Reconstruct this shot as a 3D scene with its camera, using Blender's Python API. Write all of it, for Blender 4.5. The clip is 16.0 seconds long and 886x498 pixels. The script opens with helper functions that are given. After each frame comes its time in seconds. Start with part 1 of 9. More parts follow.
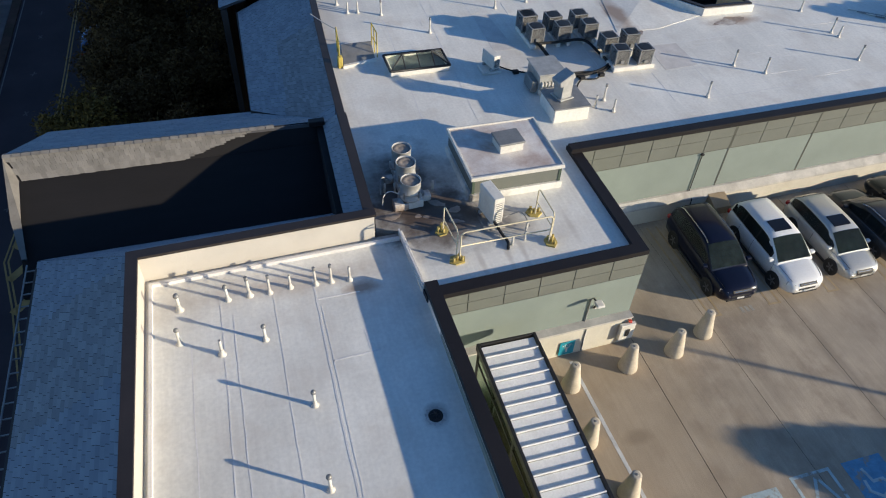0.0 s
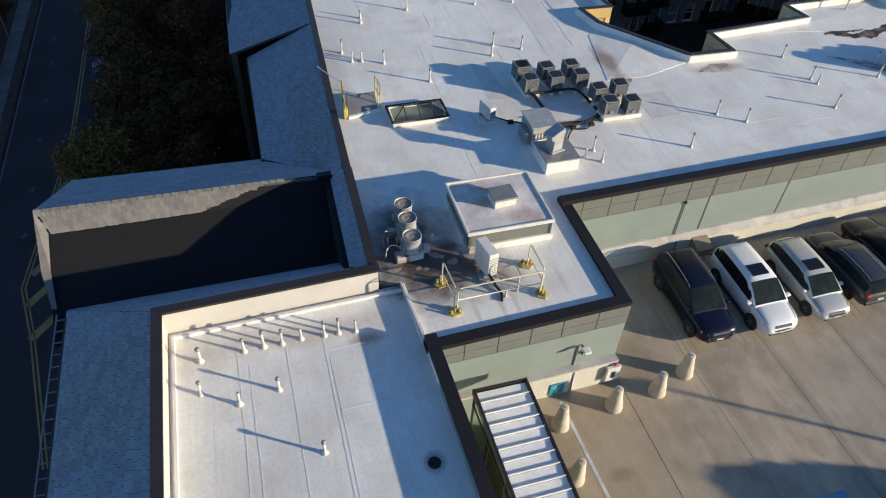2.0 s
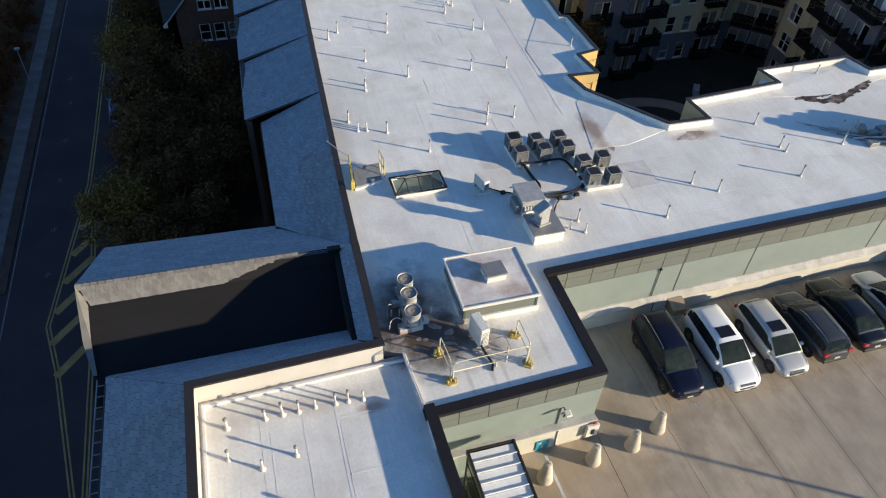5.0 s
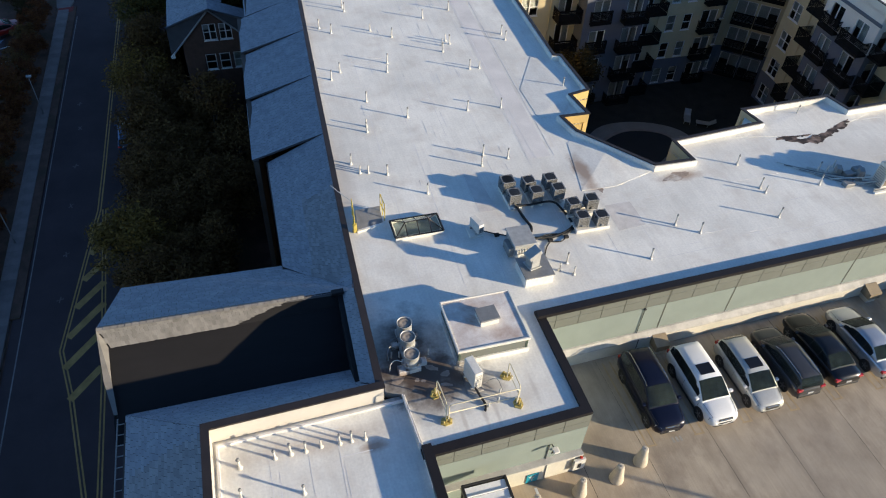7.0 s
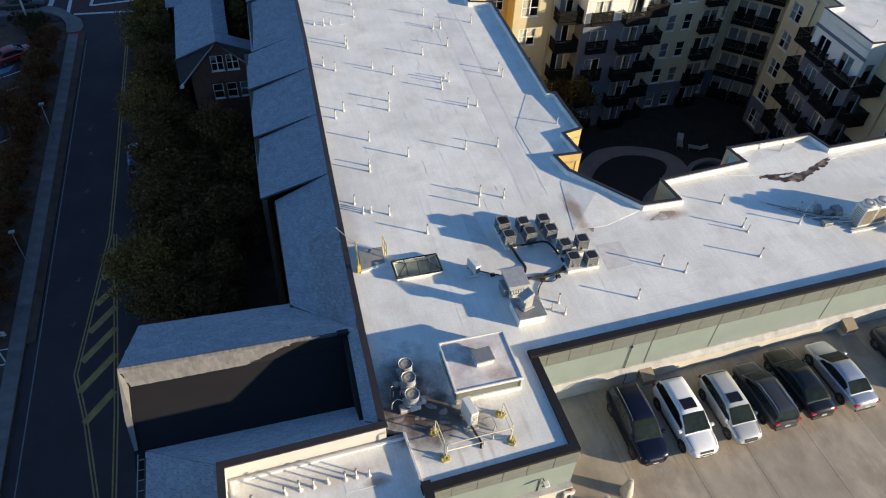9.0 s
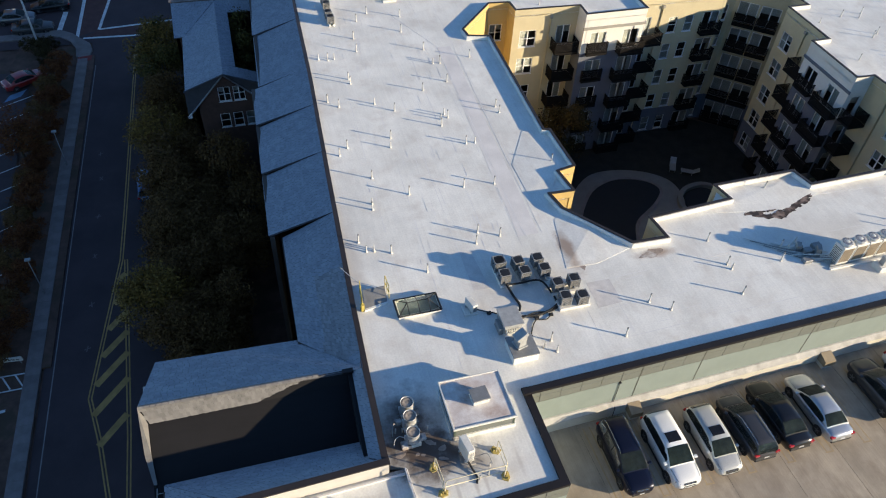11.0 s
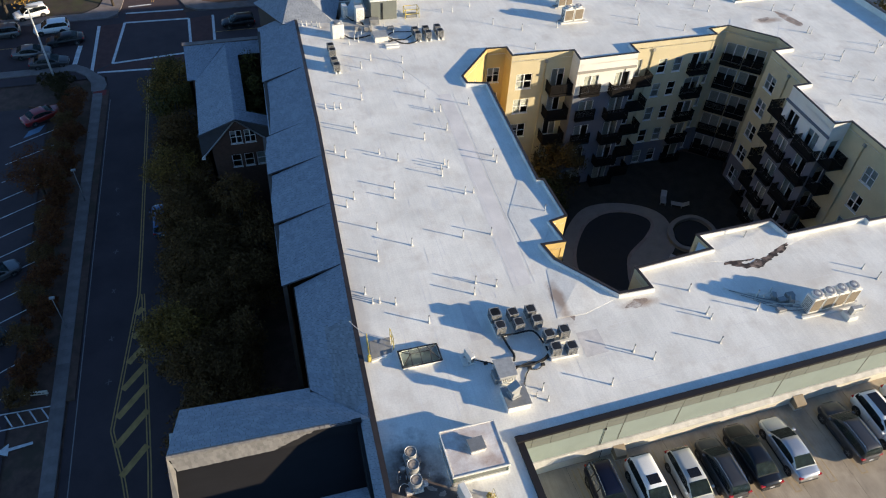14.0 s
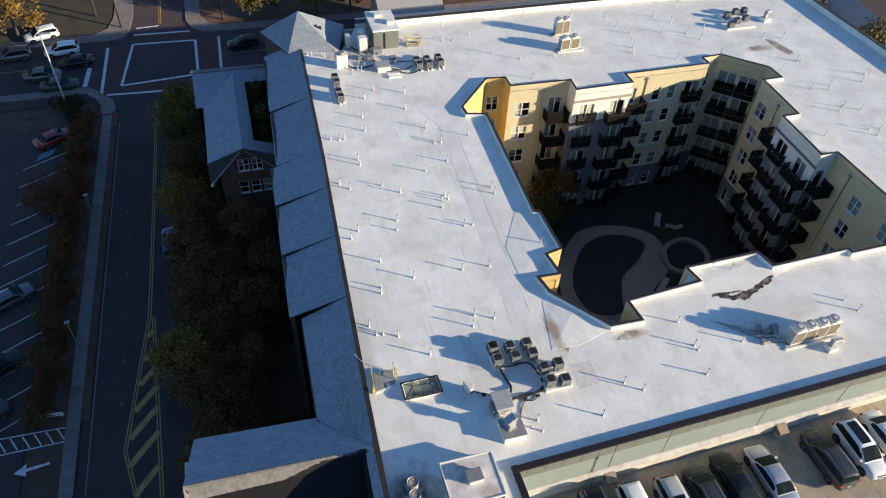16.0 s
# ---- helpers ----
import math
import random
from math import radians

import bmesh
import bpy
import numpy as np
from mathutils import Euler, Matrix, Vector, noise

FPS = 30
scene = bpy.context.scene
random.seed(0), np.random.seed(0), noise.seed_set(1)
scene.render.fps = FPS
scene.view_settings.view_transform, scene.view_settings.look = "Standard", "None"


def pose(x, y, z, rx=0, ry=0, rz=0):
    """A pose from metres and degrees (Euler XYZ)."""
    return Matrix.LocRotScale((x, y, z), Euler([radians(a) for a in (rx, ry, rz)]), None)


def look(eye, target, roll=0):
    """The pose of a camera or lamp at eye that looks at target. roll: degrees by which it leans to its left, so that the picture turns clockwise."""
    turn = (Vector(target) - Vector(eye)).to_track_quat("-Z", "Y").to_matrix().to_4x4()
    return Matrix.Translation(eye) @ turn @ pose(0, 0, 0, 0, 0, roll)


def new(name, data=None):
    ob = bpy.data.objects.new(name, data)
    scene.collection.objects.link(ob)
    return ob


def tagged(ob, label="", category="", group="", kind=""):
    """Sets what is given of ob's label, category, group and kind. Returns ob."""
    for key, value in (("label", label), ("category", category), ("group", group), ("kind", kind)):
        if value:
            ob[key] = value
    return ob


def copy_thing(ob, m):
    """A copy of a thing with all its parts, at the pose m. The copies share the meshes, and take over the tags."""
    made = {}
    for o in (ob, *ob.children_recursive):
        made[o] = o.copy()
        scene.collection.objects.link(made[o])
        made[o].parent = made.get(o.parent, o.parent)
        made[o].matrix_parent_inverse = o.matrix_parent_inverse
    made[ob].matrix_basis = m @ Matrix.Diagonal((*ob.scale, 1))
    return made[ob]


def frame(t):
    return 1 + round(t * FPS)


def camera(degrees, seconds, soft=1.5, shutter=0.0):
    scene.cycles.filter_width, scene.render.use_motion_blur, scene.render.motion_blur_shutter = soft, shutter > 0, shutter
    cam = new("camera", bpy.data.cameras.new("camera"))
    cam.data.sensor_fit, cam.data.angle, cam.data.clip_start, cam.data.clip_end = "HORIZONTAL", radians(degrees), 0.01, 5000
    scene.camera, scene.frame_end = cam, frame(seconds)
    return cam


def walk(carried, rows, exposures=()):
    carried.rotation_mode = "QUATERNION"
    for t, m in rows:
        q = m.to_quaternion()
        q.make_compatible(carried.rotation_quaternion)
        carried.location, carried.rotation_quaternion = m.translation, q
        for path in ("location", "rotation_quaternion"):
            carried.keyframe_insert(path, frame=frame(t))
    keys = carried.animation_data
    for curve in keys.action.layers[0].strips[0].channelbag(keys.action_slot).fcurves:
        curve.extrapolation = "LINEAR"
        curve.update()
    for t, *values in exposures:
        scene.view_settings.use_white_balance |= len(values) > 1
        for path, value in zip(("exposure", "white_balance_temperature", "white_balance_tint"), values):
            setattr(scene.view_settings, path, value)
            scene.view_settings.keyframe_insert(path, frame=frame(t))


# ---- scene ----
cam = camera(64.0, 16.0, soft=1.1)
PATH = [
    (0.0, 0.190, 0.340, 31.334, 45.312, -2.378, -16.107),
    (0.5, 0.185, 0.337, 31.925, 45.331, -2.360, -16.096),
    (1.0, 0.174, 0.320, 32.527, 45.351, -2.350, -16.081),
    (1.5, 0.156, 0.291, 33.159, 45.374, -2.348, -16.054),
    (2.0, 0.135, 0.252, 33.817, 45.399, -2.348, -16.031),
    (2.5, 0.100, 0.203, 34.485, 45.418, -2.348, -16.017),
    (3.0, 0.064, 0.164, 35.163, 45.433, -2.354, -15.995),
    (3.5, 0.039, 0.143, 35.851, 45.447, -2.360, -15.976),
    (4.0, 0.024, 0.125, 36.549, 45.460, -2.369, -15.961),
    (6.5, 0.015, 0.015, 40.064, 45.521, -2.438, -15.945),
    (7.0, -0.000, -0.000, 40.785, 45.536, -2.454, -15.935),
    (7.5, -0.019, -0.006, 41.516, 45.557, -2.472, -15.918),
    (8.0, -0.033, -0.013, 42.258, 45.582, -2.486, -15.910),
    (8.5, -0.059, -0.029, 43.004, 45.596, -2.495, -15.905),
    (9.0, -0.083, -0.058, 43.769, 45.595, -2.500, -15.890),
    (11.5, -0.175, -0.034, 47.779, 45.574, -2.475, -15.865),
    (12.0, -0.196, -0.030, 48.600, 45.548, -2.462, -15.859),
    (12.5, -0.219, -0.025, 49.435, 45.525, -2.447, -15.850),
    (13.0, -0.246, -0.016, 50.275, 45.512, -2.430, -15.849),
    (13.5, -0.283, -0.026, 51.114, 45.498, -2.411, -15.856),
    (14.0, -0.346, -0.051, 51.951, 45.480, -2.402, -15.849),
    (14.5, -0.402, -0.066, 52.797, 45.470, -2.401, -15.838),
    (15.0, -0.446, -0.047, 53.653, 45.462, -2.407, -15.822),
    (15.5, -0.475, -0.019, 54.528, 45.460, -2.419, -15.804),
    (16.0, -0.499, 0.001, 55.405, 45.456, -2.432, -15.790),
]
walk(cam, [(t, pose(x, y, z, rx, ry, rz)) for t, x, y, z, rx, ry, rz in PATH], [(0.0, 0.49, 5960, 12), (4.0, 0.67, 6050, 12), (9.0, 0.82, 6230, 12), (16.0, 0.91, 6270, 12)])

# ---- light ----
SUN_AZ, SUN_EL = radians(-31.0), radians(13.5)
sun_dir = Vector((math.cos(SUN_AZ) * math.cos(SUN_EL), math.sin(SUN_AZ) * math.cos(SUN_EL), math.sin(SUN_EL)))
world = bpy.data.worlds.new("sky")
scene.world = world
world.use_nodes = True
wn = world.node_tree
wn.nodes.clear()
sky = wn.nodes.new("ShaderNodeTexSky")
sky.sky_type = "NISHITA"
sky.sun_disc = False
sky.sun_elevation = SUN_EL
sky.sun_rotation = math.pi / 2 - SUN_AZ
sky.altitude = 50
sky.ozone_density = 4.5
sky.dust_density = 0.15
back = wn.nodes.new("ShaderNodeBackground")
back.inputs["Strength"].default_value = 0.108
wout = wn.nodes.new("ShaderNodeOutputWorld")
wn.links.new(sky.outputs[0], back.inputs[0])
wn.links.new(back.outputs[0], wout.inputs[0])
sun_data = bpy.data.lights.new("sun", "SUN")
sun_data.energy = 5.0
sun_data.angle = radians(0.6)
sun_data.color = (1.0, 0.83, 0.57)
sun = new("sun", sun_data)
sun.matrix_world = look(sun_dir * 200, (0, 0, 0))


# ---- mesh helpers ----
def link_mesh(name, bm, mat, parent=None, label=""):
    me = bpy.data.meshes.new(name)
    bm.to_mesh(me)
    bm.free()
    mats = mat if isinstance(mat, (list, tuple)) else [mat]
    for m in mats:
        me.materials.append(m)
    ob = new(name, me)
    if parent is not None:
        ob.parent = parent
    if label:
        ob["label"] = label
    return ob


def part(name, bm, mat, parent, label=""):
    return link_mesh(name, bm, mat, parent, label)


def thing(name, m, label, category, group=""):
    ob = new(name)
    ob.empty_display_size = 0.2
    ob.matrix_world = m
    return tagged(ob, label, category, group)


def setting(name, bm, mat, label="", category=""):
    return tagged(link_mesh(name, bm, mat), label, category, kind="structure")


def quad(bm, pts, mi=0):
    f = bm.faces.new([bm.verts.new(p) for p in pts])
    f.material_index = mi
    return f


def box(bm, x0, x1, y0, y1, z0, z1, m=None, mi=0):
    c = [(x0, y0, z0), (x1, y0, z0), (x1, y1, z0), (x0, y1, z0), (x0, y0, z1), (x1, y0, z1), (x1, y1, z1), (x0, y1, z1)]
    v = [bm.verts.new(m @ Vector(p) if m else p) for p in c]
    for a in ((3, 2, 1, 0), (4, 5, 6, 7), (0, 1, 5, 4), (1, 2, 6, 5), (2, 3, 7, 6), (3, 0, 4, 7)):
        f = bm.faces.new([v[i] for i in a])
        f.material_index = mi
    return v


def bbox(bm, x0, x1, y0, y1, z0, z1, b=0.02, m=None, mi=0):
    """A box with bevelled edges."""
    t = bmesh.new()
    box(t, x0, x1, y0, y1, z0, z1)
    bmesh.ops.bevel(t, geom=t.edges[:], offset=b, segments=1, affect="EDGES", clamp_overlap=True)
    merge(bm, t, m, mi)


def merge(bm, t, m=None, mi=None):
    vm = {v: bm.verts.new(m @ v.co if m else v.co) for v in t.verts}
    for f in t.faces:
        g = bm.faces.new([vm[v] for v in f.verts])
        g.material_index = f.material_index if mi is None else mi
        g.smooth = f.smooth
    t.free()


def prism(bm, poly, z0, z1, mi=0, top=True, bottom=True):
    """poly counter-clockwise; z0/z1 numbers or functions of (x, y)."""
    h0 = z0 if callable(z0) else (lambda x, y: z0)
    h1 = z1 if callable(z1) else (lambda x, y: z1)
    lo = [bm.verts.new((x, y, h0(x, y))) for x, y in poly]
    hi = [bm.verts.new((x, y, h1(x, y))) for x, y in poly]
    n = len(poly)
    fs = []
    if top:
        fs.append(bm.faces.new(hi))
    if bottom:
        fs.append(bm.faces.new(lo[::-1]))
    for i in range(n):
        j = (i + 1) % n
        fs.append(bm.faces.new((lo[i], lo[j], hi[j], hi[i])))
    for f in fs:
        f.material_index = mi
    return fs


def ring(bm, c, r, z, n, m=None):
    out = []
    for i in range(n):
        a = 2 * math.pi * i / n
        p = Vector((c[0] + r * math.cos(a), c[1] + r * math.sin(a), z))
        out.append(bm.verts.new(m @ p if m else p))
    return out


def lathe(bm, prof, n=16, c=(0, 0), m=None, smooth=True, mi=0):
    """prof: (radius, z) from bottom to top, closed by caps."""
    rows = [ring(bm, c, r, z, n, m) for r, z in prof]
    for a, b in zip(rows, rows[1:]):
        for i in range(n):
            j = (i + 1) % n
            f = bm.faces.new((a[i], a[j], b[j], b[i]))
            f.smooth = smooth
            f.material_index = mi
    bm.faces.new(rows[0][::-1]).material_index = mi
    bm.faces.new(rows[-1]).material_index = mi


def tube(bm, pts, r, n=8, mi=0):
    """A round bar through pts."""
    pts = [Vector(p) for p in pts]
    rows = []
    for i, p in enumerate(pts):
        d = (pts[min(i + 1, len(pts) - 1)] - pts[max(i - 1, 0)]).normalized()
        up = Vector((0, 0, 1)) if abs(d.z) < 0.9 else Vector((1, 0, 0))
        a = d.cross(up).normalized()
        b = a.cross(d)
        rows.append([bm.verts.new(p + (a * math.cos(2 * math.pi * k / n) + b * math.sin(2 * math.pi * k / n)) * r) for k in range(n)])
    for a, b in zip(rows, rows[1:]):
        for k in range(n):
            f = bm.faces.new((a[k], a[(k + 1) % n], b[(k + 1) % n], b[k]))
            f.smooth = True
            f.material_index = mi
    bm.faces.new(rows[0]).material_index = mi
    bm.faces.new(rows[-1][::-1]).material_index = mi


def offset_line(pts, d):
    """An open polyline moved d to its right."""
    out = []
    n = len(pts)
    for i in range(n):
        p = Vector(pts[i])
        ns = []
        if i > 0:
            e = (p - Vector(pts[i - 1])).normalized()
            ns.append(Vector((e.y, -e.x)))
        if i < n - 1:
            e = (Vector(pts[i + 1]) - p).normalized()
            ns.append(Vector((e.y, -e.x)))
        if len(ns) == 1:
            o = ns[0] * d
        else:
            s = ns[0] + ns[1]
            o = s * (d / max(0.3, s.dot(ns[0])))
        out.append((p.x + o.x, p.y + o.y))
    return out


def band(bm, pts, d0, d1, z0, z1, mi=0, closed=False):
    """A raised strip along a polyline, from d0 to d1 to its right."""
    if closed:
        ext = [pts[-1]] + list(pts) + [pts[0]]
        a, b = offset_line(ext, d0)[1:-1], offset_line(ext, d1)[1:-1]
        a, b = a + [a[0]], b + [b[0]]
    else:
        a, b = offset_line(pts, d0), offset_line(pts, d1)
    rows = []
    for p, q in zip(a, b):
        rows.append([bm.verts.new((*p, z0)), bm.verts.new((*p, z1)), bm.verts.new((*q, z1)), bm.verts.new((*q, z0))])
    for r, s in zip(rows, rows[1:]):
        for k in range(4):
            bm.faces.new((r[k], r[(k + 1) % 4], s[(k + 1) % 4], s[k])).material_index = mi
    if not closed:
        bm.faces.new(rows[0][::-1])
        bm.faces.new(rows[-1])


# ---- materials ----
def nodes_of(mat):
    mat.use_nodes = True
    nt = mat.node_tree
    return nt, nt.nodes["Principled BSDF"], lambda k: nt.nodes.new("ShaderNode" + k)


def lin(c):
    return (*c, 1.0)


def surface(name, base, rough=0.7, metal=0.0, dark=0.75, light=1.12, scale=0.6, grain=18.0, bump=0.15, spec=0.4,
            stain=None, stain_scale=0.25, stain_low=0.55, stain_high=0.75, stretch=(1, 1, 1), tint=0.0, coat=0.0, ripple=0.0):
    """A worn surface: broad clouding, fine grain, optional stains of a colour of their own and per-object variation."""
    mat = bpy.data.materials.new(name)
    nt, p, n = nodes_of(mat)
    co = n("TexCoord")
    mp = n("Mapping")
    mp.inputs["Scale"].default_value = stretch
    nt.links.new(co.outputs["Object"], mp.inputs[0])
    big = n("TexNoise")
    big.inputs["Scale"].default_value = scale
    big.inputs["Detail"].default_value = 6
    big.inputs["Roughness"].default_value = 0.6
    fine = n("TexNoise")
    fine.inputs["Scale"].default_value = grain
    fine.inputs["Detail"].default_value = 3
    for k in (big, fine):
        nt.links.new(mp.outputs[0], k.inputs["Vector"])
    r1 = n("MapRange")
    r1.inputs["From Min"].default_value, r1.inputs["From Max"].default_value = 0.3, 0.7
    r1.inputs["To Min"].default_value, r1.inputs["To Max"].default_value = dark, light
    nt.links.new(big.outputs[0], r1.inputs["Value"])
    r2 = n("MapRange")
    r2.inputs["From Min"].default_value, r2.inputs["From Max"].default_value = 0.3, 0.7
    r2.inputs["To Min"].default_value, r2.inputs["To Max"].default_value = 0.93, 1.05
    nt.links.new(fine.outputs[0], r2.inputs["Value"])
    mul = n("Math")
    mul.operation = "MULTIPLY"
    nt.links.new(r1.outputs[0], mul.inputs[0])
    nt.links.new(r2.outputs[0], mul.inputs[1])
    value = mul.outputs[0]
    if tint:
        info = n("ObjectInfo")
        r3 = n("MapRange")
        r3.inputs["To Min"].default_value, r3.inputs["To Max"].default_value = 1 - tint, 1 + tint
        nt.links.new(info.outputs["Random"], r3.inputs["Value"])
        m2 = n("Math")
        m2.operation = "MULTIPLY"
        nt.links.new(value, m2.inputs[0])
        nt.links.new(r3.outputs[0], m2.inputs[1])
        value = m2.outputs[0]
    col = n("Mix")
    col.data_type, col.blend_type = "RGBA", "MULTIPLY"
    col.inputs[0].default_value = 1.0
    col.inputs[6].default_value = lin(base)
    nt.links.new(value, col.inputs[7])
    out = col.outputs[2]
    if stain:
        sn = n("TexNoise")
        sn.inputs["Scale"].default_value = stain_scale
        sn.inputs["Detail"].default_value = 8
        sn.inputs["Roughness"].default_value = 0.65
        nt.links.new(mp.outputs[0], sn.inputs["Vector"])
        rr = n("MapRange")
        rr.inputs["From Min"].default_value, rr.inputs["From Max"].default_value = stain_low, stain_high
        nt.links.new(sn.outputs[0], rr.inputs["Value"])
        mx = n("Mix")
        mx.data_type = "RGBA"
        nt.links.new(rr.outputs[0], mx.inputs[0])
        nt.links.new(out, mx.inputs[6])
        mx.inputs[7].default_value = lin(stain)
        out = mx.outputs[2]
    nt.links.new(out, p.inputs["Base Color"])
    p.inputs["Roughness"].default_value = rough
    p.inputs["Metallic"].default_value = metal
    p.inputs["Specular IOR Level"].default_value = spec
    p.inputs["Coat Weight"].default_value = coat
    if bump:
        b = n("Bump")
        b.inputs["Strength"].default_value = bump
        b.inputs["Distance"].default_value = 0.02
        nt.links.new(fine.outputs[0], b.inputs["Height"])
        nt.links.new(b.outputs[0], p.inputs["Normal"])
        if ripple:
            wn_ = n("TexNoise")
            wn_.inputs["Scale"].default_value = 1.4
            wn_.inputs["Detail"].default_value = 5
            wn_.inputs["Distortion"].default_value = 0.6
            nt.links.new(mp.outputs[0], wn_.inputs["Vector"])
            b2 = n("Bump")
            b2.inputs["Strength"].default_value = ripple
            b2.inputs["Distance"].default_value = 0.05
            nt.links.new(wn_.outputs[0], b2.inputs["Height"])
            nt.links.new(b.outputs[0], b2.inputs["Normal"])
            nt.links.new(b2.outputs[0], p.inputs["Normal"])
    return mat


def glass(name, tint=(0.75, 0.82, 0.8), rough=0.02, ior=1.45):
    mat = bpy.data.materials.new(name)
    nt, p, n = nodes_of(mat)
    p.inputs["Base Color"].default_value = lin(tint)
    p.inputs["Transmission Weight"].default_value = 1.0
    p.inputs["Roughness"].default_value = rough
    p.inputs["IOR"].default_value = ior
    return mat


def glow(name, col, strength):
    mat = bpy.data.materials.new(name)
    nt, p, n = nodes_of(mat)
    p.inputs["Base Color"].default_value = lin(col)
    p.inputs["Emission Color"].default_value = lin(col)
    p.inputs["Emission Strength"].default_value = strength
    return mat


M_MEMBRANE = surface("white_membrane", (0.8, 0.783, 0.715), 0.5, dark=0.84, light=1.07, scale=0.3, grain=9, bump=0.08,
                     stain=(0.58, 0.53, 0.46), stain_scale=0.5, stain_low=0.5, stain_high=0.85, ripple=0.14)


def soil(mat, spots):
    """Soft-edged dirt at plan places (x, y, rx, ry, strength, colour), broken up by noise."""
    nt, p, n = mat.node_tree, mat.node_tree.nodes["Principled BSDF"], lambda k: mat.node_tree.nodes.new("ShaderNode" + k)
    tc = n("TexCoord")
    wob = n("TexNoise")
    wob.inputs["Scale"].default_value = 0.9
    wob.inputs["Detail"].default_value = 7
    wob.inputs["Roughness"].default_value = 0.65
    nt.links.new(tc.outputs["Object"], wob.inputs["Vector"])
    for x, y, rx, ry, k, colour in spots:
        mp = n("Mapping")
        mp.inputs["Location"].default_value = (-x / rx, -y / ry, 0)
        mp.inputs["Scale"].default_value = (1 / rx, 1 / ry, 0)
        nt.links.new(tc.outputs["Object"], mp.inputs[0])
        ln = n("VectorMath")
        ln.operation = "LENGTH"
        nt.links.new(mp.outputs[0], ln.inputs[0])
        ad = n("Math")
        ad.operation = "MULTIPLY_ADD"
        nt.links.new(wob.outputs[0], ad.inputs[0])
        ad.inputs[1].default_value = 1.7
        nt.links.new(ln.outputs["Value"], ad.inputs[2])
        mr = n("MapRange")
        mr.inputs["From Min"].default_value, mr.inputs["From Max"].default_value = 2.1, 1.25
        mr.inputs["To Min"].default_value, mr.inputs["To Max"].default_value = 0.0, k
        nt.links.new(ad.outputs[0], mr.inputs["Value"])
        mx = n("Mix")
        mx.data_type = "RGBA"
        nt.links.new(mr.outputs[0], mx.inputs[0])
        nt.links.new(p.inputs["Base Color"].links[0].from_socket, mx.inputs[6])
        mx.inputs[7].default_value = lin(colour)
        nt.links.new(mx.outputs[2], p.inputs["Base Color"])


def streaks(mat, low, high, stretch):
    """Fine run-off streaks along the fall of a surface."""
    nt, p, n = mat.node_tree, mat.node_tree.nodes["Principled BSDF"], lambda k: mat.node_tree.nodes.new("ShaderNode" + k)
    tc, mp, ns, mr, mx = n("TexCoord"), n("Mapping"), n("TexNoise"), n("MapRange"), n("Mix")
    mp.inputs["Scale"].default_value = stretch
    ns.inputs["Scale"].default_value = 1.0
    ns.inputs["Detail"].default_value = 6
    ns.inputs["Distortion"].default_value = 0.3
    mr.inputs["From Min"].default_value, mr.inputs["From Max"].default_value = 0.32, 0.68
    mr.inputs["To Min"].default_value, mr.inputs["To Max"].default_value = low, high
    mx.data_type, mx.blend_type = "RGBA", "MULTIPLY"
    mx.inputs[0].default_value = 1.0
    nt.links.new(tc.outputs["Object"], mp.inputs[0])
    nt.links.new(mp.outputs[0], ns.inputs["Vector"])
    nt.links.new(ns.outputs[0], mr.inputs["Value"])
    nt.links.new(p.inputs["Base Color"].links[0].from_socket, mx.inputs[6])
    nt.links.new(mr.outputs[0], mx.inputs[7])
    nt.links.new(mx.outputs[2], p.inputs["Base Color"])


streaks(M_MEMBRANE, 0.96, 1.025, (3.5, 0.5, 1.0))
streaks(M_MEMBRANE, 0.97, 1.02, (11.0, 0.2, 1.0))
SOOT, RUST, DUST = (0.085, 0.062, 0.048), (0.34, 0.24, 0.17), (0.46, 0.42, 0.37)
soil(M_MEMBRANE, [(4.7, 17.9, 1.9, 2.5, 0.92, SOOT), (5.3, 16.6, 1.9, 1.2, 0.92, SOOT), (6.6, 16.0, 1.8, 1.1, 0.65, SOOT), (5.3, 17.2, 1.5, 0.8, 0.9, SOOT), (7.6, 14.9, 2.0, 0.8, 0.25, DUST), (4.1, 30.5, 0.7, 4.5, 0.5, DUST), (17.4, 28.2, 0.5, 1.9, 0.85, RUST),
                  (22.7, 26.6, 1.2, 0.4, 0.8, RUST), (16.5, 44.0, 1.0, 9.0, 0.3, DUST), (12.5, 66.5, 3.5, 2.2, 0.5, DUST), (10.0, 70.5, 3.0, 2.5, 0.5, SOOT), (14.2, 25.6, 3.4, 2.6, 0.3, DUST),
                  (0.2, 14.9, 3.0, 0.5, 0.4, RUST), (2.4, 14.2, 0.5, 0.25, 0.8, RUST), (3.36, 9.55, 0.3, 0.36, 0.6, SOOT), (6.1, 14.3, 0.1, 0.6, 0.5, DUST), (7.0, 14.4, 0.12, 0.7, 0.6, DUST), (7.5, 14.5, 0.1, 0.8, 0.5, DUST), (9.4, 15.2, 0.1, 0.9, 0.4, DUST), (4.9, 15.4, 1.0, 0.9, 0.55, SOOT), (34.0, 26.0, 4.5, 1.5, 0.3, DUST), (56.5, 61.5, 1.6, 0.6, 0.8, RUST), (59.4, 61.4, 0.5, 1.8, 0.7, SOOT)])
M_SEAM = surface("membrane_seam", (0.74, 0.72, 0.69), 0.55, dark=0.85, light=1.08, scale=0.8, bump=0.05)
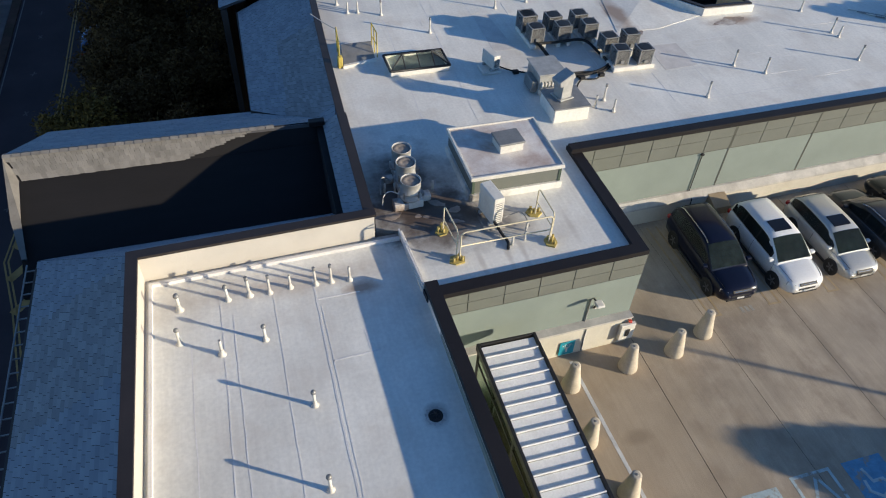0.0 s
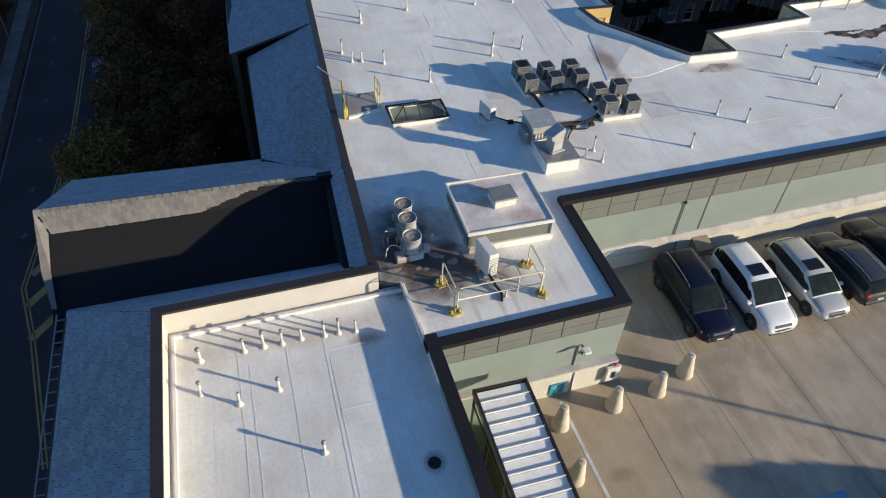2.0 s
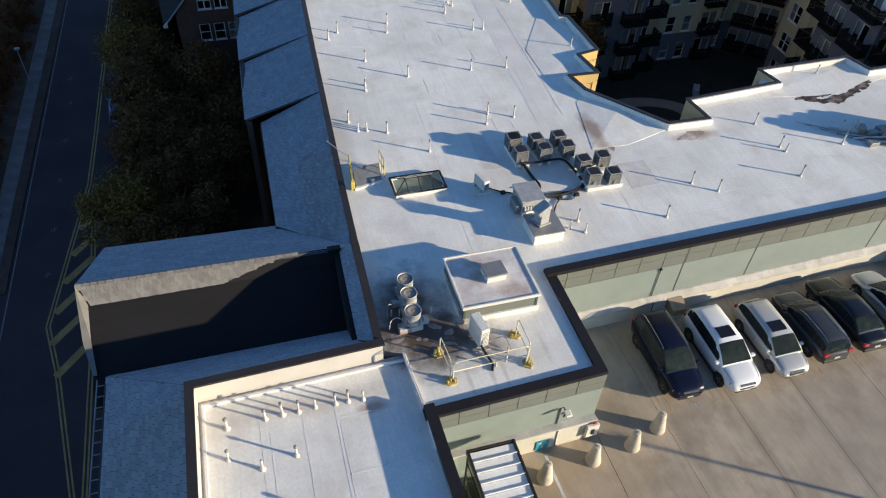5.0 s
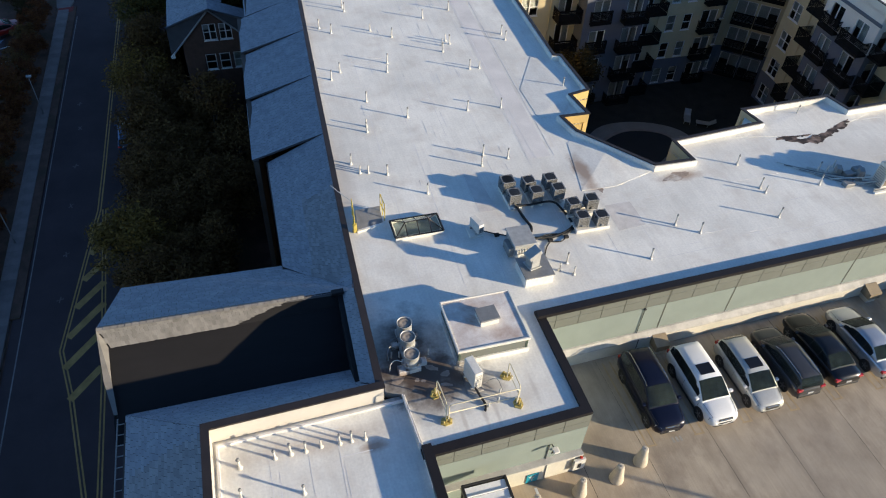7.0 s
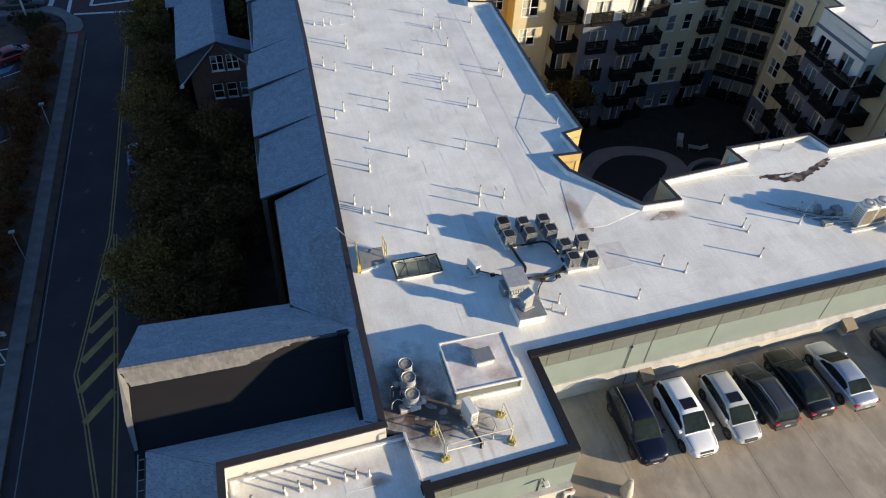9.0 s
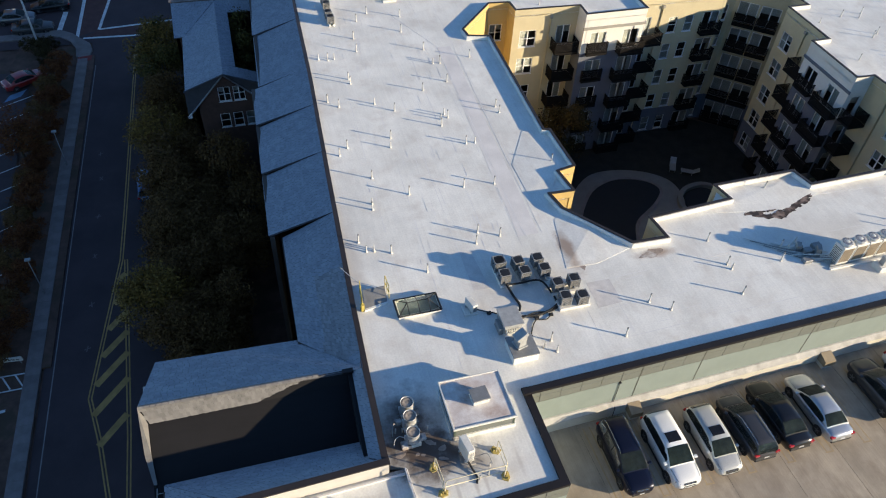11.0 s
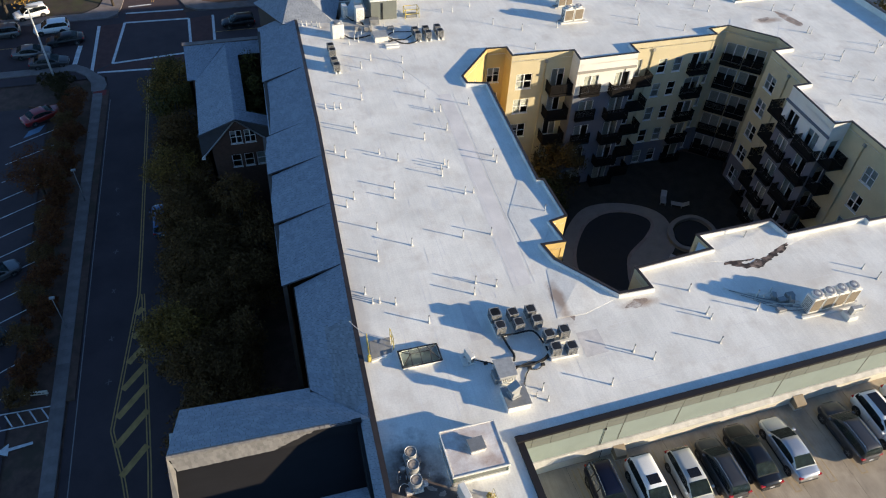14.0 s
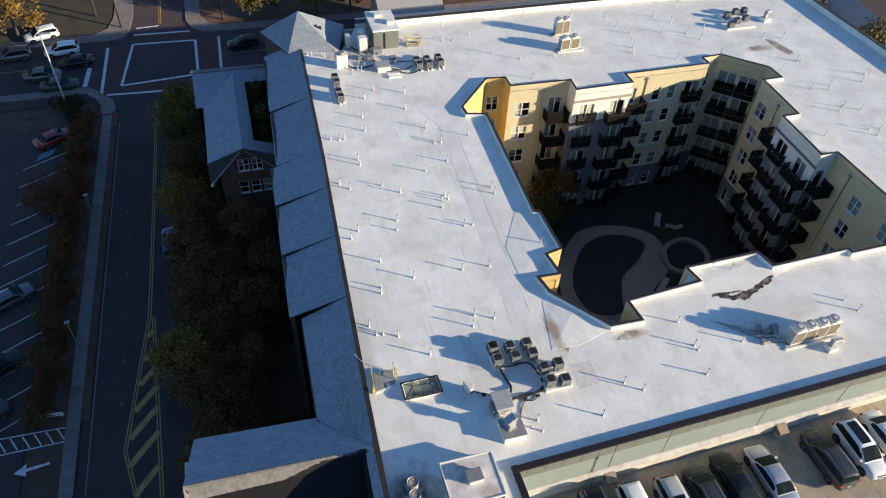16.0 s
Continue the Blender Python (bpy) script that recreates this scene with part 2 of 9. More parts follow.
M_DIRTY = surface("soiled_membrane", (0.36, 0.29, 0.24), 0.7, dark=0.55, light=1.25, scale=1.1, grain=14, stain=(0.6, 0.57, 0.53), stain_scale=0.9, stain_low=0.5, stain_high=0.65)
M_COPING = surface("dark_coping", (0.015, 0.013, 0.014), 0.55, dark=0.8, scale=1.0, bump=0.05, spec=0.3)
M_COPING_BROWN = surface("brown_coping", (0.032, 0.026, 0.024), 0.45, scale=1.0, bump=0.05)
M_CREAM = surface("cream_stucco", (0.56, 0.525, 0.46), 0.8, dark=0.9, light=1.05, scale=0.7, grain=60, bump=0.1)
M_WHITEWALL = surface("white_stucco", (0.72, 0.69, 0.62), 0.8, dark=0.92, light=1.04, scale=0.8, grain=50, bump=0.08)
M_GREEN = surface("sage_panel", (0.157, 0.166, 0.143), 0.65, dark=0.9, light=1.06, scale=0.8, grain=40, bump=0.05)
M_GREENLOW = surface("pale_sage_stucco", (0.228, 0.268, 0.24), 0.75, dark=0.92, light=1.04, scale=0.7, grain=60, bump=0.08)
M_JOINT = surface("dark_joint", (0.12, 0.12, 0.1), 0.8, bump=0)
M_BASE = surface("painted_concrete_base", (0.6, 0.57, 0.48), 0.75, dark=0.85, light=1.05, scale=0.9, grain=25, bump=0.15, stain=(0.4, 0.35, 0.28), stain_scale=0.8, stain_low=0.62, stain_high=0.8)
M_DECK = surface("deck_concrete", (0.4, 0.335, 0.25), 0.85, dark=0.8, light=1.14, scale=0.8, grain=26, bump=0.25, stain=(0.24, 0.19, 0.14), stain_scale=0.7, stain_low=0.5, stain_high=0.78, stretch=(1.2, 0.8, 1), tint=0.05)
M_SHINGLE = surface("grey_shingle", (0.278, 0.281, 0.287), 0.85, dark=0.92, light=1.06, scale=1.2, grain=30, bump=0.35, tint=0.16)
# Far darker than the tabs, so their gaps carry painted shadow marks.
M_SHINGLE_UNDER = surface("shingle_base", (0.075, 0.075, 0.08), 0.9, dark=0.85, light=1.1, scale=2.0, grain=25, bump=0.4)
M_BRICK = surface("brown_brick", (0.1, 0.056, 0.04), 0.85, dark=0.8, light=1.15, scale=2.5, grain=30, bump=0.2)
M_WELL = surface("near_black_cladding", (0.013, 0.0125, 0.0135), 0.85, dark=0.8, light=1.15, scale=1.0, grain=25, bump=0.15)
M_BROWNWALL = surface("brown_cladding", (0.075, 0.06, 0.05), 0.85, dark=0.85, light=1.1, scale=1.0, grain=25, bump=0.15)
M_ASPHALT = surface("asphalt", (0.06, 0.041, 0.042), 0.9, dark=0.8, light=1.2, scale=0.3, grain=25, bump=0.25, stain=(0.052, 0.038, 0.04), stain_scale=0.9)
streaks(M_DECK, 0.93, 1.05, (12.0, 0.15, 1.0))
soil(M_DECK, [(12.4, 13.6, 1.6, 1.2, 0.5, (0.16, 0.13, 0.1)), (15.2, 12.0, 0.5, 3.0, 0.35, (0.17, 0.14, 0.11)), (18.1, 9.0, 0.25, 6.0, 0.4, (0.16, 0.13, 0.1)), (21.3, 10.0, 0.25, 5.0, 0.4, (0.16, 0.13, 0.1)), (10.0, 9.5, 0.5, 0.25, 0.6, (0.1, 0.08, 0.06)), (9.8, 9.0, 3.2, 7.0, 0.45, (0.43, 0.33, 0.21)), (22.5, 8.0, 4.5, 6.0, 0.35, (0.33, 0.29, 0.24))])
M_WALKWAY = surface("pavement_concrete", (0.195, 0.165, 0.152), 0.85, dark=0.72, light=1.12, scale=0.9, grain=20, bump=0.15)
M_SOIL = surface("mulch_and_soil", (0.1, 0.058, 0.042), 0.95, dark=0.6, light=1.4, scale=0.8, grain=12, bump=0.5, stain=(0.07, 0.048, 0.03), stain_scale=0.3, stain_low=0.5, stain_high=0.6)
M_YELLOWLINE = surface("yellow_road_paint", (0.46, 0.275, 0.085), 0.7, dark=0.7, light=1.1, scale=2, bump=0.1)
M_WHITELINE = surface("white_road_paint", (0.65, 0.65, 0.63), 0.7, dark=0.7, light=1.1, scale=2, bump=0.1)
M_GALV = surface("galvanised_steel", (0.44, 0.44, 0.42), 0.5, metal=0.3, dark=0.75, light=1.1, scale=3, grain=20, bump=0.08)
M_WHITEMETAL = surface("white_painted_metal", (0.68, 0.66, 0.6), 0.45, dark=0.85, light=1.05, scale=2, grain=15, bump=0.04)
M_PVC = surface("white_pipe", (0.55, 0.53, 0.48), 0.5, dark=0.9, scale=4, bump=0.03)
M_BLACKMETAL = surface("black_metal", (0.02, 0.02, 0.021), 0.45, dark=0.8, scale=3, bump=0.04)
M_GREYMETAL = surface("grey_metal", (0.28, 0.28, 0.27), 0.5, metal=0.4, dark=0.8, scale=2, bump=0.06)
M_RUBBER = surface("black_rubber", (0.02, 0.02, 0.02), 0.8, bump=0.1)
M_GLASS = glass("window_glass")
M_CARGLASS = glass("car_glass", (0.42, 0.52, 0.52), 0.01, 1.2)

# ---- ground, street and pavements ----
ROOF, LOWER, DECK, COURT_Z = 16.0, 15.88, 12.0, 0.0


def street_z(y):
    return -1.7 + 0.066 * (min(max(y, -40), 130) - 34)


def strip(bm, x0, x1, y0, y1, z=0.0, step=8.0, mi=0):
    """A sheet that follows the fall of the street; x0 and x1 are numbers or functions of y."""
    f0 = x0 if callable(x0) else (lambda y: x0)
    f1 = x1 if callable(x1) else (lambda y: x1)
    n = max(1, round((y1 - y0) / step))
    prev = None
    for i in range(n + 1):
        y = y0 + (y1 - y0) * i / n
        row = (bm.verts.new((f0(y), y, street_z(y) + z)), bm.verts.new((f1(y), y, street_z(y) + z)))
        if prev:
            bm.faces.new((prev[0], prev[1], row[1], row[0])).material_index = mi
        prev = row


def lean(y):
    return 0.036 * (y - 34.5)


bm = bmesh.new()
ys = [-1500, -300, -40, -8, 24, 56, 88, 130, 400, 1500]
xs = [-1500, -300, -120, -60, -20, 20, 60, 140, 300, 1500]
grid = [[bm.verts.new((x, y, street_z(y) - 0.22 - (0 if -40 <= y <= 130 else 0.05))) for x in xs] for y in ys]
for j in range(len(ys) - 1):
    for i in range(len(xs) - 1):
        bm.faces.new((grid[j][i], grid[j][i + 1], grid[j + 1][i + 1], grid[j + 1][i]))
setting("ground", bm, M_SOIL, "dark mulch and soil under trees and buildings", "ground")

bm = bmesh.new()
strip(bm, lambda y: -20.0 + lean(y), lambda y: -9.3 + 0.036 * (y - 34.5), -40, 89, -0.1)
setting("road", bm, M_ASPHALT, "dark asphalt two-lane street in shade", "road")
bm = bmesh.new()
strip(bm, -120, 120, 89, 103.4, -0.1, 4)
strip(bm, -16.9, -7.9, 103.4, 105, -0.1, 2)
strip(bm, -16.9, -7.0, 105, 130, -0.1)
setting("road_crossing", bm, M_ASPHALT, "asphalt cross street at the intersection", "road")
bm = bmesh.new()
strip(bm, -90, -24.5, -40, 84, -0.1)
setting("parking_lot", bm, M_ASPHALT, "asphalt surface car park in shade", "car park")


def pavement(name, xa, xb, y0, y1, label):
    bm = bmesh.new()
    strip(bm, xa, xb, y0, y1, 0.05)
    ret = bmesh.ops.extrude_face_region(bm, geom=bm.faces[:])
    bmesh.ops.translate(bm, vec=(0, 0, -0.3), verts=[v for v in ret["geom"] if isinstance(v, bmesh.types.BMVert)])
    bmesh.ops.recalc_face_normals(bm, faces=bm.faces[:])
    return setting(name, bm, M_WALKWAY, label, "pavement")


west_walk = pavement("pavement_west", lambda y: -21.4 + lean(y), lambda y: -20.22 + lean(y), -40, 86, "pale concrete pavement with kerb beside the street")
bm = bmesh.new()
strip(bm, lambda y: -20.2 + lean(y), lambda y: -19.5 + lean(y), 41, 86, 0.03)
ret = bmesh.ops.extrude_face_region(bm, geom=bm.faces[:])
bmesh.ops.translate(bm, vec=(0, 0, -0.3), verts=[v for v in ret["geom"] if isinstance(v, bmesh.types.BMVert)])
bmesh.ops.recalc_face_normals(bm, faces=bm.faces[:])
setting("planting_strip", bm, M_SOIL, "dark soil strip between the pavement and the kerb", "verge")
pavement("pavement_south_west", -60, -23.3, 90.9, 92.2, "concrete pavement along the cross street")


def pavement_corner(name, poly, label, mat=None, z=0.055):
    bm = bmesh.new()
    prism(bm, poly, lambda x, y: street_z(y) - 0.25, lambda x, y: street_z(y) + z)
    bmesh.ops.triangulate(bm, faces=[f for f in bm.faces if len(f.verts) > 4])
    bmesh.ops.recalc_face_normals(bm, faces=bm.faces[:])
    return setting(name, bm, mat or M_WALKWAY, label, "pavement")


pavement_corner("pavement_corner_1", [(-19.75, 86.0), (-18.25, 86.0), (-17.95, 87.2), (-18.3, 88.7), (-19.3, 89.9), (-20.5, 91.4), (-21.9, 92.4), (-23.3, 92.4), (-23.3, 91.2), (-21.9, 90.8), (-20.6, 89.6), (-19.9, 88.0)], "curved concrete pavement corner with ramp")
pavement_corner("pavement_corner_2", [(-60, 103.5), (-21.5, 103.3), (-18.4, 103.3), (-17.1, 104.2), (-16.5, 106.0), (-16.1, 109.1), (-15.8, 130), (-18.4, 130), (-18.8, 109.5), (-19.6, 106.6), (-21.6, 105.1), (-60, 105.3)], "curved concrete pavement corner beyond the crossing")
pavement_corner("pavement_corner_3", [(-8.4, 130), (-8.5, 107.0), (-7.7, 105.0), (-6.1, 103.7), (-2.9, 103.3), (60, 103.4), (60, 104.9), (-2.9, 105.0), (-5.2, 105.9), (-6.3, 108.0), (-6.4, 130)], "curved concrete pavement corner beyond the crossing")
pavement_corner("dirt_verge", [(-34, 105.4), (-21.7, 105.3), (-19.8, 106.8), (-19.0, 109.6), (-18.7, 130), (-34, 130)], "bare tan earth and worn grass beside the crossing", surface("bare_earth", (0.048, 0.038, 0.029), 0.95, dark=0.6, light=1.2, scale=0.7, grain=14, bump=0.3, stain=(0.045, 0.048, 0.02), stain_scale=0.3, stain_low=0.5, stain_high=0.62), -0.02)
pavement_corner("lot_island", [(-26.9, 84.3), (-24.0, 82.9), (-22.3, 84.8), (-21.2, 87.8), (-23.2, 90.0), (-25.2, 90.2), (-26.3, 89.0)], "kerbed planted island at the car park corner", M_SOIL, 0.05)
M_REDBRICK = surface("red_brick_paving", (0.085, 0.036, 0.03), 0.85, dark=0.8, light=1.2, scale=1.5, grain=25, bump=0.2)


def marking(name, polys, mat, z=-0.094, label="", flat=None):
    bm = bmesh.new()
    for poly in polys:
        quad(bm, [(x, y, (flat if flat is not None else street_z(y) + z)) for x, y in poly])
    return setting(name, bm, mat, label, "marking")


def stripe(p, q, w):
    d = (Vector(q) - Vector(p)).normalized()
    o = Vector((-d.y, d.x)) * (w / 2)
    p, q = Vector(p), Vector(q)
    return [tuple(p - o), tuple(q - o), tuple(q + o), tuple(p + o)]


def path(points, w, step=6.0):
    out = []
    for a, b in zip(points, points[1:]):
        a, b = Vector(a), Vector(b)
        n = max(1, round((b - a).length / step))
        for i in range(n):
            out.append(stripe(a.lerp(b, i / n), a.lerp(b, (i + 1) / n), w))
    return out


lines = []
for o in (-0.12, 0.12):
    lines += path([(-12.9 + o, 87.5), (-13.85 + o, 57.6), (-14.1 + o, 51.6)], 0.11)
    lines += path([(-14.1 + o, 51.6), (-16.2 + o, 37.3), (-15.35 + o, 33.4), (-13.9 + o, 24)], 0.11)
    lines += path([(-13.7 + o, 51.6), (-13.25 + o, 33.3), (-13.25 + o, 24)], 0.11)
for k in range(7):
    y = 33.0 + 2.7 * k
    half = [(-15.4, -13.4), (-15.9, -13.35), (-15.8, -13.4), (-15.4, -13.45), (-15.0, -13.5), (-14.6, -13.6), (-14.3, -13.7)][k]
    lines.append(stripe((half[0], y), (half[1], y + (half[1] - half[0]) * 1.15), 0.55))
marking("road_marking_yellow", lines, M_YELLOWLINE, label="worn yellow double centre line and hatching")
marking("crosswalk_paving", [[(-19.2, 90.2), (-8.0, 89.6), (-7.3, 92.9), (-17.4, 92.0)], [(-19.9, 90.6), (-17.4, 92.0), (-16.0, 101.9), (-19.4, 101.6)],
                             [(-16.0, 101.9), (-7.4, 101.6), (-8.0, 104.2), (-15.9, 104.4)], [(-7.35, 92.9), (-4.2, 92.0), (-4.0, 102.0), (-7.35, 101.6)]], M_REDBRICK, -0.097, "dark red brick-paved crosswalk bands")
lines = path([(-12.35, 107.0), (-12.1, 128)], 0.1) + path([(-12.1, 107.0), (-11.85, 128)], 0.1)
lines += path([(-60, 97.6), (-24, 97.9)], 0.1) + path([(-4, 97.4), (40, 97.4)], 0.1)
marking("road_marking_yellow_crossing", lines, M_YELLOWLINE, label="yellow centre lines beyond the crossing")
lines = path([(-19.2, 90.2), (-8.0, 89.6)], 0.35) + path([(-17.4, 92.0), (-7.3, 92.9)], 0.35)
lines += path([(-17.4, 92.0), (-16.0, 101.9)], 0.35) + path([(-16.0, 101.9), (-7.4, 101.6)], 0.35) + path([(-7.35, 101.6), (-7.35, 92.9)], 0.35)
lines += path([(-19.9, 90.6), (-19.4, 101.6)], 0.4) + path([(-15.9, 104.4), (-8.0, 104.2)], 0.35) + path([(-15.6, 106.2), (-12.4, 106.4)], 0.3)
lines += path([(-22.2, 91.4), (-21.6, 97.0)], 0.6) + path([(-4.2, 92), (-4.0, 102)], 0.35)
utility = []
for x, y, turn in ((-16.41, 67.2, 0.3), (-16.2, 63.3, 1.0), (-16.45, 46.9, 0.5), (-16.6, 42.2, 0.2), (-16.4, 52.6, 0.8), (-16.3, 57.8, 0.1)):
    for a in (turn, turn + 1.2):
        dx, dy = 0.26 * math.cos(a), 0.3 * math.sin(a)
        utility.append(stripe((x - dx, y - dy), (x + dx, y + dy), 0.09))
marking("utility_marks", utility, surface("faded_white_spray", (0.16, 0.14, 0.13), 0.85, dark=0.6, scale=3, bump=0.1), label="faded white utility spray marks on the asphalt")
marking("edge_line", path([(-19.28 + lean(24), 24), (-19.28 + lean(84), 84)], 0.09), surface("worn_white_paint", (0.24, 0.22, 0.2), 0.8, dark=0.7, scale=2, bump=0.1), label="worn white edge line")
marking("road_marking_white", lines, M_WHITELINE, label="white crosswalk and stop lines")
lines = []
for k in range(-2, 11):
    y = 49.05 + 3.03 * k
    x = -24.0 + 0.03 * (y - 56)
    lines.append(stripe((x, y), (x - 4.9, y - 2.5), 0.1))
for k in range(8):
    lines.append(stripe((-21.9 - k * 0.95, 40.85), (-21.2 - k * 0.95, 39.6), 0.12))
lines += path([(-21.2, 40.9), (-30, 41.1)], 0.12) + path([(-20.9, 39.5), (-30, 39.4)], 0.12)
lines += [[(-24.2, 37.35), (-22.3, 37.6), (-22.3, 37.85), (-24.2, 37.65)], [(-25.1, 37.4), (-24.1, 36.95), (-24.15, 38.1), (-24.15, 38.1)]]
marking("parking_marking", lines, M_WHITELINE, label="white angled parking lines and arrow")
marking("tactile_panel", [[(-19.6, 84.7), (-18.0, 84.9), (-17.9, 86.0), (-19.5, 85.8)]], surface("red_tactile_paving", (0.2, 0.03, 0.025), 0.8, dark=0.8, scale=3, grain=40, bump=0.4), z=0.062, label="red tactile paving on the kerb ramp")
marking("parking_symbol_panel", [[(-26.9, 78.2), (-25.2, 79.1), (-24.7, 80.4), (-26.4, 79.5)]], surface("blue_road_paint", (0.13, 0.22, 0.32), 0.7, bump=0.1), label="faded blue painted parking symbol")

# ---- main building ----
LEFT_EDGE = [(3.28, 16.45), (3.65, 26.9), (4.2, 39.0), (4.85, 52.0), (5.53, 73.0)]
COURT = [(19.36, 55.4), (21.25, 54.95), (20.62, 40.35), (21.08, 40.2), (21.15, 35.65), (19.72, 35.33), (20.0, 33.08), (18.2, 33.12), (18.5, 31.6), (21.6, 27.5),
         (23.95, 27.45), (23.75, 29.4), (30.15, 29.9), (29.85, 31.45), (36.5, 31.65), (36.88, 30.0), (44.2, 30.25), (44.2, 29.8), (52.2, 30.0),
         (52.0, 41.65), (50.2, 41.7), (50.45, 48.25), (52.3, 48.3), (52.6, 54.85), (54.9, 54.9), (54.8, 57.0), (50.95, 60.6), (48.5, 60.4), (48.6, 59.1),
         (38.3, 59.0), (38.3, 57.25), (31.75, 57.15), (31.85, 59.05), (25.25, 59.25), (25.2, 60.95), (23.2, 61.1), (19.25, 56.6)]
OUTER = [(3.95, 16.2), (4.05, 13.6), (4.6, 13.4), (11.1, 13.55), (11.1, 18.8), (71.3, 20.5), (70.2, 75.6), (12.0, 75.2), (9.5, 70.2), (7.6, 70.6), (7.2, 72.8), (5.53, 73.0),
         (4.85, 52.0), (4.2, 39.0), (3.65, 26.9), (3.28, 16.45)]


def sheet_with_hole(outer, holes, z, thick):
    bm = bmesh.new()
    edges = []
    for loop in [outer] + holes:
        vs = [bm.verts.new((x, y, z)) for x, y in loop]
        edges += [bm.edges.new((vs[i], vs[(i + 1) % len(vs)])) for i in range(len(vs))]
    bmesh.ops.triangle_fill(bm, use_beauty=True, edges=edges)
    for f in bm.faces:
        if f.normal.z < 0:
            f.normal_flip()
    ret = bmesh.ops.extrude_face_region(bm, geom=bm.faces[:])
    bmesh.ops.translate(bm, vec=(0, 0, -thick), verts=[v for v in ret["geom"] if isinstance(v, bmesh.types.BMVert)])
    bmesh.ops.recalc_face_normals(bm, faces=bm.faces[:])
    return bm


setting("roof_main", sheet_with_hole(OUTER, [COURT], ROOF, 0.35), M_MEMBRANE, "white membrane flat roof with soiling and seams", "flat roof")
bm = bmesh.new()
LOWPOLY = [(-3.75, -12.0), (5.3, -12.0), (4.55, 7.0), (4.3, 13.3), (3.95, 16.2), (-3.75, 16.0)]
prism(bm, LOWPOLY, LOWER - 0.35, LOWER)
setting("roof_lower", bm, M_MEMBRANE, "white membrane flat roof with welded seams", "flat roof")

# copings and parapets
bm = bmesh.new()
band(bm, [(4.15, -12), (4.13, 7.0), (4.03, 13.5)], 0.05, 0.43, 16.2, 16.42)
band(bm, [(4.05, 13.55), (10.83, 13.79), (10.83, 18.98)], 0.05, 0.45, 15.97, 16.15)
band(bm, [(10.86, 18.9), (71.8, 20.58)], 0.05, 0.43, 16.13, 16.33)
setting("coping_south", bm, M_COPING, "near-black metal coping along the roof edge", "coping")
bm = bmesh.new()
band(bm, LEFT_EDGE, -0.32, -0.02, 15.9, 16.2)
band(bm, [(3.23, 16.12), (3.38, 21.75)], -0.32, 0.0, 16.2, 16.86)
setting("coping_west", bm, M_COPING_BROWN, "dark brown coping above the shingled mansard", "coping")
bm = bmesh.new()
band(bm, COURT, 0.06, 0.22, 15.75, 16.36, closed=True)
setting("parapet_courtyard", bm, M_MEMBRANE, "low membrane-clad parapet round the courtyard", "parapet")
bm = bmesh.new()
band(bm, COURT, -0.06, 0.14, 16.36, 16.42, closed=True)
setting("coping_courtyard", bm, M_COPING_BROWN, "thin dark coping round the courtyard", "coping")
bm = bmesh.new()
band(bm, [(71.5, 20.25), (70.2, 75.6), (12.0, 75.2)], -0.3, 0.0, 15.7, 16.7)
setting("parapet_north", bm, M_MEMBRANE, "white parapet along the far roof edge", "parapet")
bm = bmesh.new()
band(bm, [(71.55, 20.25), (70.25, 75.65), (12.0, 75.25)], -0.42, 0.02, 16.7, 16.78)
setting("coping_north", bm, M_COPING_BROWN, "brown coping along the far roof edge", "coping")

bm = bmesh.new()
band(bm, [(4.15, -12), (4.13, 7.0), (4.03, 13.48)], 0.07, 0.24, 15.7, 16.2)
band(bm, [(11.35, 18.92), (71.8, 20.58)], 0.07, 0.24, 15.7, 16.13)
setting("parapet_south", bm, M_MEMBRANE, "membrane-clad upstand under the coping", "parapet")

# raised parapet of the lower roof
bm = bmesh.new()
band(bm, [(-3.62, -12), (-3.62, 15.9), (3.2, 16.12)], -0.16, 0.0, 15.7, 16.84)
setting("parapet_lower", bm, M_CREAM, "cream-painted inner face of a raised parapet", "parapet")
bm = bmesh.new()
band(bm, [(-3.6, -12), (-3.6, 15.88), (3.26, 16.1)], -0.3, 0.02, 16.84, 16.93)
setting("coping_lower", bm, M_COPING_BROWN, "dark brown coping on the raised parapet", "coping")
bm = bmesh.new()
band(bm, [(-3.5, -12), (-3.5, 15.72), (3.93, 15.96)], 0.0, 0.09, 15.86, 16.0)
band(bm, [(3.98, 16.1), (4.14, 13.65)], 0.0, 0.05, 15.95, 16.17)
band(bm, [(4.06, 16.1), (4.22, 13.65)], 0.0, 0.04, 15.95, 16.08)
setting("membrane_upstand", bm, M_SEAM, "white membrane cant strip at the foot of the parapet", "trim")


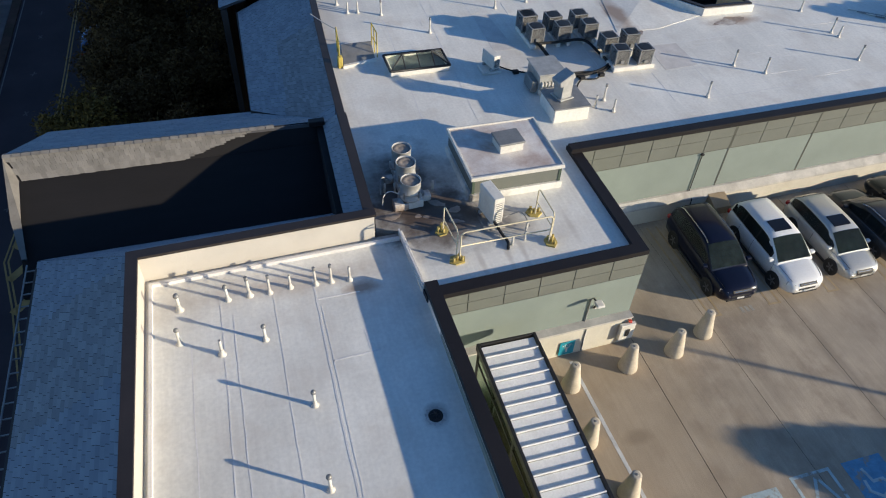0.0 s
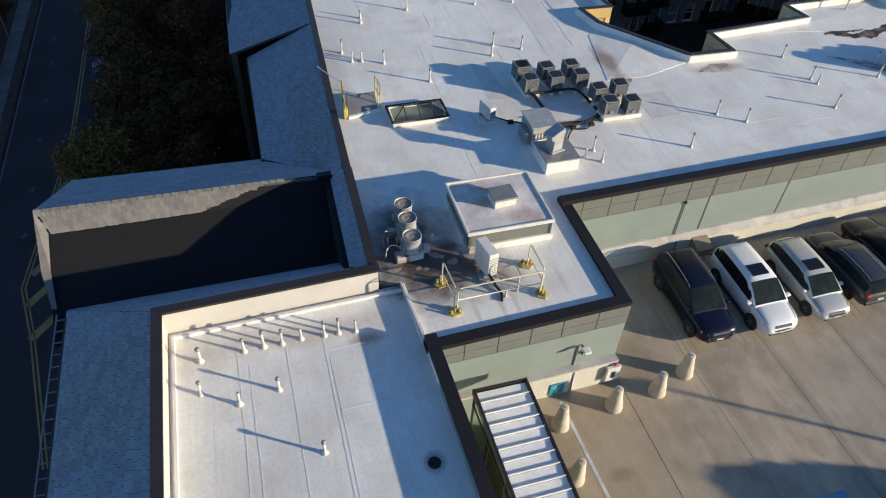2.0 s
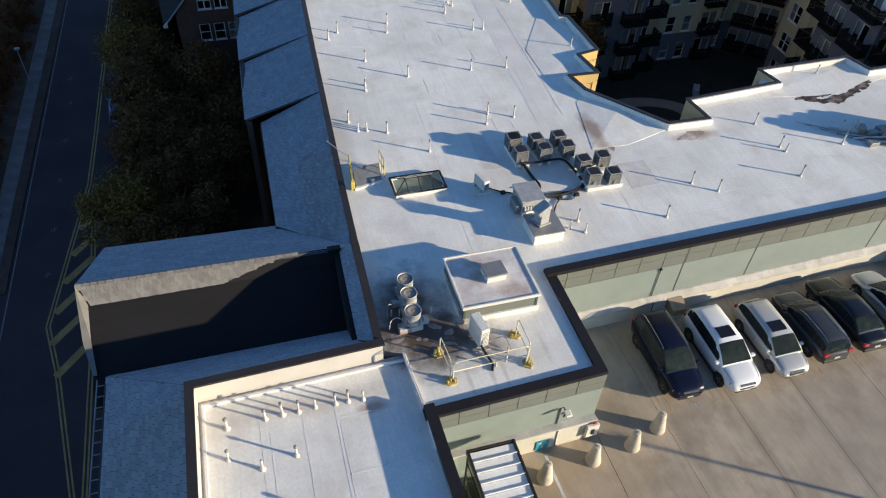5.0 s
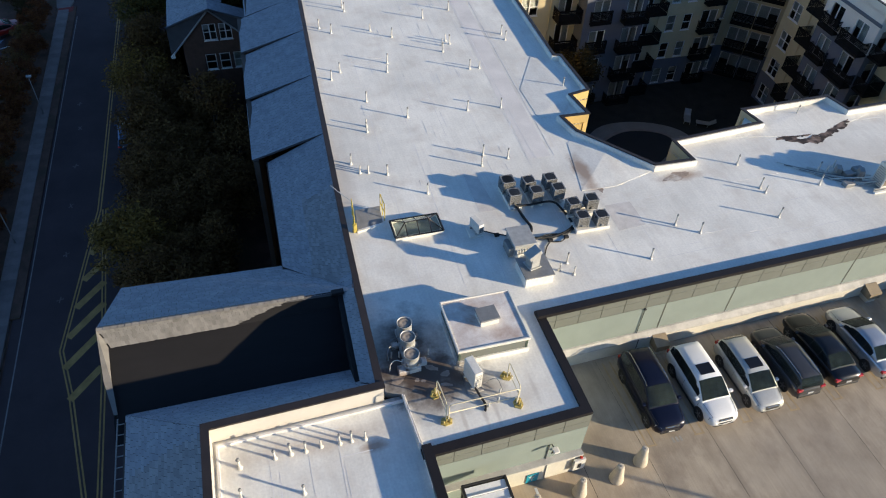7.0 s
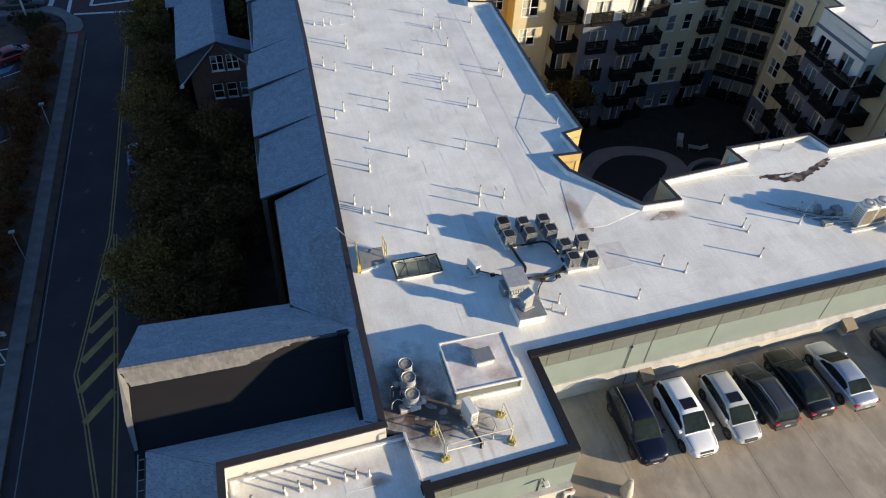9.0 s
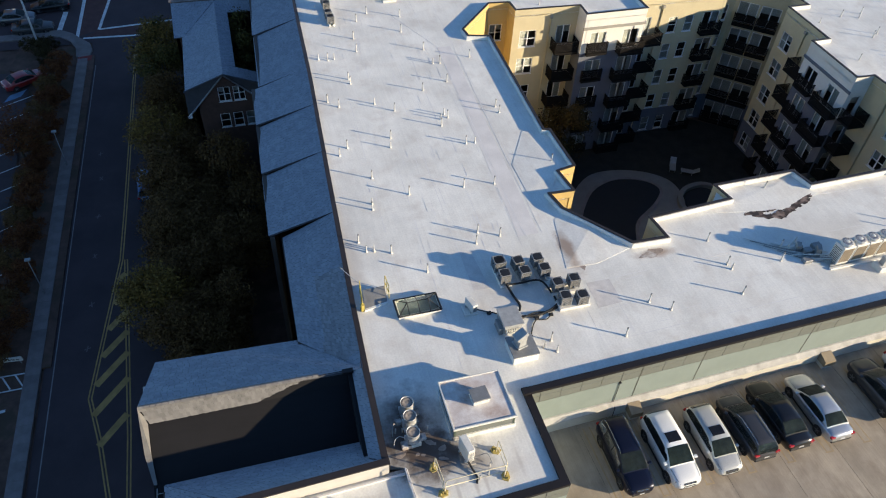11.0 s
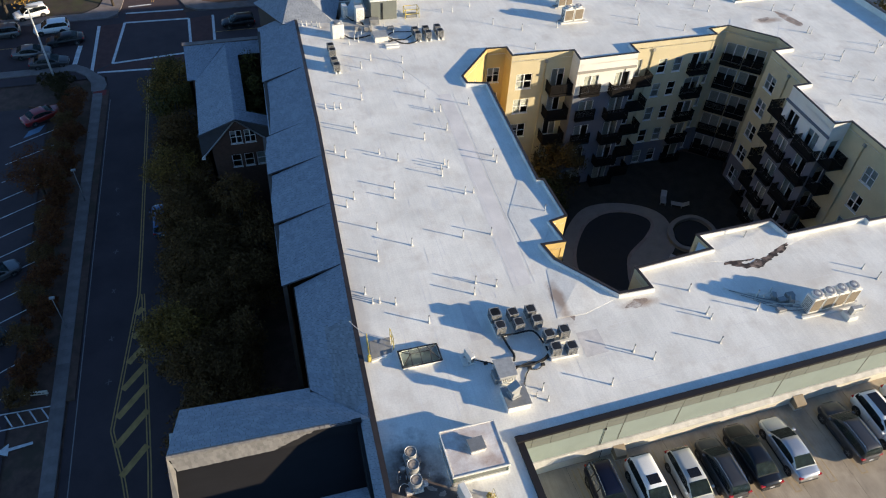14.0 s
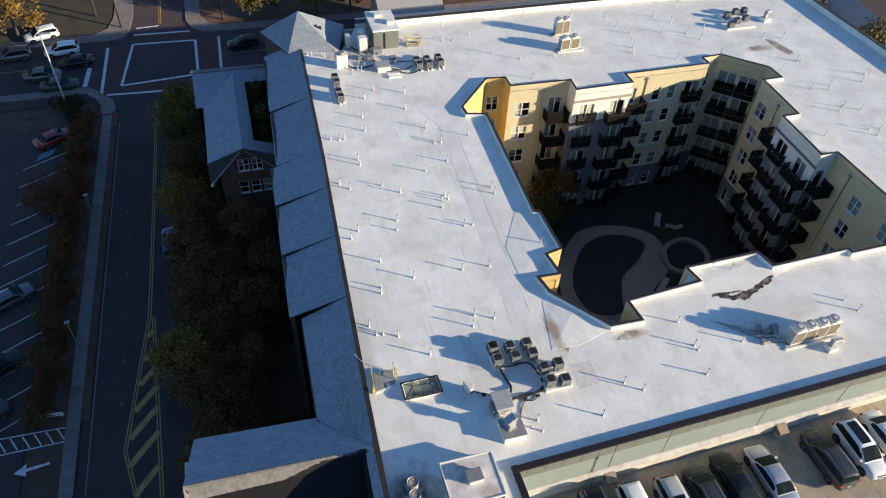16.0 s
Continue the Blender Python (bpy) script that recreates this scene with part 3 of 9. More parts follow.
# ---- shingled slopes ----
def slope(name, tl, tr, bl, br, course=0.16, tab=0.32, label="", seed=1, mat=None, near=None):
    """A shingled plane from its upper edge (tl, tr) to its eave (bl, br), laid in staggered courses."""
    rnd = random.Random(seed)
    tl, tr, bl, br = (Vector(p) for p in (tl, tr, bl, br))
    nrm = (tr - tl).cross(bl - tl).normalized()
    if nrm.z < 0:
        nrm = -nrm
    bm = bmesh.new()
    lo = -nrm * 0.12
    steps = 10
    rows = [[tl.lerp(bl, r / steps).lerp(tr.lerp(br, r / steps), c / steps) for c in range(steps + 1)] for r in range(steps + 1)]
    top = [[bm.verts.new(p) for p in r] for r in rows]
    bot = [[bm.verts.new(p + lo) for p in r] for r in rows]
    for r in range(steps):
        for c in range(steps):
            bm.faces.new((top[r][c], top[r][c + 1], top[r + 1][c + 1], top[r + 1][c]))
            bm.faces.new((bot[r][c], bot[r + 1][c], bot[r + 1][c + 1], bot[r][c + 1]))
    for k in range(steps):
        for a, b, c, d in ((top[0][k], top[0][k + 1], bot[0][k + 1], bot[0][k]), (top[steps][k + 1], top[steps][k], bot[steps][k], bot[steps][k + 1]),
                           (top[k + 1][0], top[k][0], bot[k][0], bot[k + 1][0]), (top[k][steps], top[k + 1][steps], bot[k + 1][steps], bot[k][steps])):
            bm.faces.new((a, b, c, d))
    bmesh.ops.recalc_face_normals(bm, faces=bm.faces[:])
    roof = setting(name, bm, M_SHINGLE_UNDER, label, "mansard roof")
    height = ((tl + tr) / 2 - (bl + br) / 2).length
    rows = max(2, round(height / course))
    verts, faces, count = [], [], 0
    for r in range(rows):
        a0, a1 = tl.lerp(bl, r / rows), tr.lerp(br, r / rows)
        b0, b1 = tl.lerp(bl, (r + 1.12) / rows), tr.lerp(br, (r + 1.12) / rows)
        n = max(1, round((a1 - a0).length / tab))
        off = rnd.random()
        cuts = [0.0] + [min(1, max(0, (k + off + rnd.uniform(-0.12, 0.12)) / n)) for k in range(n)] + [1.0]
        for u, w in zip(cuts, cuts[1:]):
            if w - u < 0.0015:
                continue
            # Gap shows the dark base as a thin shadow line between tabs.
            g = 0.008 / max(0.3, (a1 - a0).length)
            u2, w2 = u + g, w - g
            lift = nrm * (0.006 + rnd.random() * 0.005)
            p = [a0.lerp(a1, u2) + nrm * 0.003, a0.lerp(a1, w2) + nrm * 0.003, b0.lerp(b1, w2) + lift, b0.lerp(b1, u2) + lift]
            q = [b0.lerp(b1, u2) + nrm * 0.001, b0.lerp(b1, w2) + nrm * 0.001]
            if near and 300 > count and near[0] < (p[0].y + p[1].y) / 2 < near[1]:
                count += 1
                pb = bmesh.new()
                t = [pb.verts.new(v) for v in p]
                u_ = [pb.verts.new(v) for v in q]
                pb.faces.new((t[0], t[3], t[2], t[1]))
                pb.faces.new((t[3], u_[0], u_[1], t[2]))
                part("shingle", pb, M_SHINGLE, roof)
                continue
            i = len(verts)
            verts += p + q
            faces += [(i, i + 3, i + 2, i + 1), (i + 3, i + 4, i + 5, i + 2)]
    me = bpy.data.meshes.new("shingles")
    me.from_pydata(verts, [], faces)
    me.materials.append(mat or M_SHINGLES)
    sh = new("shingles", me)
    sh.parent = roof
    tagged(sh, kind="stuff")
    return roof


M_SHINGLES = bpy.data.materials.new("shingle_tabs")
nt, p, n = nodes_of(M_SHINGLES)
geo = n("NewGeometry")
ramp = n("ValToRGB")
ramp.color_ramp.elements[0].color = lin((0.24, 0.262, 0.295))
ramp.color_ramp.elements[1].color = lin((0.31, 0.332, 0.362))
nt.links.new(geo.outputs["Random Per Island"], ramp.inputs[0])
tc = n("TexCoord")
gr = n("TexNoise")
gr.inputs["Scale"].default_value = 1.3
gr.inputs["Detail"].default_value = 8
nt.links.new(tc.outputs["Object"], gr.inputs["Vector"])
rg = n("MapRange")
rg.inputs["From Min"].default_value, rg.inputs["From Max"].default_value = 0.3, 0.7
rg.inputs["To Min"].default_value, rg.inputs["To Max"].default_value = 0.9, 1.08
nt.links.new(gr.outputs[0], rg.inputs["Value"])
mx = n("Mix")
mx.data_type, mx.blend_type = "RGBA", "MULTIPLY"
mx.inputs[0].default_value = 1
nt.links.new(ramp.outputs[0], mx.inputs[6])
nt.links.new(rg.outputs[0], mx.inputs[7])
nt.links.new(mx.outputs[2], p.inputs["Base Color"])
p.inputs["Roughness"].default_value = 0.9
fn = n("TexNoise")
fn.inputs["Scale"].default_value = 40
nt.links.new(tc.outputs["Object"], fn.inputs["Vector"])
bp = n("Bump")
bp.inputs["Strength"].default_value = 0.4
bp.inputs["Distance"].default_value = 0.01
nt.links.new(fn.outputs[0], bp.inputs["Height"])
nt.links.new(bp.outputs[0], p.inputs["Normal"])


def edge_x(y):
    for a, b in zip(LEFT_EDGE, LEFT_EDGE[1:]):
        if y <= b[1]:
            return a[0] + (b[0] - a[0]) * (y - a[1]) / (b[1] - a[1]) - 0.3
    return LEFT_EDGE[-1][0] - 0.3


slope("mansard_1", (-3.9, -12, 16.82), (-3.9, 16.12, 16.82), (-7.1, -12, 14.7), (-7.15, 18.85, 14.7), label="grey shingled mansard slope facing the street", near=(12.0, 15.8))
slope("mansard_2", (-3.9, 16.12, 16.82), (3.0, 16.36, 16.82), (-7.15, 18.85, 14.7), (2.45, 18.7, 14.9), label="grey shingled slope beside the light well", seed=2)
slope("mansard_3", (2.93, 16.35, 16.8), (3.05, 21.78, 16.8), (2.38, 16.85, 16.5), (2.57, 22.1, 16.28), label="narrow grey shingled slope above the light well", seed=3)
slope("mansard_3b", (2.97, 21.7, 16.22), (edge_x(23.4), 23.4, 16.17), (2.55, 21.7, 16.1), (2.66, 23.4, 15.88), label="narrow grey shingled slope above the sunken roof", seed=33)
slope("mansard_4", (edge_x(22.0), 22.0, 16.17), (edge_x(34.8), 34.8, 16.17), (0.14, 26.0, 14.62), (0.3, 34.8, 14.62), label="grey shingled mansard slope above the garden", seed=4, near=(23.0, 30.0))
slope("mansard_5", (edge_x(34.8), 34.8, 16.19), (edge_x(41.4), 41.4, 16.19), (-0.55, 34.9, 14.86), (-0.36, 41.4, 14.6), label="grey shingled mansard bay", seed=5)
slope("mansard_6", (edge_x(41.4), 41.4, 16.2), (edge_x(47.5), 47.5, 16.2), (-0.36, 41.45, 14.88), (-0.18, 47.5, 14.62), label="grey shingled mansard bay", seed=6)
slope("mansard_7", (edge_x(47.5), 47.5, 16.21), (edge_x(53.0), 53.0, 16.21), (-0.18, 47.55, 14.9), (0.0, 53.0, 14.64), label="grey shingled mansard bay", seed=7)
slope("mansard_8", (edge_x(53.0), 53.0, 16.18), (edge_x(61.8), 61.8, 16.18), (0.5, 53.05, 14.86), (0.85, 61.8, 14.7), label="grey shingled mansard slope", seed=8)
slope("mansard_9", (edge_x(61.8), 61.8, 16.2), (edge_x(72.9), 72.9, 16.2), (0.8, 61.85, 14.9), (1.35, 72.9, 14.8), label="grey shingled mansard slope", seed=9)
slope("mansard_north", (12.2, 75.65, 16.76), (70.4, 76.05, 16.76), (12.2, 77.4, 16.1), (70.4, 77.8, 16.1), label="grey shingled slope outside the far parapet", seed=12, course=0.25, tab=0.6)
slope("wing_roof_north", (-8.05, 22.38, 16.4), (3.1, 22.05, 16.34), (-7.7, 26.7, 14.3), (0.13, 26.35, 14.34), label="grey shingled north slope of the wing", seed=10)


def wall(name, p, q, z0, z1, t, mat, label="", category="wall"):
    """A straight wall with its face on p-q and its thickness t to the left of that line."""
    p, q = Vector(p), Vector(q)
    d = (q - p).normalized()
    o = Vector((-d.y, d.x)) * t
    bm = bmesh.new()
    prism(bm, [tuple(p), tuple(q), tuple(q + o), tuple(p + o)], z0, z1)
    bmesh.ops.recalc_face_normals(bm, faces=bm.faces[:])
    return setting(name, bm, mat, label, category)


# south block and long wall: panelled band, pale stucco, painted base
def panel_wall(name, p, q, zt, zm, zb, seams, fields, label):
    w = wall(name, p, q, zb, zt, 0.3, M_JOINT, label)
    p, q = Vector(p), Vector(q)
    d = (q - p).normalized()
    nrm = Vector((d.y, -d.x))
    ang = math.atan2(d.y, d.x)
    length = (q - p).length
    m = Matrix.Translation((p.x, p.y, 0)) @ Matrix.Rotation(ang, 4, "Z")
    cuts = [0.0] + seams + [length]
    for a, b in zip(cuts, cuts[1:]):
        h = (zt + zm) / 2
        for z0, z1 in ((zm + 0.02, h - 0.012), (h + 0.012, zt - 0.01)):
            bm = bmesh.new()
            bbox(bm, a + 0.012, b - 0.012, -0.025, 0.0, z0, z1, 0.006, m)
            part("panel", bm, M_GREEN, w)
    big = [0.0] + fields + [length]
    for a, b in zip(big, big[1:]):
        bm = bmesh.new()
        bbox(bm, a + 0.015, b - 0.015, -0.02, 0.0, zb + 0.02, zm - 0.02, 0.006, m)
        part("stucco_field", bm, M_GREENLOW, w)
    return w


panel_wall("wall_south", (4.58, 13.18), (11.28, 13.36), 15.98, 15.1, 13.3, [0.76, 1.92, 3.07, 4.22, 5.5], [], "sage green panelled wall above pale stucco")
panel_wall("wall_long", (11.3, 18.62), (71.5, 20.3), 16.17, 15.0, 13.1, [0.58, 1.8, 3.0, 4.22, 5.46, 6.7, 8.05, 9.35] + [10.65 + 1.3 * k for k in range(38)], [6.65, 10.65, 18.1, 24.9, 31.7, 38.5], "long sage green panelled wall beside the parking deck")
wall("wall_east_return", (11.28, 13.36), (11.3, 18.62), DECK - 0.4, 15.98, 0.3, M_GREENLOW, "sage stucco end wall")
bm = bmesh.new()
band(bm, [(4.6, 13.18), (11.28, 13.36)], 0.0, 0.28, DECK, 13.28)
setting("wall_base_1", bm, M_BASE, "cream painted concrete base wall", "wall")
bm = bmesh.new()
band(bm, [(11.6, 18.62), (71.5, 20.3)], 0.0, 0.3, DECK, 12.82)
setting("wall_base_2", bm, M_BASE, "cream painted concrete base wall", "wall")
wall("wall_core", (4.2, -12), (4.12, 13.18), 8.0, 16.1, -0.26, M_GREENLOW, "sage stucco wall beside the covered stair")
bm = bmesh.new()
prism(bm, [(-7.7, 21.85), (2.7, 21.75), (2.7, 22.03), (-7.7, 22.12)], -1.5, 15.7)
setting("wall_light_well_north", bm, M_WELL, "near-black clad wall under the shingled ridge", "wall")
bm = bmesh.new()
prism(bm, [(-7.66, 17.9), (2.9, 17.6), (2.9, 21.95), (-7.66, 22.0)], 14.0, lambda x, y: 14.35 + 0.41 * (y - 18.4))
# Serves the sunken rubber roof and the shadow-black base of the ridge strip.
M_BLACKROOF_AND_SHADE = surface("black_rubber_and_ridge_shade", (0.0085, 0.0078, 0.0082), 0.85, dark=0.85, light=1.12, scale=0.6, grain=14, bump=0.1)
streaks(M_BLACKROOF_AND_SHADE, 0.85, 1.15, (0.5, 2.5, 1.0))
setting("roof_sunken", bm, M_BLACKROOF_AND_SHADE, "black rubber roofing sunk between the shingled slopes", "flat roof")
wall("wall_light_well_east", (2.62, 22.0), (2.5, 17.0), -1.5, 16.2, -0.3, M_WELL, "near-black clad wall of the light well")
wall("wall_light_well_south", (2.5, 18.4), (-6.9, 18.5), -1.5, 14.75, -0.3, M_WELL, "near-black clad wall of the light well")
wall("wall_wing_west", (-7.65, 26.1), (-7.7, 21.85), -1.5, 14.4, -0.3, M_BROWNWALL, "brown clad end wall of the wing")
wall("wall_wing_north", (0.4, 25.8), (-7.5, 26.1), -1.5, 14.3, -0.3, M_BROWNWALL, "brown clad wall of the wing")
wall("wall_street", (-6.9, 18.5), (-6.85, -12), -3.5, 14.72, -0.3, M_BROWNWALL, "brown clad street wall")
wall("wall_garden_1", (0.5, 34.8), (0.4, 25.8), -1.5, 14.6, -0.3, M_BROWNWALL, "brown clad wall above the garden")
wall("wall_garden_2", (0.2, 53.0), (-0.2, 34.8), -1.5, 14.75, -0.3, M_BROWNWALL, "brown clad wall above the garden")
wall("wall_garden_3", (1.5, 72.0), (0.9, 53.0), -1.5, 14.9, -0.3, M_BROWNWALL, "brown clad wall above the garden")
wall("wall_east", (71.4, 20.3), (70.1, 75.5), 0.0, 15.8, -0.3, M_CREAM, "cream east wall")
wall("wall_north", (70.1, 75.5), (4.0, 75.2), 0.0, 15.8, -0.3, M_CREAM, "cream north wall")

# parking deck
bm = bmesh.new()
prism(bm, [(5.3, -60), (110, -60), (110, 21.5), (71.5, 20.3), (11.3, 18.6), (11.28, 13.3), (7.5, 13.2), (7.5, -12), (5.3, -12)], DECK - 0.5, DECK - 0.015)
deck = setting("parking_deck", bm, surface("joint_sealant", (0.07, 0.06, 0.05), 0.85, bump=0), "tan concrete parking deck with saw-cut joints", "parking deck")
JOINTS = [(7.5, 7.5), (11.55, 11.6), (14.5, 15.0), (17.98, 18.2), (21.3, 21.25), (24.87, 24.8), (28.3, 28.3), (31.8, 31.8), (35.3, 35.3), (38.8, 38.8), (42.3, 42.3), (71.4, 71.4)]
deck_edge = lambda x: 13.25 if x < 11.2 else 18.6 + 0.0279 * (x - 11.3)
slabs = [[(11.31, 13.4), (11.53, 13.4), (11.53, 18.6), (11.31, 18.6)], [(7.51, -60), (110, -60), (110, -8.01), (7.51, -8.01)], [(71.42, -8), (110, -8), (110, 21.5), (71.42, 20.3)]]
for (a0, a1), (b0, b1) in zip(JOINTS, JOINTS[1:]):
    top = 13.25 if b0 < 12 else None
    slabs.append([(a1 + 0.008, -8.0), (b1 - 0.008, -8.0), (b0 - 0.008, top or deck_edge(b0)), (a0 + 0.008, top or deck_edge(a0))])
for poly in slabs:
    bm = bmesh.new()
    prism(bm, poly, DECK - 0.03, DECK, bottom=False)
    bmesh.ops.recalc_face_normals(bm, faces=bm.faces[:])
    part("slab", bm, M_DECK, deck)
bm = bmesh.new()
prism(bm, [(4.6, -12), (7.5, -12), (7.5, 13.3), (4.6, 13.3)], 8.0, 8.4)
setting("stair_floor", bm, M_DECK, "concrete floor below the canopy", "floor")

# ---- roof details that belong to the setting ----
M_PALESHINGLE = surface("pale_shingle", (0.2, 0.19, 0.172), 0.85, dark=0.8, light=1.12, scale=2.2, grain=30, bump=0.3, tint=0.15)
bm = bmesh.new()
vs = [Vector(p) for p in ((-8.05, 22.38, 16.39), (2.6, 22.13, 16.37), (2.5, 21.72, 15.74), (-7.68, 21.78, 15.72))]
quad(bm, vs)
quad(bm, [vs[3], vs[2], vs[2] + Vector((0, 0.12, -0.16)), vs[3] + Vector((0, 0.12, -0.16))])
# Black base shows where the parapet's shadow crosses the strip.
strip_roof = setting("wing_roof_south", bm, M_BLACKROOF_AND_SHADE, "pale weathered shingles on the wing's ridge, black base standing in for cast shadow", "shingle roof")
rnd = random.Random(31)
for r in range(4):
    n = 62
    for k in range(n):
        u0, u1 = (k + 0.5 * (r % 2)) / n, (k + 1 + 0.5 * (r % 2)) / n
        u0, u1 = min(u0, 1), min(u1, 1)
        if u1 - u0 < 0.01:
            continue
        v0, v1 = r / 4, (r + 1.06) / 4
        # Tabs stop along the slanted shadow edge; the shade is cut into their layout.
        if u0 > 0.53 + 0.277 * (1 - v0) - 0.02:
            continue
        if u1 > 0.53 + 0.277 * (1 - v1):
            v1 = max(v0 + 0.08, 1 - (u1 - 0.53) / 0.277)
        e = rnd.uniform(-0.012, 0.012)
        c = []
        nrm = Vector((0, -0.79, 0.61))
        for u, v, l in ((u0, v0, 0.008), (u1, v0, 0.008), (u1, v1 + e, 0.026), (u0, v1 + e, 0.026)):
            c.append(vs[0].lerp(vs[1], u + (0.0004 if u == u0 else -0.0004)).lerp(vs[3].lerp(vs[2], u), v) + nrm * l)
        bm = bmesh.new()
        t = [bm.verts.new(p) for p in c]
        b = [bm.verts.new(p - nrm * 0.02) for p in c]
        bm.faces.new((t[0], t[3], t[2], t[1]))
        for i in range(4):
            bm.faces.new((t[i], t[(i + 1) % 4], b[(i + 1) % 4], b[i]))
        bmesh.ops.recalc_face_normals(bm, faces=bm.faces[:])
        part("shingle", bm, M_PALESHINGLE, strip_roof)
# Caps end about where that shadow edge reaches the ridge.
for k in range(30):
    u = (k + 0.5) / 36
    p0 = vs[0].lerp(vs[1], u)
    bm = bmesh.new()
    w = 0.135
    for s in (-1, 1):
        quad(bm, [p0 + Vector((-w, 0, 0.045)), p0 + Vector((w * 1.1, 0, 0.03)), p0 + Vector((w * 1.1, s * 0.13, -0.02)), p0 + Vector((-w, s * 0.13, -0.005))])
    bmesh.ops.recalc_face_normals(bm, faces=bm.faces[:])
    part("ridge_cap", bm, M_PALESHINGLE, strip_roof)
bm = bmesh.new()
tube(bm, [(-8.02, 22.38, 16.3), (-7.72, 21.76, 15.72)], 0.05, 6)
for a, b, c, d in (((-8.05, 22.38, 16.4), (-7.68, 21.78, 15.76), (-7.62, 20.3, 15.27), (-7.92, 20.3, 15.3)), ((-7.92, 20.3, 15.3), (-7.62, 20.3, 15.27), (-7.45, 18.9, 14.8), (-7.6, 18.9, 14.82))):
    q = [Vector(v) for v in (a, b, c, d)]
    quad(bm, q)
    quad(bm, [q[3], q[0], q[0] - Vector((0, 0, 0.4)), q[3] - Vector((0, 0, 0.4))])
setting("rake_trim", bm, M_PALESHINGLE, "pale shingled rake at the wing's end", "trim")
bm = bmesh.new()
bbox(bm, 2.05, 2.62, 21.9, 22.16, 16.3, 16.5, 0.02)
setting("ridge_end_cap", bm, M_COPING, "black flashing cap where the ridge meets the coping", "flashing")
bm = bmesh.new()
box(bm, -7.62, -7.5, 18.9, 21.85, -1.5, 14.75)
setting("wall_light_well_west", bm, M_WELL, "near-black clad end wall of the light well", "wall")

# welded seams of the membrane, thin raised laps
rnd = random.Random(5)
bm = bmesh.new()
for x0, y0, x1, y1 in ((-1.6, 14.8, -1.57, -10), (-1.28, 14.04, -1.18, -10), (-0.12, 14.55, -0.04, -10), (1.08, 14.93, 1.06, -10), (1.17, 13.8, 1.22, -10), (2.18, 12.67, 2.22, 11.95), (-2.41, 13.2, -2.3, -10)):
    steps = max(3, round((y0 - y1) / 0.35))
    wob, pts = 0.0, []
    for i in range(steps + 1):
        wob = wob * 0.7 + rnd.uniform(-0.014, 0.014)
        pts.append((x0 + (x1 - x0) * i / steps + wob, y0 + (y1 - y0) * i / steps))
    wide = 0.05 if x0 in (1.08, 2.18) else 0.03
    band(bm, pts, 0.0, wide, LOWER - 0.01, LOWER + (0.005 if x0 not in (-2.41, 2.9) else 0.002))
for x0, y0, x1, y1 in ((1.07, 14.1, 2.31, 14.1), (1.14, 11.85, 2.44, 11.92)):
    band(bm, [(x0 + (x1 - x0) * i / 6, y0 + (y1 - y0) * i / 6 + rnd.uniform(-0.012, 0.012)) for i in range(7)], 0.0, 0.05, LOWER - 0.01, LOWER + 0.005)
setting("roof_seams_lower", bm, M_SEAM, "raised welded laps in the white membrane", "seam")
bm = bmesh.new()
def lap(bm, a, b, high, wide=0.03):
    """One run of a welded lap, slightly uneven."""
    a, b = Vector(a), Vector(b)
    k = max(2, round((b - a).length / 1.5))
    band(bm, [tuple(a.lerp(b, i / k) + Vector((rnd.uniform(-0.015, 0.015), rnd.uniform(-0.015, 0.015)))) for i in range(k + 1)], 0.0, wide, ROOF - 0.01, ROOF + high)


# long laps, broken where they lie flat
for k in range(7):
    x, y = 6.2 + 2.05 * k, 21.0
    while y < (26 if k > 5 else 68):
        run = rnd.uniform(3.0, 9.0)
        end = min(y + run, 26 if k > 5 else 69)
        lap(bm, (x + 0.035 * (y - 20), y), (x + 0.035 * (end - 20), end), rnd.choice((0.0015, 0.002, 0.004)))
        y += run + rnd.uniform(0.4, 3.0)
for y0, x0, x1, n_ in ((20.9, 18, 62, 3), (62.8, 24, 70, 4)):
    for k in range(n_):
        x = x0
        while x < x1:
            run = rnd.uniform(3.0, 8.0)
            yy = y0 + (2.2 if n_ == 3 else 2.6) * k + 0.026 * (x - 20)
            lap(bm, (x, yy), (min(x + run, x1), yy + 0.026 * run), rnd.choice((0.0015, 0.002, 0.004)))
            x += run + rnd.uniform(0.4, 2.5)
for k in range(4):
    x, y = 57.3 + 2.9 * k, 24.0
    while y < 60:
        run = rnd.uniform(3.0, 8.0)
        lap(bm, (x, y), (x, min(y + run, 61)), rnd.choice((0.0015, 0.002, 0.004)))
        y += run + rnd.uniform(0.4, 2.5)
# short puckers and end laps
for k in range(95):
    x, y = rnd.uniform(5.8, 15.6), rnd.uniform(28.5, 66)
    x += 0.03 * (y - 20) * (0.4 if x > 12 else 1)
    run = rnd.uniform(0.5, 1.8)
    if rnd.random() < 0.8:
        lap(bm, (x, y), (x + 0.03 * run, y + run), rnd.choice((0.004, 0.007)), rnd.uniform(0.015, 0.035))
    else:
        lap(bm, (x, y), (x + run * 0.6, y), 0.004, 0.03)
for k in range(45):
    x, y = rnd.uniform(19, 60), rnd.uniform(20.8, 26.0)
    run = rnd.uniform(0.5, 1.8)
    lap(bm, (x, y + 0.026 * (x - 20)), (x + run, y + 0.026 * (x + run - 20)), rnd.choice((0.003, 0.006)), 0.025)
setting("roof_seams_main", bm, M_SEAM, "raised welded laps in the white membrane", "seam")


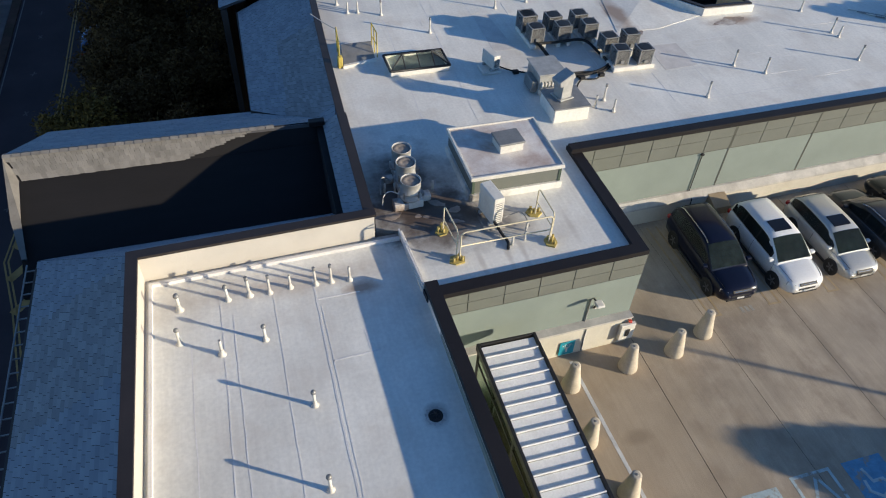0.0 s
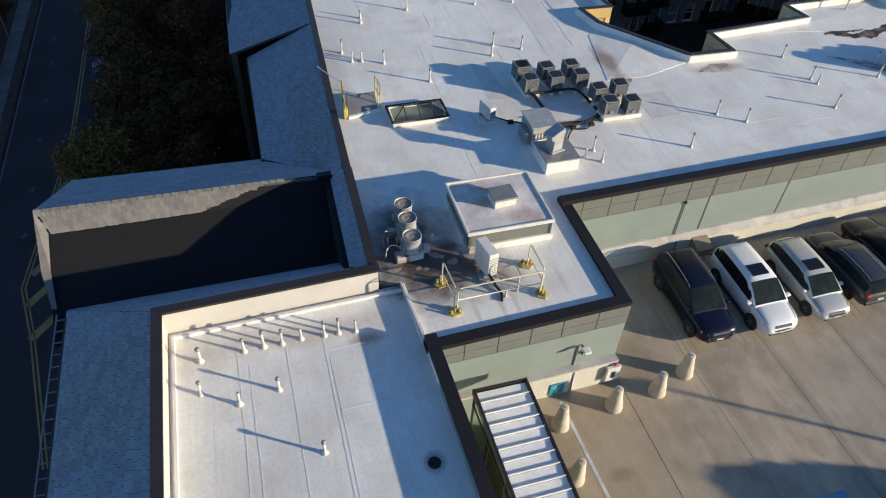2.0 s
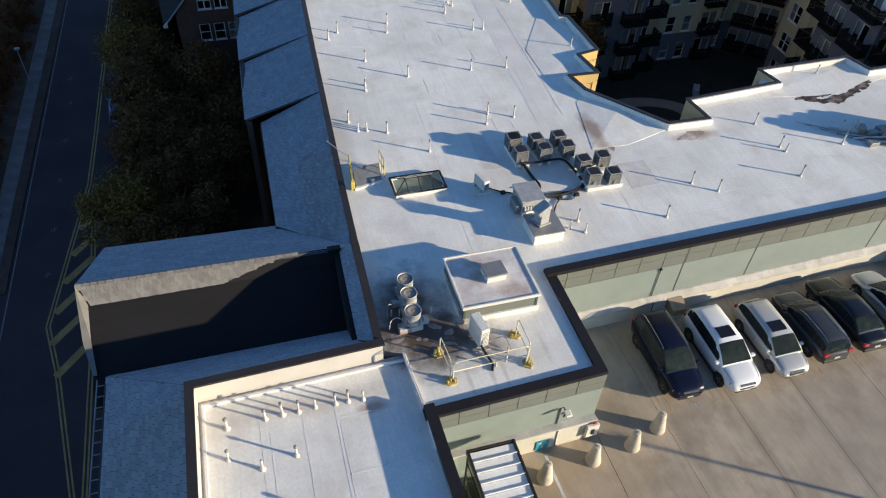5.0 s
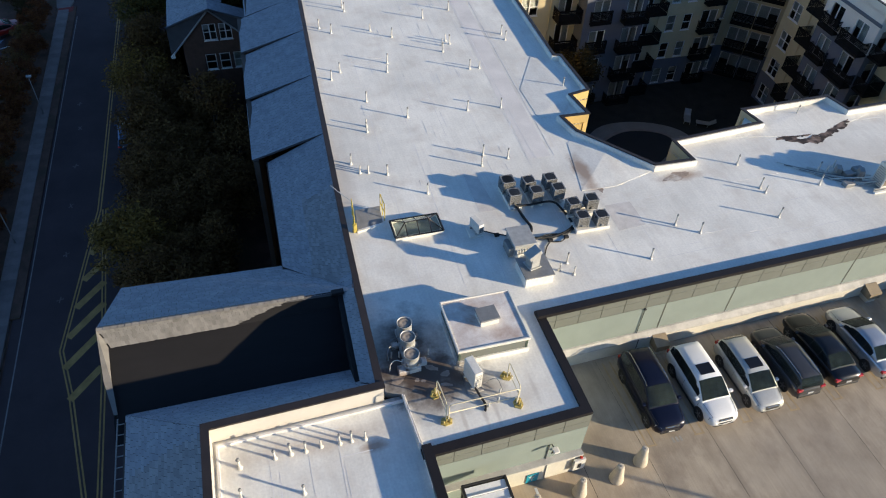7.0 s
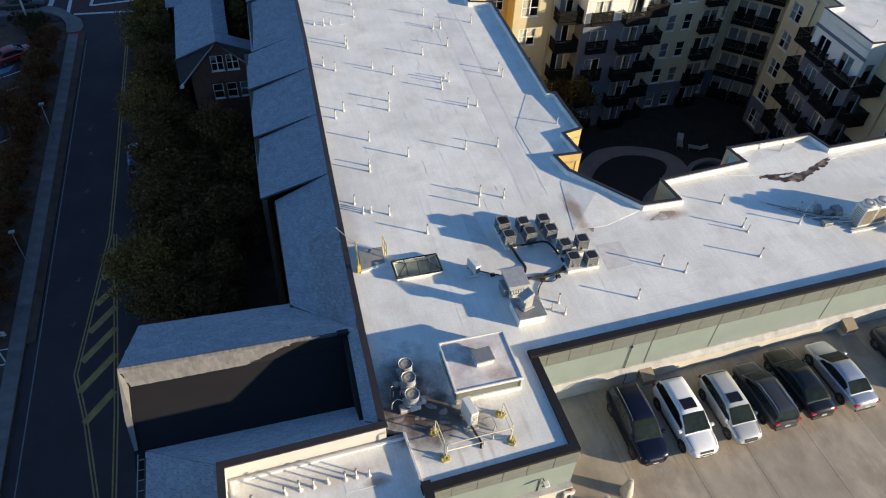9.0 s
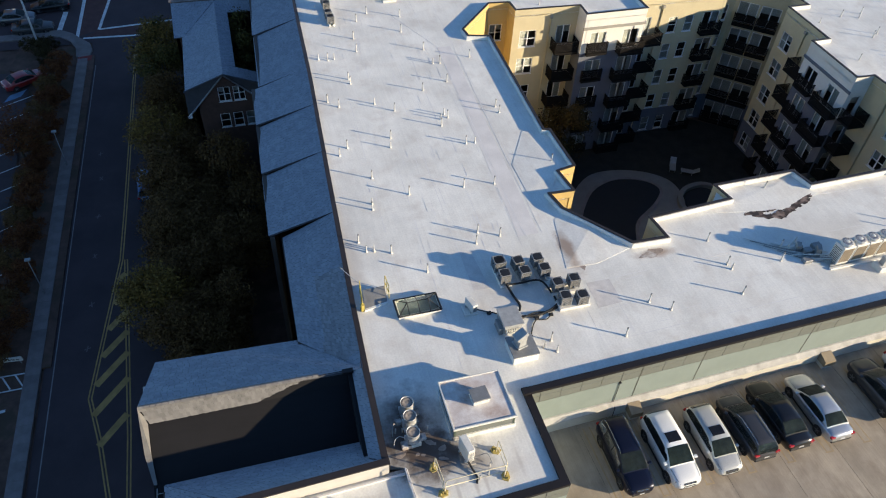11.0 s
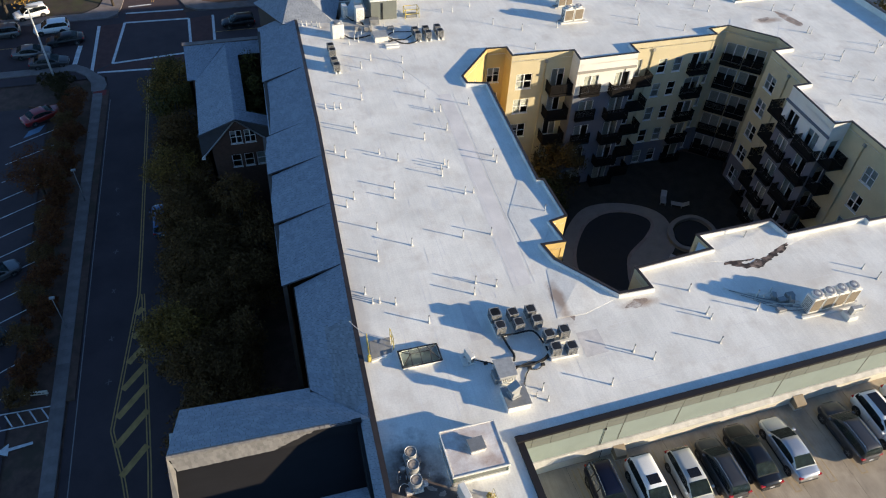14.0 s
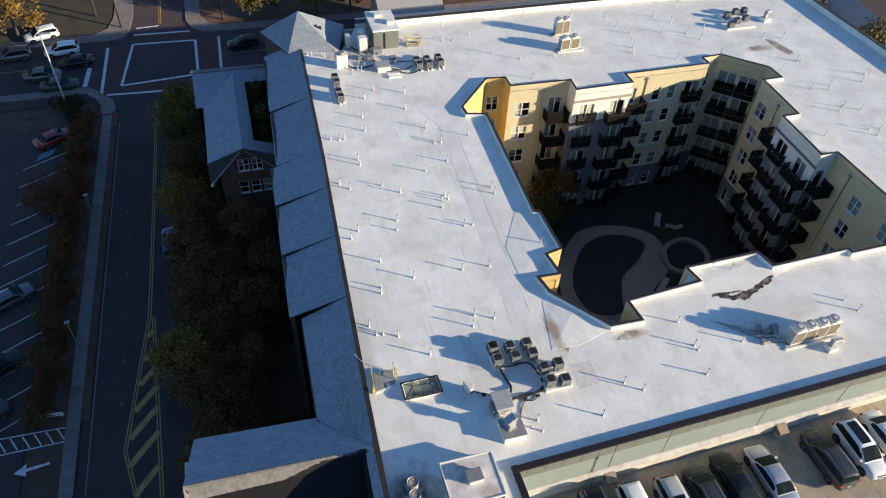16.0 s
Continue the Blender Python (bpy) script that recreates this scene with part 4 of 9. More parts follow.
# low tapered insulation crickets and worn patches
def irregular(cx, cy, rx, ry, n, seed, turn=0.0):
    q = random.Random(seed)
    out = []
    for i in range(n):
        a = 2 * math.pi * i / n
        r = 1 + q.uniform(-0.28, 0.28)
        x, y = rx * r * math.cos(a), ry * r * math.sin(a)
        out.append((cx + x * math.cos(turn) - y * math.sin(turn), cy + x * math.sin(turn) + y * math.cos(turn)))
    return out


M_STAIN = bpy.data.materials.new("dried_puddle_dirt")
nt, p, n = nodes_of(M_STAIN)
tc = n("TexCoord")
ns = n("TexNoise")
ns.inputs["Scale"].default_value = 2.2
ns.inputs["Detail"].default_value = 7
nt.links.new(tc.outputs["Object"], ns.inputs["Vector"])
cr = n("ValToRGB")
cr.color_ramp.elements[0].position, cr.color_ramp.elements[1].position = 0.46, 0.72
cr.color_ramp.elements[0].color = lin((0.03, 0.021, 0.018))
cr.color_ramp.elements[1].color = lin((0.3, 0.22, 0.18))
nt.links.new(ns.outputs[0], cr.inputs[0])
nt.links.new(cr.outputs[0], p.inputs["Base Color"])
p.inputs["Roughness"].default_value = 0.75


def patch(name, poly, z, mat, label):
    bm = bmesh.new()
    prism(bm, poly, z - 0.02, z + 0.004, bottom=False)
    return setting(name, bm, mat, label, "stain")


blot = random.Random(73)
for i in range(46):
    u = i / 45
    if i % 3:
        cx, cy = 30.9 + 5.3 * u, 28.75 - 1.2 * math.sin(min(u * 3.2, 1.3)) + 1.75 * u * u
    else:
        cx, cy = 30.5 + 3.2 * u, 29.0 - 0.85 * u
    wide = (0.34 if i % 3 else 0.2) * blot.uniform(0.5, 1.25)
    patch("puddle_stain", irregular(cx + blot.uniform(-0.1, 0.1), cy + blot.uniform(-0.13, 0.13), wide * 1.3, wide * blot.uniform(0.35, 0.8), 11, 40 + i, blot.uniform(-0.3, 0.5)), ROOF + 0.0006 * i, M_STAIN, "dark dried puddle of dirt on the membrane")
patch("rust_stain", [(17.15, 29.6), (17.0, 28.4), (17.3, 27.2), (17.75, 26.2), (17.95, 26.5), (17.75, 27.9), (17.6, 29.5)], ROOF, M_DIRTY, "brown run-off stain on the membrane")
patch("rust_stain", irregular(22.6, 26.6, 0.9, 0.35, 12, 9, 0.2), ROOF, M_DIRTY, "brown run-off stain on the membrane")
patch("rust_stain", irregular(55.9, 61.6, 1.3, 0.4, 12, 19, 0.3), ROOF, M_DIRTY, "brown run-off stain on the membrane")
patch("rust_stain", irregular(59.3, 61.2, 0.5, 2.0, 12, 20, 0.3), ROOF, M_DIRTY, "brown run-off stain on the membrane")
M_SCUFF = surface("scoured_membrane", (0.34, 0.28, 0.23), 0.6, dark=0.6, light=1.2, scale=3, bump=0.05)
for i, (cx, cy, rx, ry, a) in enumerate(((3.95, 16.9, 0.28, 0.2, 0.3), (5.5, 17.15, 0.3, 0.14, -0.4), (6.0, 16.75, 0.22, 0.13, 0.1), (4.75, 16.7, 0.12, 0.09, 0.5), (5.0, 16.62, 0.1, 0.08, 0.0), (5.9, 16.2, 0.25, 0.08, -0.3))):
    patch("scour_mark", irregular(cx, cy, rx, ry, 12, 70 + i, a), ROOF + 0.001 * (i % 3), M_SCUFF, "pale scoured mark on the sooty membrane")
M_PATCH = surface("grey_patch", (0.62, 0.59, 0.55), 0.6, dark=0.85, scale=1.5, bump=0.05)
patch("membrane_patch", [(17.3, 23.2), (18.9, 23.3), (18.9, 25.2), (17.4, 25.2)], ROOF, M_PATCH, "greyer membrane walkway patch")
patch("membrane_patch", [(10.6, 26.2), (11.6, 26.2), (11.4, 29.4), (10.7, 29.4)], ROOF, M_PATCH, "greyer membrane walkway patch")
patch("membrane_walkway", [(14.8, 30), (16.2, 30), (17.4, 54.5), (16.2, 54.5)], ROOF, surface("walkway_membrane", (0.74, 0.71, 0.67), 0.55, dark=0.84, light=1.05, scale=0.5, bump=0.06), "slightly worn walkway strip of membrane")
bm = bmesh.new()
lathe(bm, [(0.19, LOWER - 0.1), (0.19, LOWER + 0.012), (0.17, LOWER + 0.018), (0.155, LOWER + 0.008), (0.02, LOWER + 0.009)], 24, (3.32, 9.52))
for k in range(7):
    a = k * 2 * math.pi / 7
    tube(bm, [(3.32 + 0.13 * math.cos(a), 9.52 + 0.13 * math.sin(a), LOWER), (3.32 + 0.1 * math.cos(a), 9.52 + 0.1 * math.sin(a), LOWER + 0.07), (3.32, 9.52, LOWER + 0.09)], 0.012, 5)
setting("roof_drain", bm, M_BLACKMETAL, "dark round roof drain with a domed strainer", "drain")
patch("drain_stain", [(3.32 + r * math.cos(a), 9.52 + r * math.sin(a)) for a, r in [(k * math.pi / 16, 0.27 + 0.025 * math.sin(k * 2.3)) for k in range(32)]], LOWER - 0.001, surface("drain_dirt", (0.5, 0.47, 0.43), 0.7, dark=0.55, light=1.2, scale=6, bump=0.05), "dirt ring round the roof drain")
# folded laps of the tapered insulation at the court's corners
bm = bmesh.new()
for pts in ([(18.54, 47.93), (19.36, 48.8)], [(16.2, 54.5), (12.6, 63.6)], [(15.2, 30.0), (16.2, 54.5)], [(16.4, 30.0), (17.6, 54.0)], [(54.9, 57.3), (57.8, 61.0)], [(29.9, 28.6), (33.3, 29.0)], [(36.9, 29.3), (44.0, 28.9)]):
    a, b = Vector(pts[0]), Vector(pts[1])
    k = max(2, round((b - a).length / 1.2))
    band(bm, [tuple(a.lerp(b, i / k) + Vector((rnd.uniform(-0.02, 0.02), rnd.uniform(-0.02, 0.02)))) for i in range(k + 1)], 0.0, 0.05, ROOF - 0.01, ROOF + 0.007)
setting("roof_folds", bm, M_SEAM, "folded membrane laps at the court corners", "seam")


def cricket(name, outline, peak, high):
    """A low membrane-covered wedge: a fan of planes from its outline up to a high point on the parapet."""
    bm = bmesh.new()
    lo = [bm.verts.new((x, y, ROOF - 0.02)) for x, y in outline]
    rim = [bm.verts.new((x, y, ROOF + 0.018)) for x, y in outline]
    top = bm.verts.new((*peak, ROOF + high))
    n_ = len(outline)
    for i in range(n_):
        j = (i + 1) % n_
        bm.faces.new((lo[i], lo[j], rim[j], rim[i]))
        bm.faces.new((rim[i], rim[j], top))
    bmesh.ops.recalc_face_normals(bm, faces=bm.faces[:])
    return setting(name, bm, M_MEMBRANE, "low tapered membrane wedge that sheds water beside the parapet", "cricket")


cricket("roof_cricket_1", [(19.15, 41.0), (16.95, 37.15), (16.92, 33.95), (18.25, 33.4), (19.75, 35.2), (20.95, 35.8), (20.9, 40.1), (20.5, 40.4)], (20.2, 36.2), 0.14)
cricket("roof_cricket_2", [(17.66, 30.94), (16.7, 26.64), (18.74, 26.57), (21.55, 27.4), (18.45, 31.5)], (19.6, 29.6), 0.13)
cricket("roof_cricket_3", [(28.2, 29.2), (33.4, 28.3), (38.6, 29.7), (36.8, 30.2), (36.4, 31.5), (30.1, 31.2)], (34.2, 30.6), 0.12)
cricket("roof_cricket_4", [(54.9, 57.2), (55.3, 59.5), (55.8, 63.4), (52.4, 62.5), (51.2, 60.8)], (53.2, 59.6), 0.08)
cricket("roof_cricket_5", [(52.2, 41.8), (53.4, 42.2), (55.1, 45.5), (52.6, 48.1), (50.5, 48.1), (50.3, 41.8)], (51.4, 44.8), 0.13)


# ---- vents ----
def make_vent(kind):
    names = {"pipe": ("vent_pipe", "white plastic vent pipe with flashing on the roof"), "cap": ("vent_pipe", "white vent pipe with a dark cap on the roof"),
             "mushroom": ("roof_vent", "galvanised mushroom-capped roof vent with a conical flashing")}
    nm, lab = names[kind]
    ob = thing(nm, Matrix.Identity(4), lab, "vent", "roof vents")
    bm = bmesh.new()
    lathe(bm, [(0.14, 0.0), (0.14, 0.012), (0.085, 0.045), (0.07, 0.17), (0.058, 0.19)], 14)
    part("flashing", bm, M_PVC, ob)
    bm = bmesh.new()
    if kind == "mushroom":
        lathe(bm, [(0.058, 0.1), (0.058, 0.62)], 12)
        part("pipe", bm, M_WHITEMETAL, ob)
        bm = bmesh.new()
        lathe(bm, [(0.055, 0.57), (0.085, 0.59), (0.098, 0.62), (0.085, 0.67), (0.04, 0.7), (0.012, 0.705)], 14)
        part("cap", bm, M_GREYMETAL, ob, "grey domed cap")
    else:
        h = 0.78 if kind == "cap" else 0.6
        lathe(bm, [(0.052, 0.1), (0.052, h), (0.04, h + 0.004), (0.04, h - 0.05)], 12)
        part("pipe", bm, M_PVC, ob)
        if kind == "cap":
            bm = bmesh.new()
            lathe(bm, [(0.06, h - 0.1), (0.065, h - 0.02), (0.06, h + 0.03)], 12)
            part("cap", bm, M_GREYMETAL, ob, "dark lead cap")
    return ob


VENT = {k: make_vent(k) for k in ("pipe", "cap", "mushroom")}
vent_used = {}
vr = random.Random(77)


def put_vents(kind, spots, z):
    for x, y in spots:
        m = pose(x, y, z + 0.003, vr.uniform(-2, 2), vr.uniform(-2, 2), vr.uniform(0, 360)) @ Matrix.Diagonal((0.86, 0.86, 0.95, 1.0))
        if kind not in vent_used:
            VENT[kind].matrix_basis = m
            vent_used[kind] = True
        else:
            copy_thing(VENT[kind], m)


put_vents("mushroom", [(-2.69, 14.59), (-2.72, 13.37), (-0.5, 12.96), (0.47, 10.58), (0.47, 8.24), (-1.37, 14.64)], LOWER)
put_vents("cap", [(-0.77, 14.67), (-0.21, 14.64), (1.12, 14.65), (1.57, 14.64)], LOWER)
put_vents("pipe", [(-1.66, 12.75), (0.39, 14.7), (2.11, 14.59)], LOWER)
put_vents("cap", [(6.51, 54.17), (9.33, 57.42), (9.15, 55.15), (7.67, 50.84), (7.69, 50.15), (5.47, 47.89), (6.2, 47.02), (10.3, 45.62), (13.19, 48.0), (15.45, 48.92),
                  (15.69, 51.87), (14.92, 54.37), (18.5, 52.36), (13.74, 57.97), (9.2, 42.18), (5.89, 41.63), (5.19, 40.84), (18.19, 44.52), (18.21, 43.65), (14.09, 43.83)], ROOF)
put_vents("cap", [(13.32, 42.89), (14.47, 40.31), (19.85, 36.85), (6.89, 37.85), (8.99, 35.62), (6.28, 34.62), (15.0, 35.41), (12.83, 35.55), (12.34, 30.95), (13.65, 30.35),
                  (11.96, 30.01), (4.76, 31.78), (6.57, 30.39), (8.32, 28.34), (17.92, 20.92), (20.4, 22.91), (21.4, 22.05), (26.64, 26.79), (26.72, 24.58), (30.31, 24.06)], ROOF)
put_vents("cap", [(26.27, 22.15), (30.99, 25.12), (33.49, 30.61), (40.67, 24.53), (13.64, 21.62)], ROOF)
put_vents("pipe", [(5.76, 54.42), (7.05, 54.23), (8.98, 46.86), (15.09, 51.91), (8.94, 41.05), (13.93, 44.33), (13.51, 43.74), (15.15, 40.29), (6.36, 35.18), (5.1, 30.86),
                   (5.57, 30.8), (26.79, 24.15), (40.29, 25.67), (13.68, 20.83), (13.1, 21.25)], ROOF)
put_vents("cap", [(10.18, 60.59), (14.3, 60.78), (10.91, 65.73), (14.71, 66.36), (11.39, 61.93), (21.92, 73.85), (27.36, 74.36), (28.35, 64.79), (28.22, 60.64), (32.3, 64.61),
                  (25.67, 66.58), (32.16, 74.0), (41.95, 71.98), (42.3, 69.58), (47.98, 71.11), (47.19, 67.21), (49.49, 69.34), (52.41, 73.34), (38.24, 73.73), (43.23, 67.71)], ROOF)
put_vents("cap", [(42.02, 64.57), (50.94, 64.8), (52.76, 67.25), (45.81, 61.23), (49.97, 66.38), (65.55, 66.52), (59.35, 58.1), (59.64, 52.69), (57.13, 52.53), (58.3, 48.74),
                  (57.38, 48.19), (65.12, 53.8), (63.8, 52.64), (58.19, 44.63), (58.31, 43.62), (52.9, 44.65), (60.96, 63.09), (58.56, 63.57)], ROOF)
put_vents("pipe", [(17.65, 67.58), (21.07, 70.34), (22.23, 70.24), (24.46, 71.14), (41.43, 63.4), (59.58, 57.79), (58.85, 51.94), (54.13, 51.81), (59.8, 47.88), (65.72, 53.8), (59.44, 44.56)], ROOF)


# ---- condensers ----
M_LOUVRE = surface("dark_louvre", (0.26, 0.26, 0.25), 0.5, dark=0.85, scale=3, bump=0.03)


def make_condenser():
    ob = thing("condenser_unit", Matrix.Identity(4), "dark grey louvred air-conditioning condenser with top fan", "air conditioner", "rooftop condensers")
    s, h = 0.4, 0.86
    bm = bmesh.new()
    bbox(bm, -s + 0.03, s - 0.03, -s + 0.03, s - 0.03, 0.05, h - 0.06, 0.03)
    part("coil", bm, M_BLACKMETAL, ob)
    for i in range(4):
        a = i * math.pi / 2
        m = Matrix.Rotation(a, 4, "Z")
        bm = bmesh.new()
        bbox(bm, s - 0.09, s, s - 0.09, s, 0.02, h - 0.04, 0.02, m)
        part("corner_post", bm, M_GREYMETAL, ob)
        bm = bmesh.new()
        for k in range(13):
            z = 0.1 + k * 0.053
            box(bm, -s + 0.09, s - 0.09, s - 0.035, s - 0.008, z, z + 0.018, m)
        part("louvre", bm, M_LOUVRE, ob)
    bm = bmesh.new()
    for i in range(4):
        m = Matrix.Rotation(i * math.pi / 2, 4, "Z")
        bbox(bm, -s, s, s - 0.07, s, h - 0.06, h, 0.015, m)
    for i in range(4):
        m = Matrix.Rotation(i * math.pi / 2 + math.pi / 4, 4, "Z")
        box(bm, -0.12, 0.12, s - 0.01, s + 0.07, h - 0.05, h - 0.01, m)
    part("top_frame", bm, M_GREYMETAL, ob)
    bm = bmesh.new()
    for k in range(5):
        r = 0.07 + 0.065 * k
        lathe(bm, [(r, h - 0.012), (r + 0.008, h - 0.012), (r + 0.008, h), (r, h)], 20)
    for k in range(8):
        box(bm, 0.03, 0.36, -0.006, 0.006, h - 0.014, h - 0.004, Matrix.Rotation(k * math.pi / 4, 4, "Z"))
    part("grille", bm, M_BLACKMETAL, ob)
    bm = bmesh.new()
    lathe(bm, [(0.07, h - 0.2), (0.07, h - 0.08), (0.05, h - 0.06)], 12)
    for k in range(3):
        m = Matrix.Rotation(k * 2 * math.pi / 3, 4, "Z") @ Matrix.Rotation(0.4, 4, "X")
        box(bm, 0.05, 0.33, -0.07, 0.07, h - 0.125, h - 0.115, m)
    part("fan", bm, M_BLACKMETAL, ob)
    bm = bmesh.new()
    bbox(bm, -0.1, 0.1, -s - 0.05, -s + 0.02, 0.12, 0.3, 0.01)
    part("service_valve", bm, M_GREYMETAL, ob)
    return ob


COND = make_condenser()
first = True


def put_condensers(spots, z, turn=0.0):
    global first
    for x, y in spots:
        m = pose(x, y, z, 0, 0, turn + vr.uniform(-3, 3)) @ Matrix.Scale(0.9, 4)
        if first:
            COND.matrix_basis = m
            first = False
        else:
            copy_thing(COND, m)


def curb(x0, x1, y0, y1, z0, z1, label="white membrane-wrapped curb on the roof", name="equipment_curb"):
    bm = bmesh.new()
    bbox(bm, x0, x1, y0, y1, z0, z1, 0.025)
    return tagged(link_mesh(name, bm, M_MEMBRANE), label, "curb")


put_condensers([(12.51, 27.44), (12.53, 26.42), (13.67, 27.26), (13.78, 26.38), (14.9, 27.23), (15.02, 26.34), (15.34, 25.03), (16.42, 25.12), (15.38, 23.94), (16.37, 23.78)], ROOF + 0.2)
for a in ((12.2, 12.45, 25.95, 27.9), (12.65, 12.9, 25.95, 27.9), (13.4, 13.6, 25.95, 27.75), (13.9, 14.1, 25.95, 27.75), (14.6, 14.8, 25.95, 27.7), (15.1, 15.3, 25.95, 27.7)):
    curb(*a, ROOF, ROOF + 0.2)
curb(14.95, 16.85, 24.6, 24.82, ROOF, ROOF + 0.2)
curb(14.95, 16.85, 25.25, 25.5, ROOF, ROOF + 0.2)
curb(14.95, 16.85, 23.45, 24.2, ROOF, ROOF + 0.2)
put_condensers([(16.88, 65.87), (16.95, 64.9), (18.01, 65.88), (18.06, 64.91), (19.29, 65.99), (19.33, 65.01)], ROOF + 0.18)
for x in (16.9, 18.05, 19.3):
    curb(x - 0.3, x - 0.12, 64.4, 66.3, ROOF, ROOF + 0.18)
    curb(x + 0.12, x + 0.3, 64.4, 66.3, ROOF, ROOF + 0.18)
put_condensers([(7.85, 64.25), (7.87, 63.25), (7.75, 61.45), (7.81, 60.45)], ROOF + 0.18)
curb(7.6, 7.75, 60.0, 64.7, ROOF, ROOF + 0.18)
curb(7.95, 8.1, 60.0, 64.7, ROOF, ROOF + 0.18)
put_condensers([(56.75, 68.76), (58.33, 69.37), (59.57, 69.44), (55.83, 66.42), (57.2, 67.2), (58.6, 67.6)], ROOF + 0.2)
curb(55.3, 59.2, 66.1, 67.6, ROOF, ROOF + 0.2)
curb(56.2, 60.1, 68.5, 69.7, ROOF, ROOF + 0.2)


# ---- refrigerant lines ----
def cable(pts, r, label="black insulated refrigerant line lying on the roof", mat=None):
    bm = bmesh.new()
    sm = []
    pts = [Vector(q) for q in pts]
    for i in range(len(pts) - 1):
        p0, p1, p2, p3 = pts[max(0, i - 1)], pts[i], pts[i + 1], pts[min(len(pts) - 1, i + 2)]
        for k in range(5):
            t = k / 5
            sm.append(0.5 * (2 * p1 + (p2 - p0) * t + (2 * p0 - 5 * p1 + 4 * p2 - p3) * t * t + (3 * p1 - p0 - 3 * p2 + p3) * t ** 3))
    sm.append(pts[-1])
    tube(bm, sm, r, 7)
    return tagged(link_mesh("refrigerant_line", bm, mat or M_RUBBER), label, "pipe", "refrigerant lines")


cable([(12.55, 25.95, 16.28), (12.7, 25.2, 16.1), (12.85, 24.5, 16.06), (12.6, 23.9, 16.3)], 0.075)
cable([(12.6, 25.95, 16.28), (13.4, 25.9, 16.28), (14.6, 25.85, 16.28), (15.0, 24.9, 16.1), (15.05, 24.2, 16.1)], 0.06)
cable([(15.2, 24.15, 16.15), (14.6, 23.75, 16.06), (13.6, 23.5, 16.06), (12.6, 23.5, 16.2)], 0.075)
cable([(15.3, 24.0, 16.2), (14.5, 23.6, 16.06), (13.5, 23.7, 16.06), (12.5, 23.3, 16.3)], 0.05)
cable([(13.6, 23.4, 16.06), (13.1, 22.9, 16.06), (12.75, 22.3, 16.06), (12.6, 21.9, 16.4)], 0.035)
cable([(14.4, 23.45, 16.06), (14.0, 23.1, 16.06), (13.4, 23.2, 16.06)], 0.03)
for x, y in ((13.45, 23.3), (14.35, 23.35), (10.9, 24.3)):
    bm = bmesh.new()
    bbox(bm, x - 0.12, x + 0.12, y - 0.1, y + 0.1, ROOF, ROOF + 0.14, 0.02)
    tagged(link_mesh("pipe_support_block", bm, M_RUBBER), "black rubber pipe support block on the roof", "block")
cable([(10.2, 24.6, 16.25), (10.8, 24.45, 16.05), (11.3, 24.2, 16.05), (11.5, 23.6, 16.3)], 0.03)
cable([(16.9, 64.5, 16.2), (16.2, 64.3, 16.06), (15.2, 64.5, 16.06), (14.0, 65.4, 16.3)], 0.06)


# ---- split units ----
def split_unit(m, w, d, h, label, fans=1, mat=None):
    ob = thing("outdoor_unit", m, label, "air conditioner")
    bm = bmesh.new()
    bbox(bm, -w / 2, w / 2, -d / 2, d / 2, 0.12, h, 0.025)
    part("cabinet", bm, mat or M_WHITEMETAL, ob)
    for s in (-1, 1):
        bm = bmesh.new()
        bbox(bm, s * w * 0.32 - 0.04, s * w * 0.32 + 0.04, -d / 2 - 0.05, d / 2 + 0.05, 0.0, 0.12, 0.008)
        part("foot", bm, M_GALV, ob)
    for k in range(fans):
        z = 0.12 + (h - 0.12) * (k + 0.5) / fans
        r = min(w * 0.36, (h - 0.12) / fans * 0.42)
        bm = bmesh.new()
        mm = Matrix.Translation((-0.08, -d / 2 - 0.012, z)) @ Matrix.Rotation(math.pi / 2, 4, "X")
        for q in range(4):
            rr = r * (q + 1) / 4
            lathe(bm, [(rr - 0.01, -0.008), (rr, -0.008), (rr, 0.012), (rr - 0.01, 0.012)], 18, m=mm)
        for q in range(6):
            box(bm, 0.0, r, -0.006, 0.006, -0.006, 0.006, mm @ Matrix.Rotation(q * math.pi / 3, 4, "Z"))
        part("fan_grille", bm, M_BLACKMETAL, ob)
    bm = bmesh.new()
    for k in range(10):
        z = 0.2 + (h - 0.32) * k / 10
        box(bm, -w / 2 - 0.012, -w / 2 + 0.002, -d * 0.35, d * 0.35, z, z + 0.02)
    part("side_grille", bm, M_GREYMETAL, ob)
    return ob


split_unit(pose(6.95, 16.05, ROOF + 0.06, 0, 0, 100), 0.95, 0.38, 1.15, "white two-fan outdoor unit beside the roof penthouse", 2)
curb(6.6, 7.3, 15.5, 16.6, ROOF, ROOF + 0.06, "low white membrane pad under the outdoor unit", "equipment_pad")
split_unit(pose(9.95, 24.8, ROOF + 0.12, 0, 0, 105), 0.85, 0.33, 0.7, "small white outdoor unit on a roof pad")
curb(9.5, 10.3, 24.4, 25.2, ROOF, ROOF + 0.12, "low white membrane pad under the outdoor unit", "equipment_pad")
cable([(6.9, 15.55, 16.35), (7.05, 15.2, 16.12), (7.15, 14.85, 16.05), (7.05, 14.55, 16.05)], 0.05)
cable([(7.3, 15.7, 16.3), (7.9, 15.75, 16.35), (8.05, 15.3, 16.1)], 0.02, "thin grey conduit looping over the roof", M_GREYMETAL)
for x, y in ((7.25, 14.75), (7.7, 14.85), (7.9, 15.25), (5.55, 17.9), (3.95, 18.1), (4.3, 18.05)):
    put_vents("pipe", [(x, y)], ROOF - 0.18)

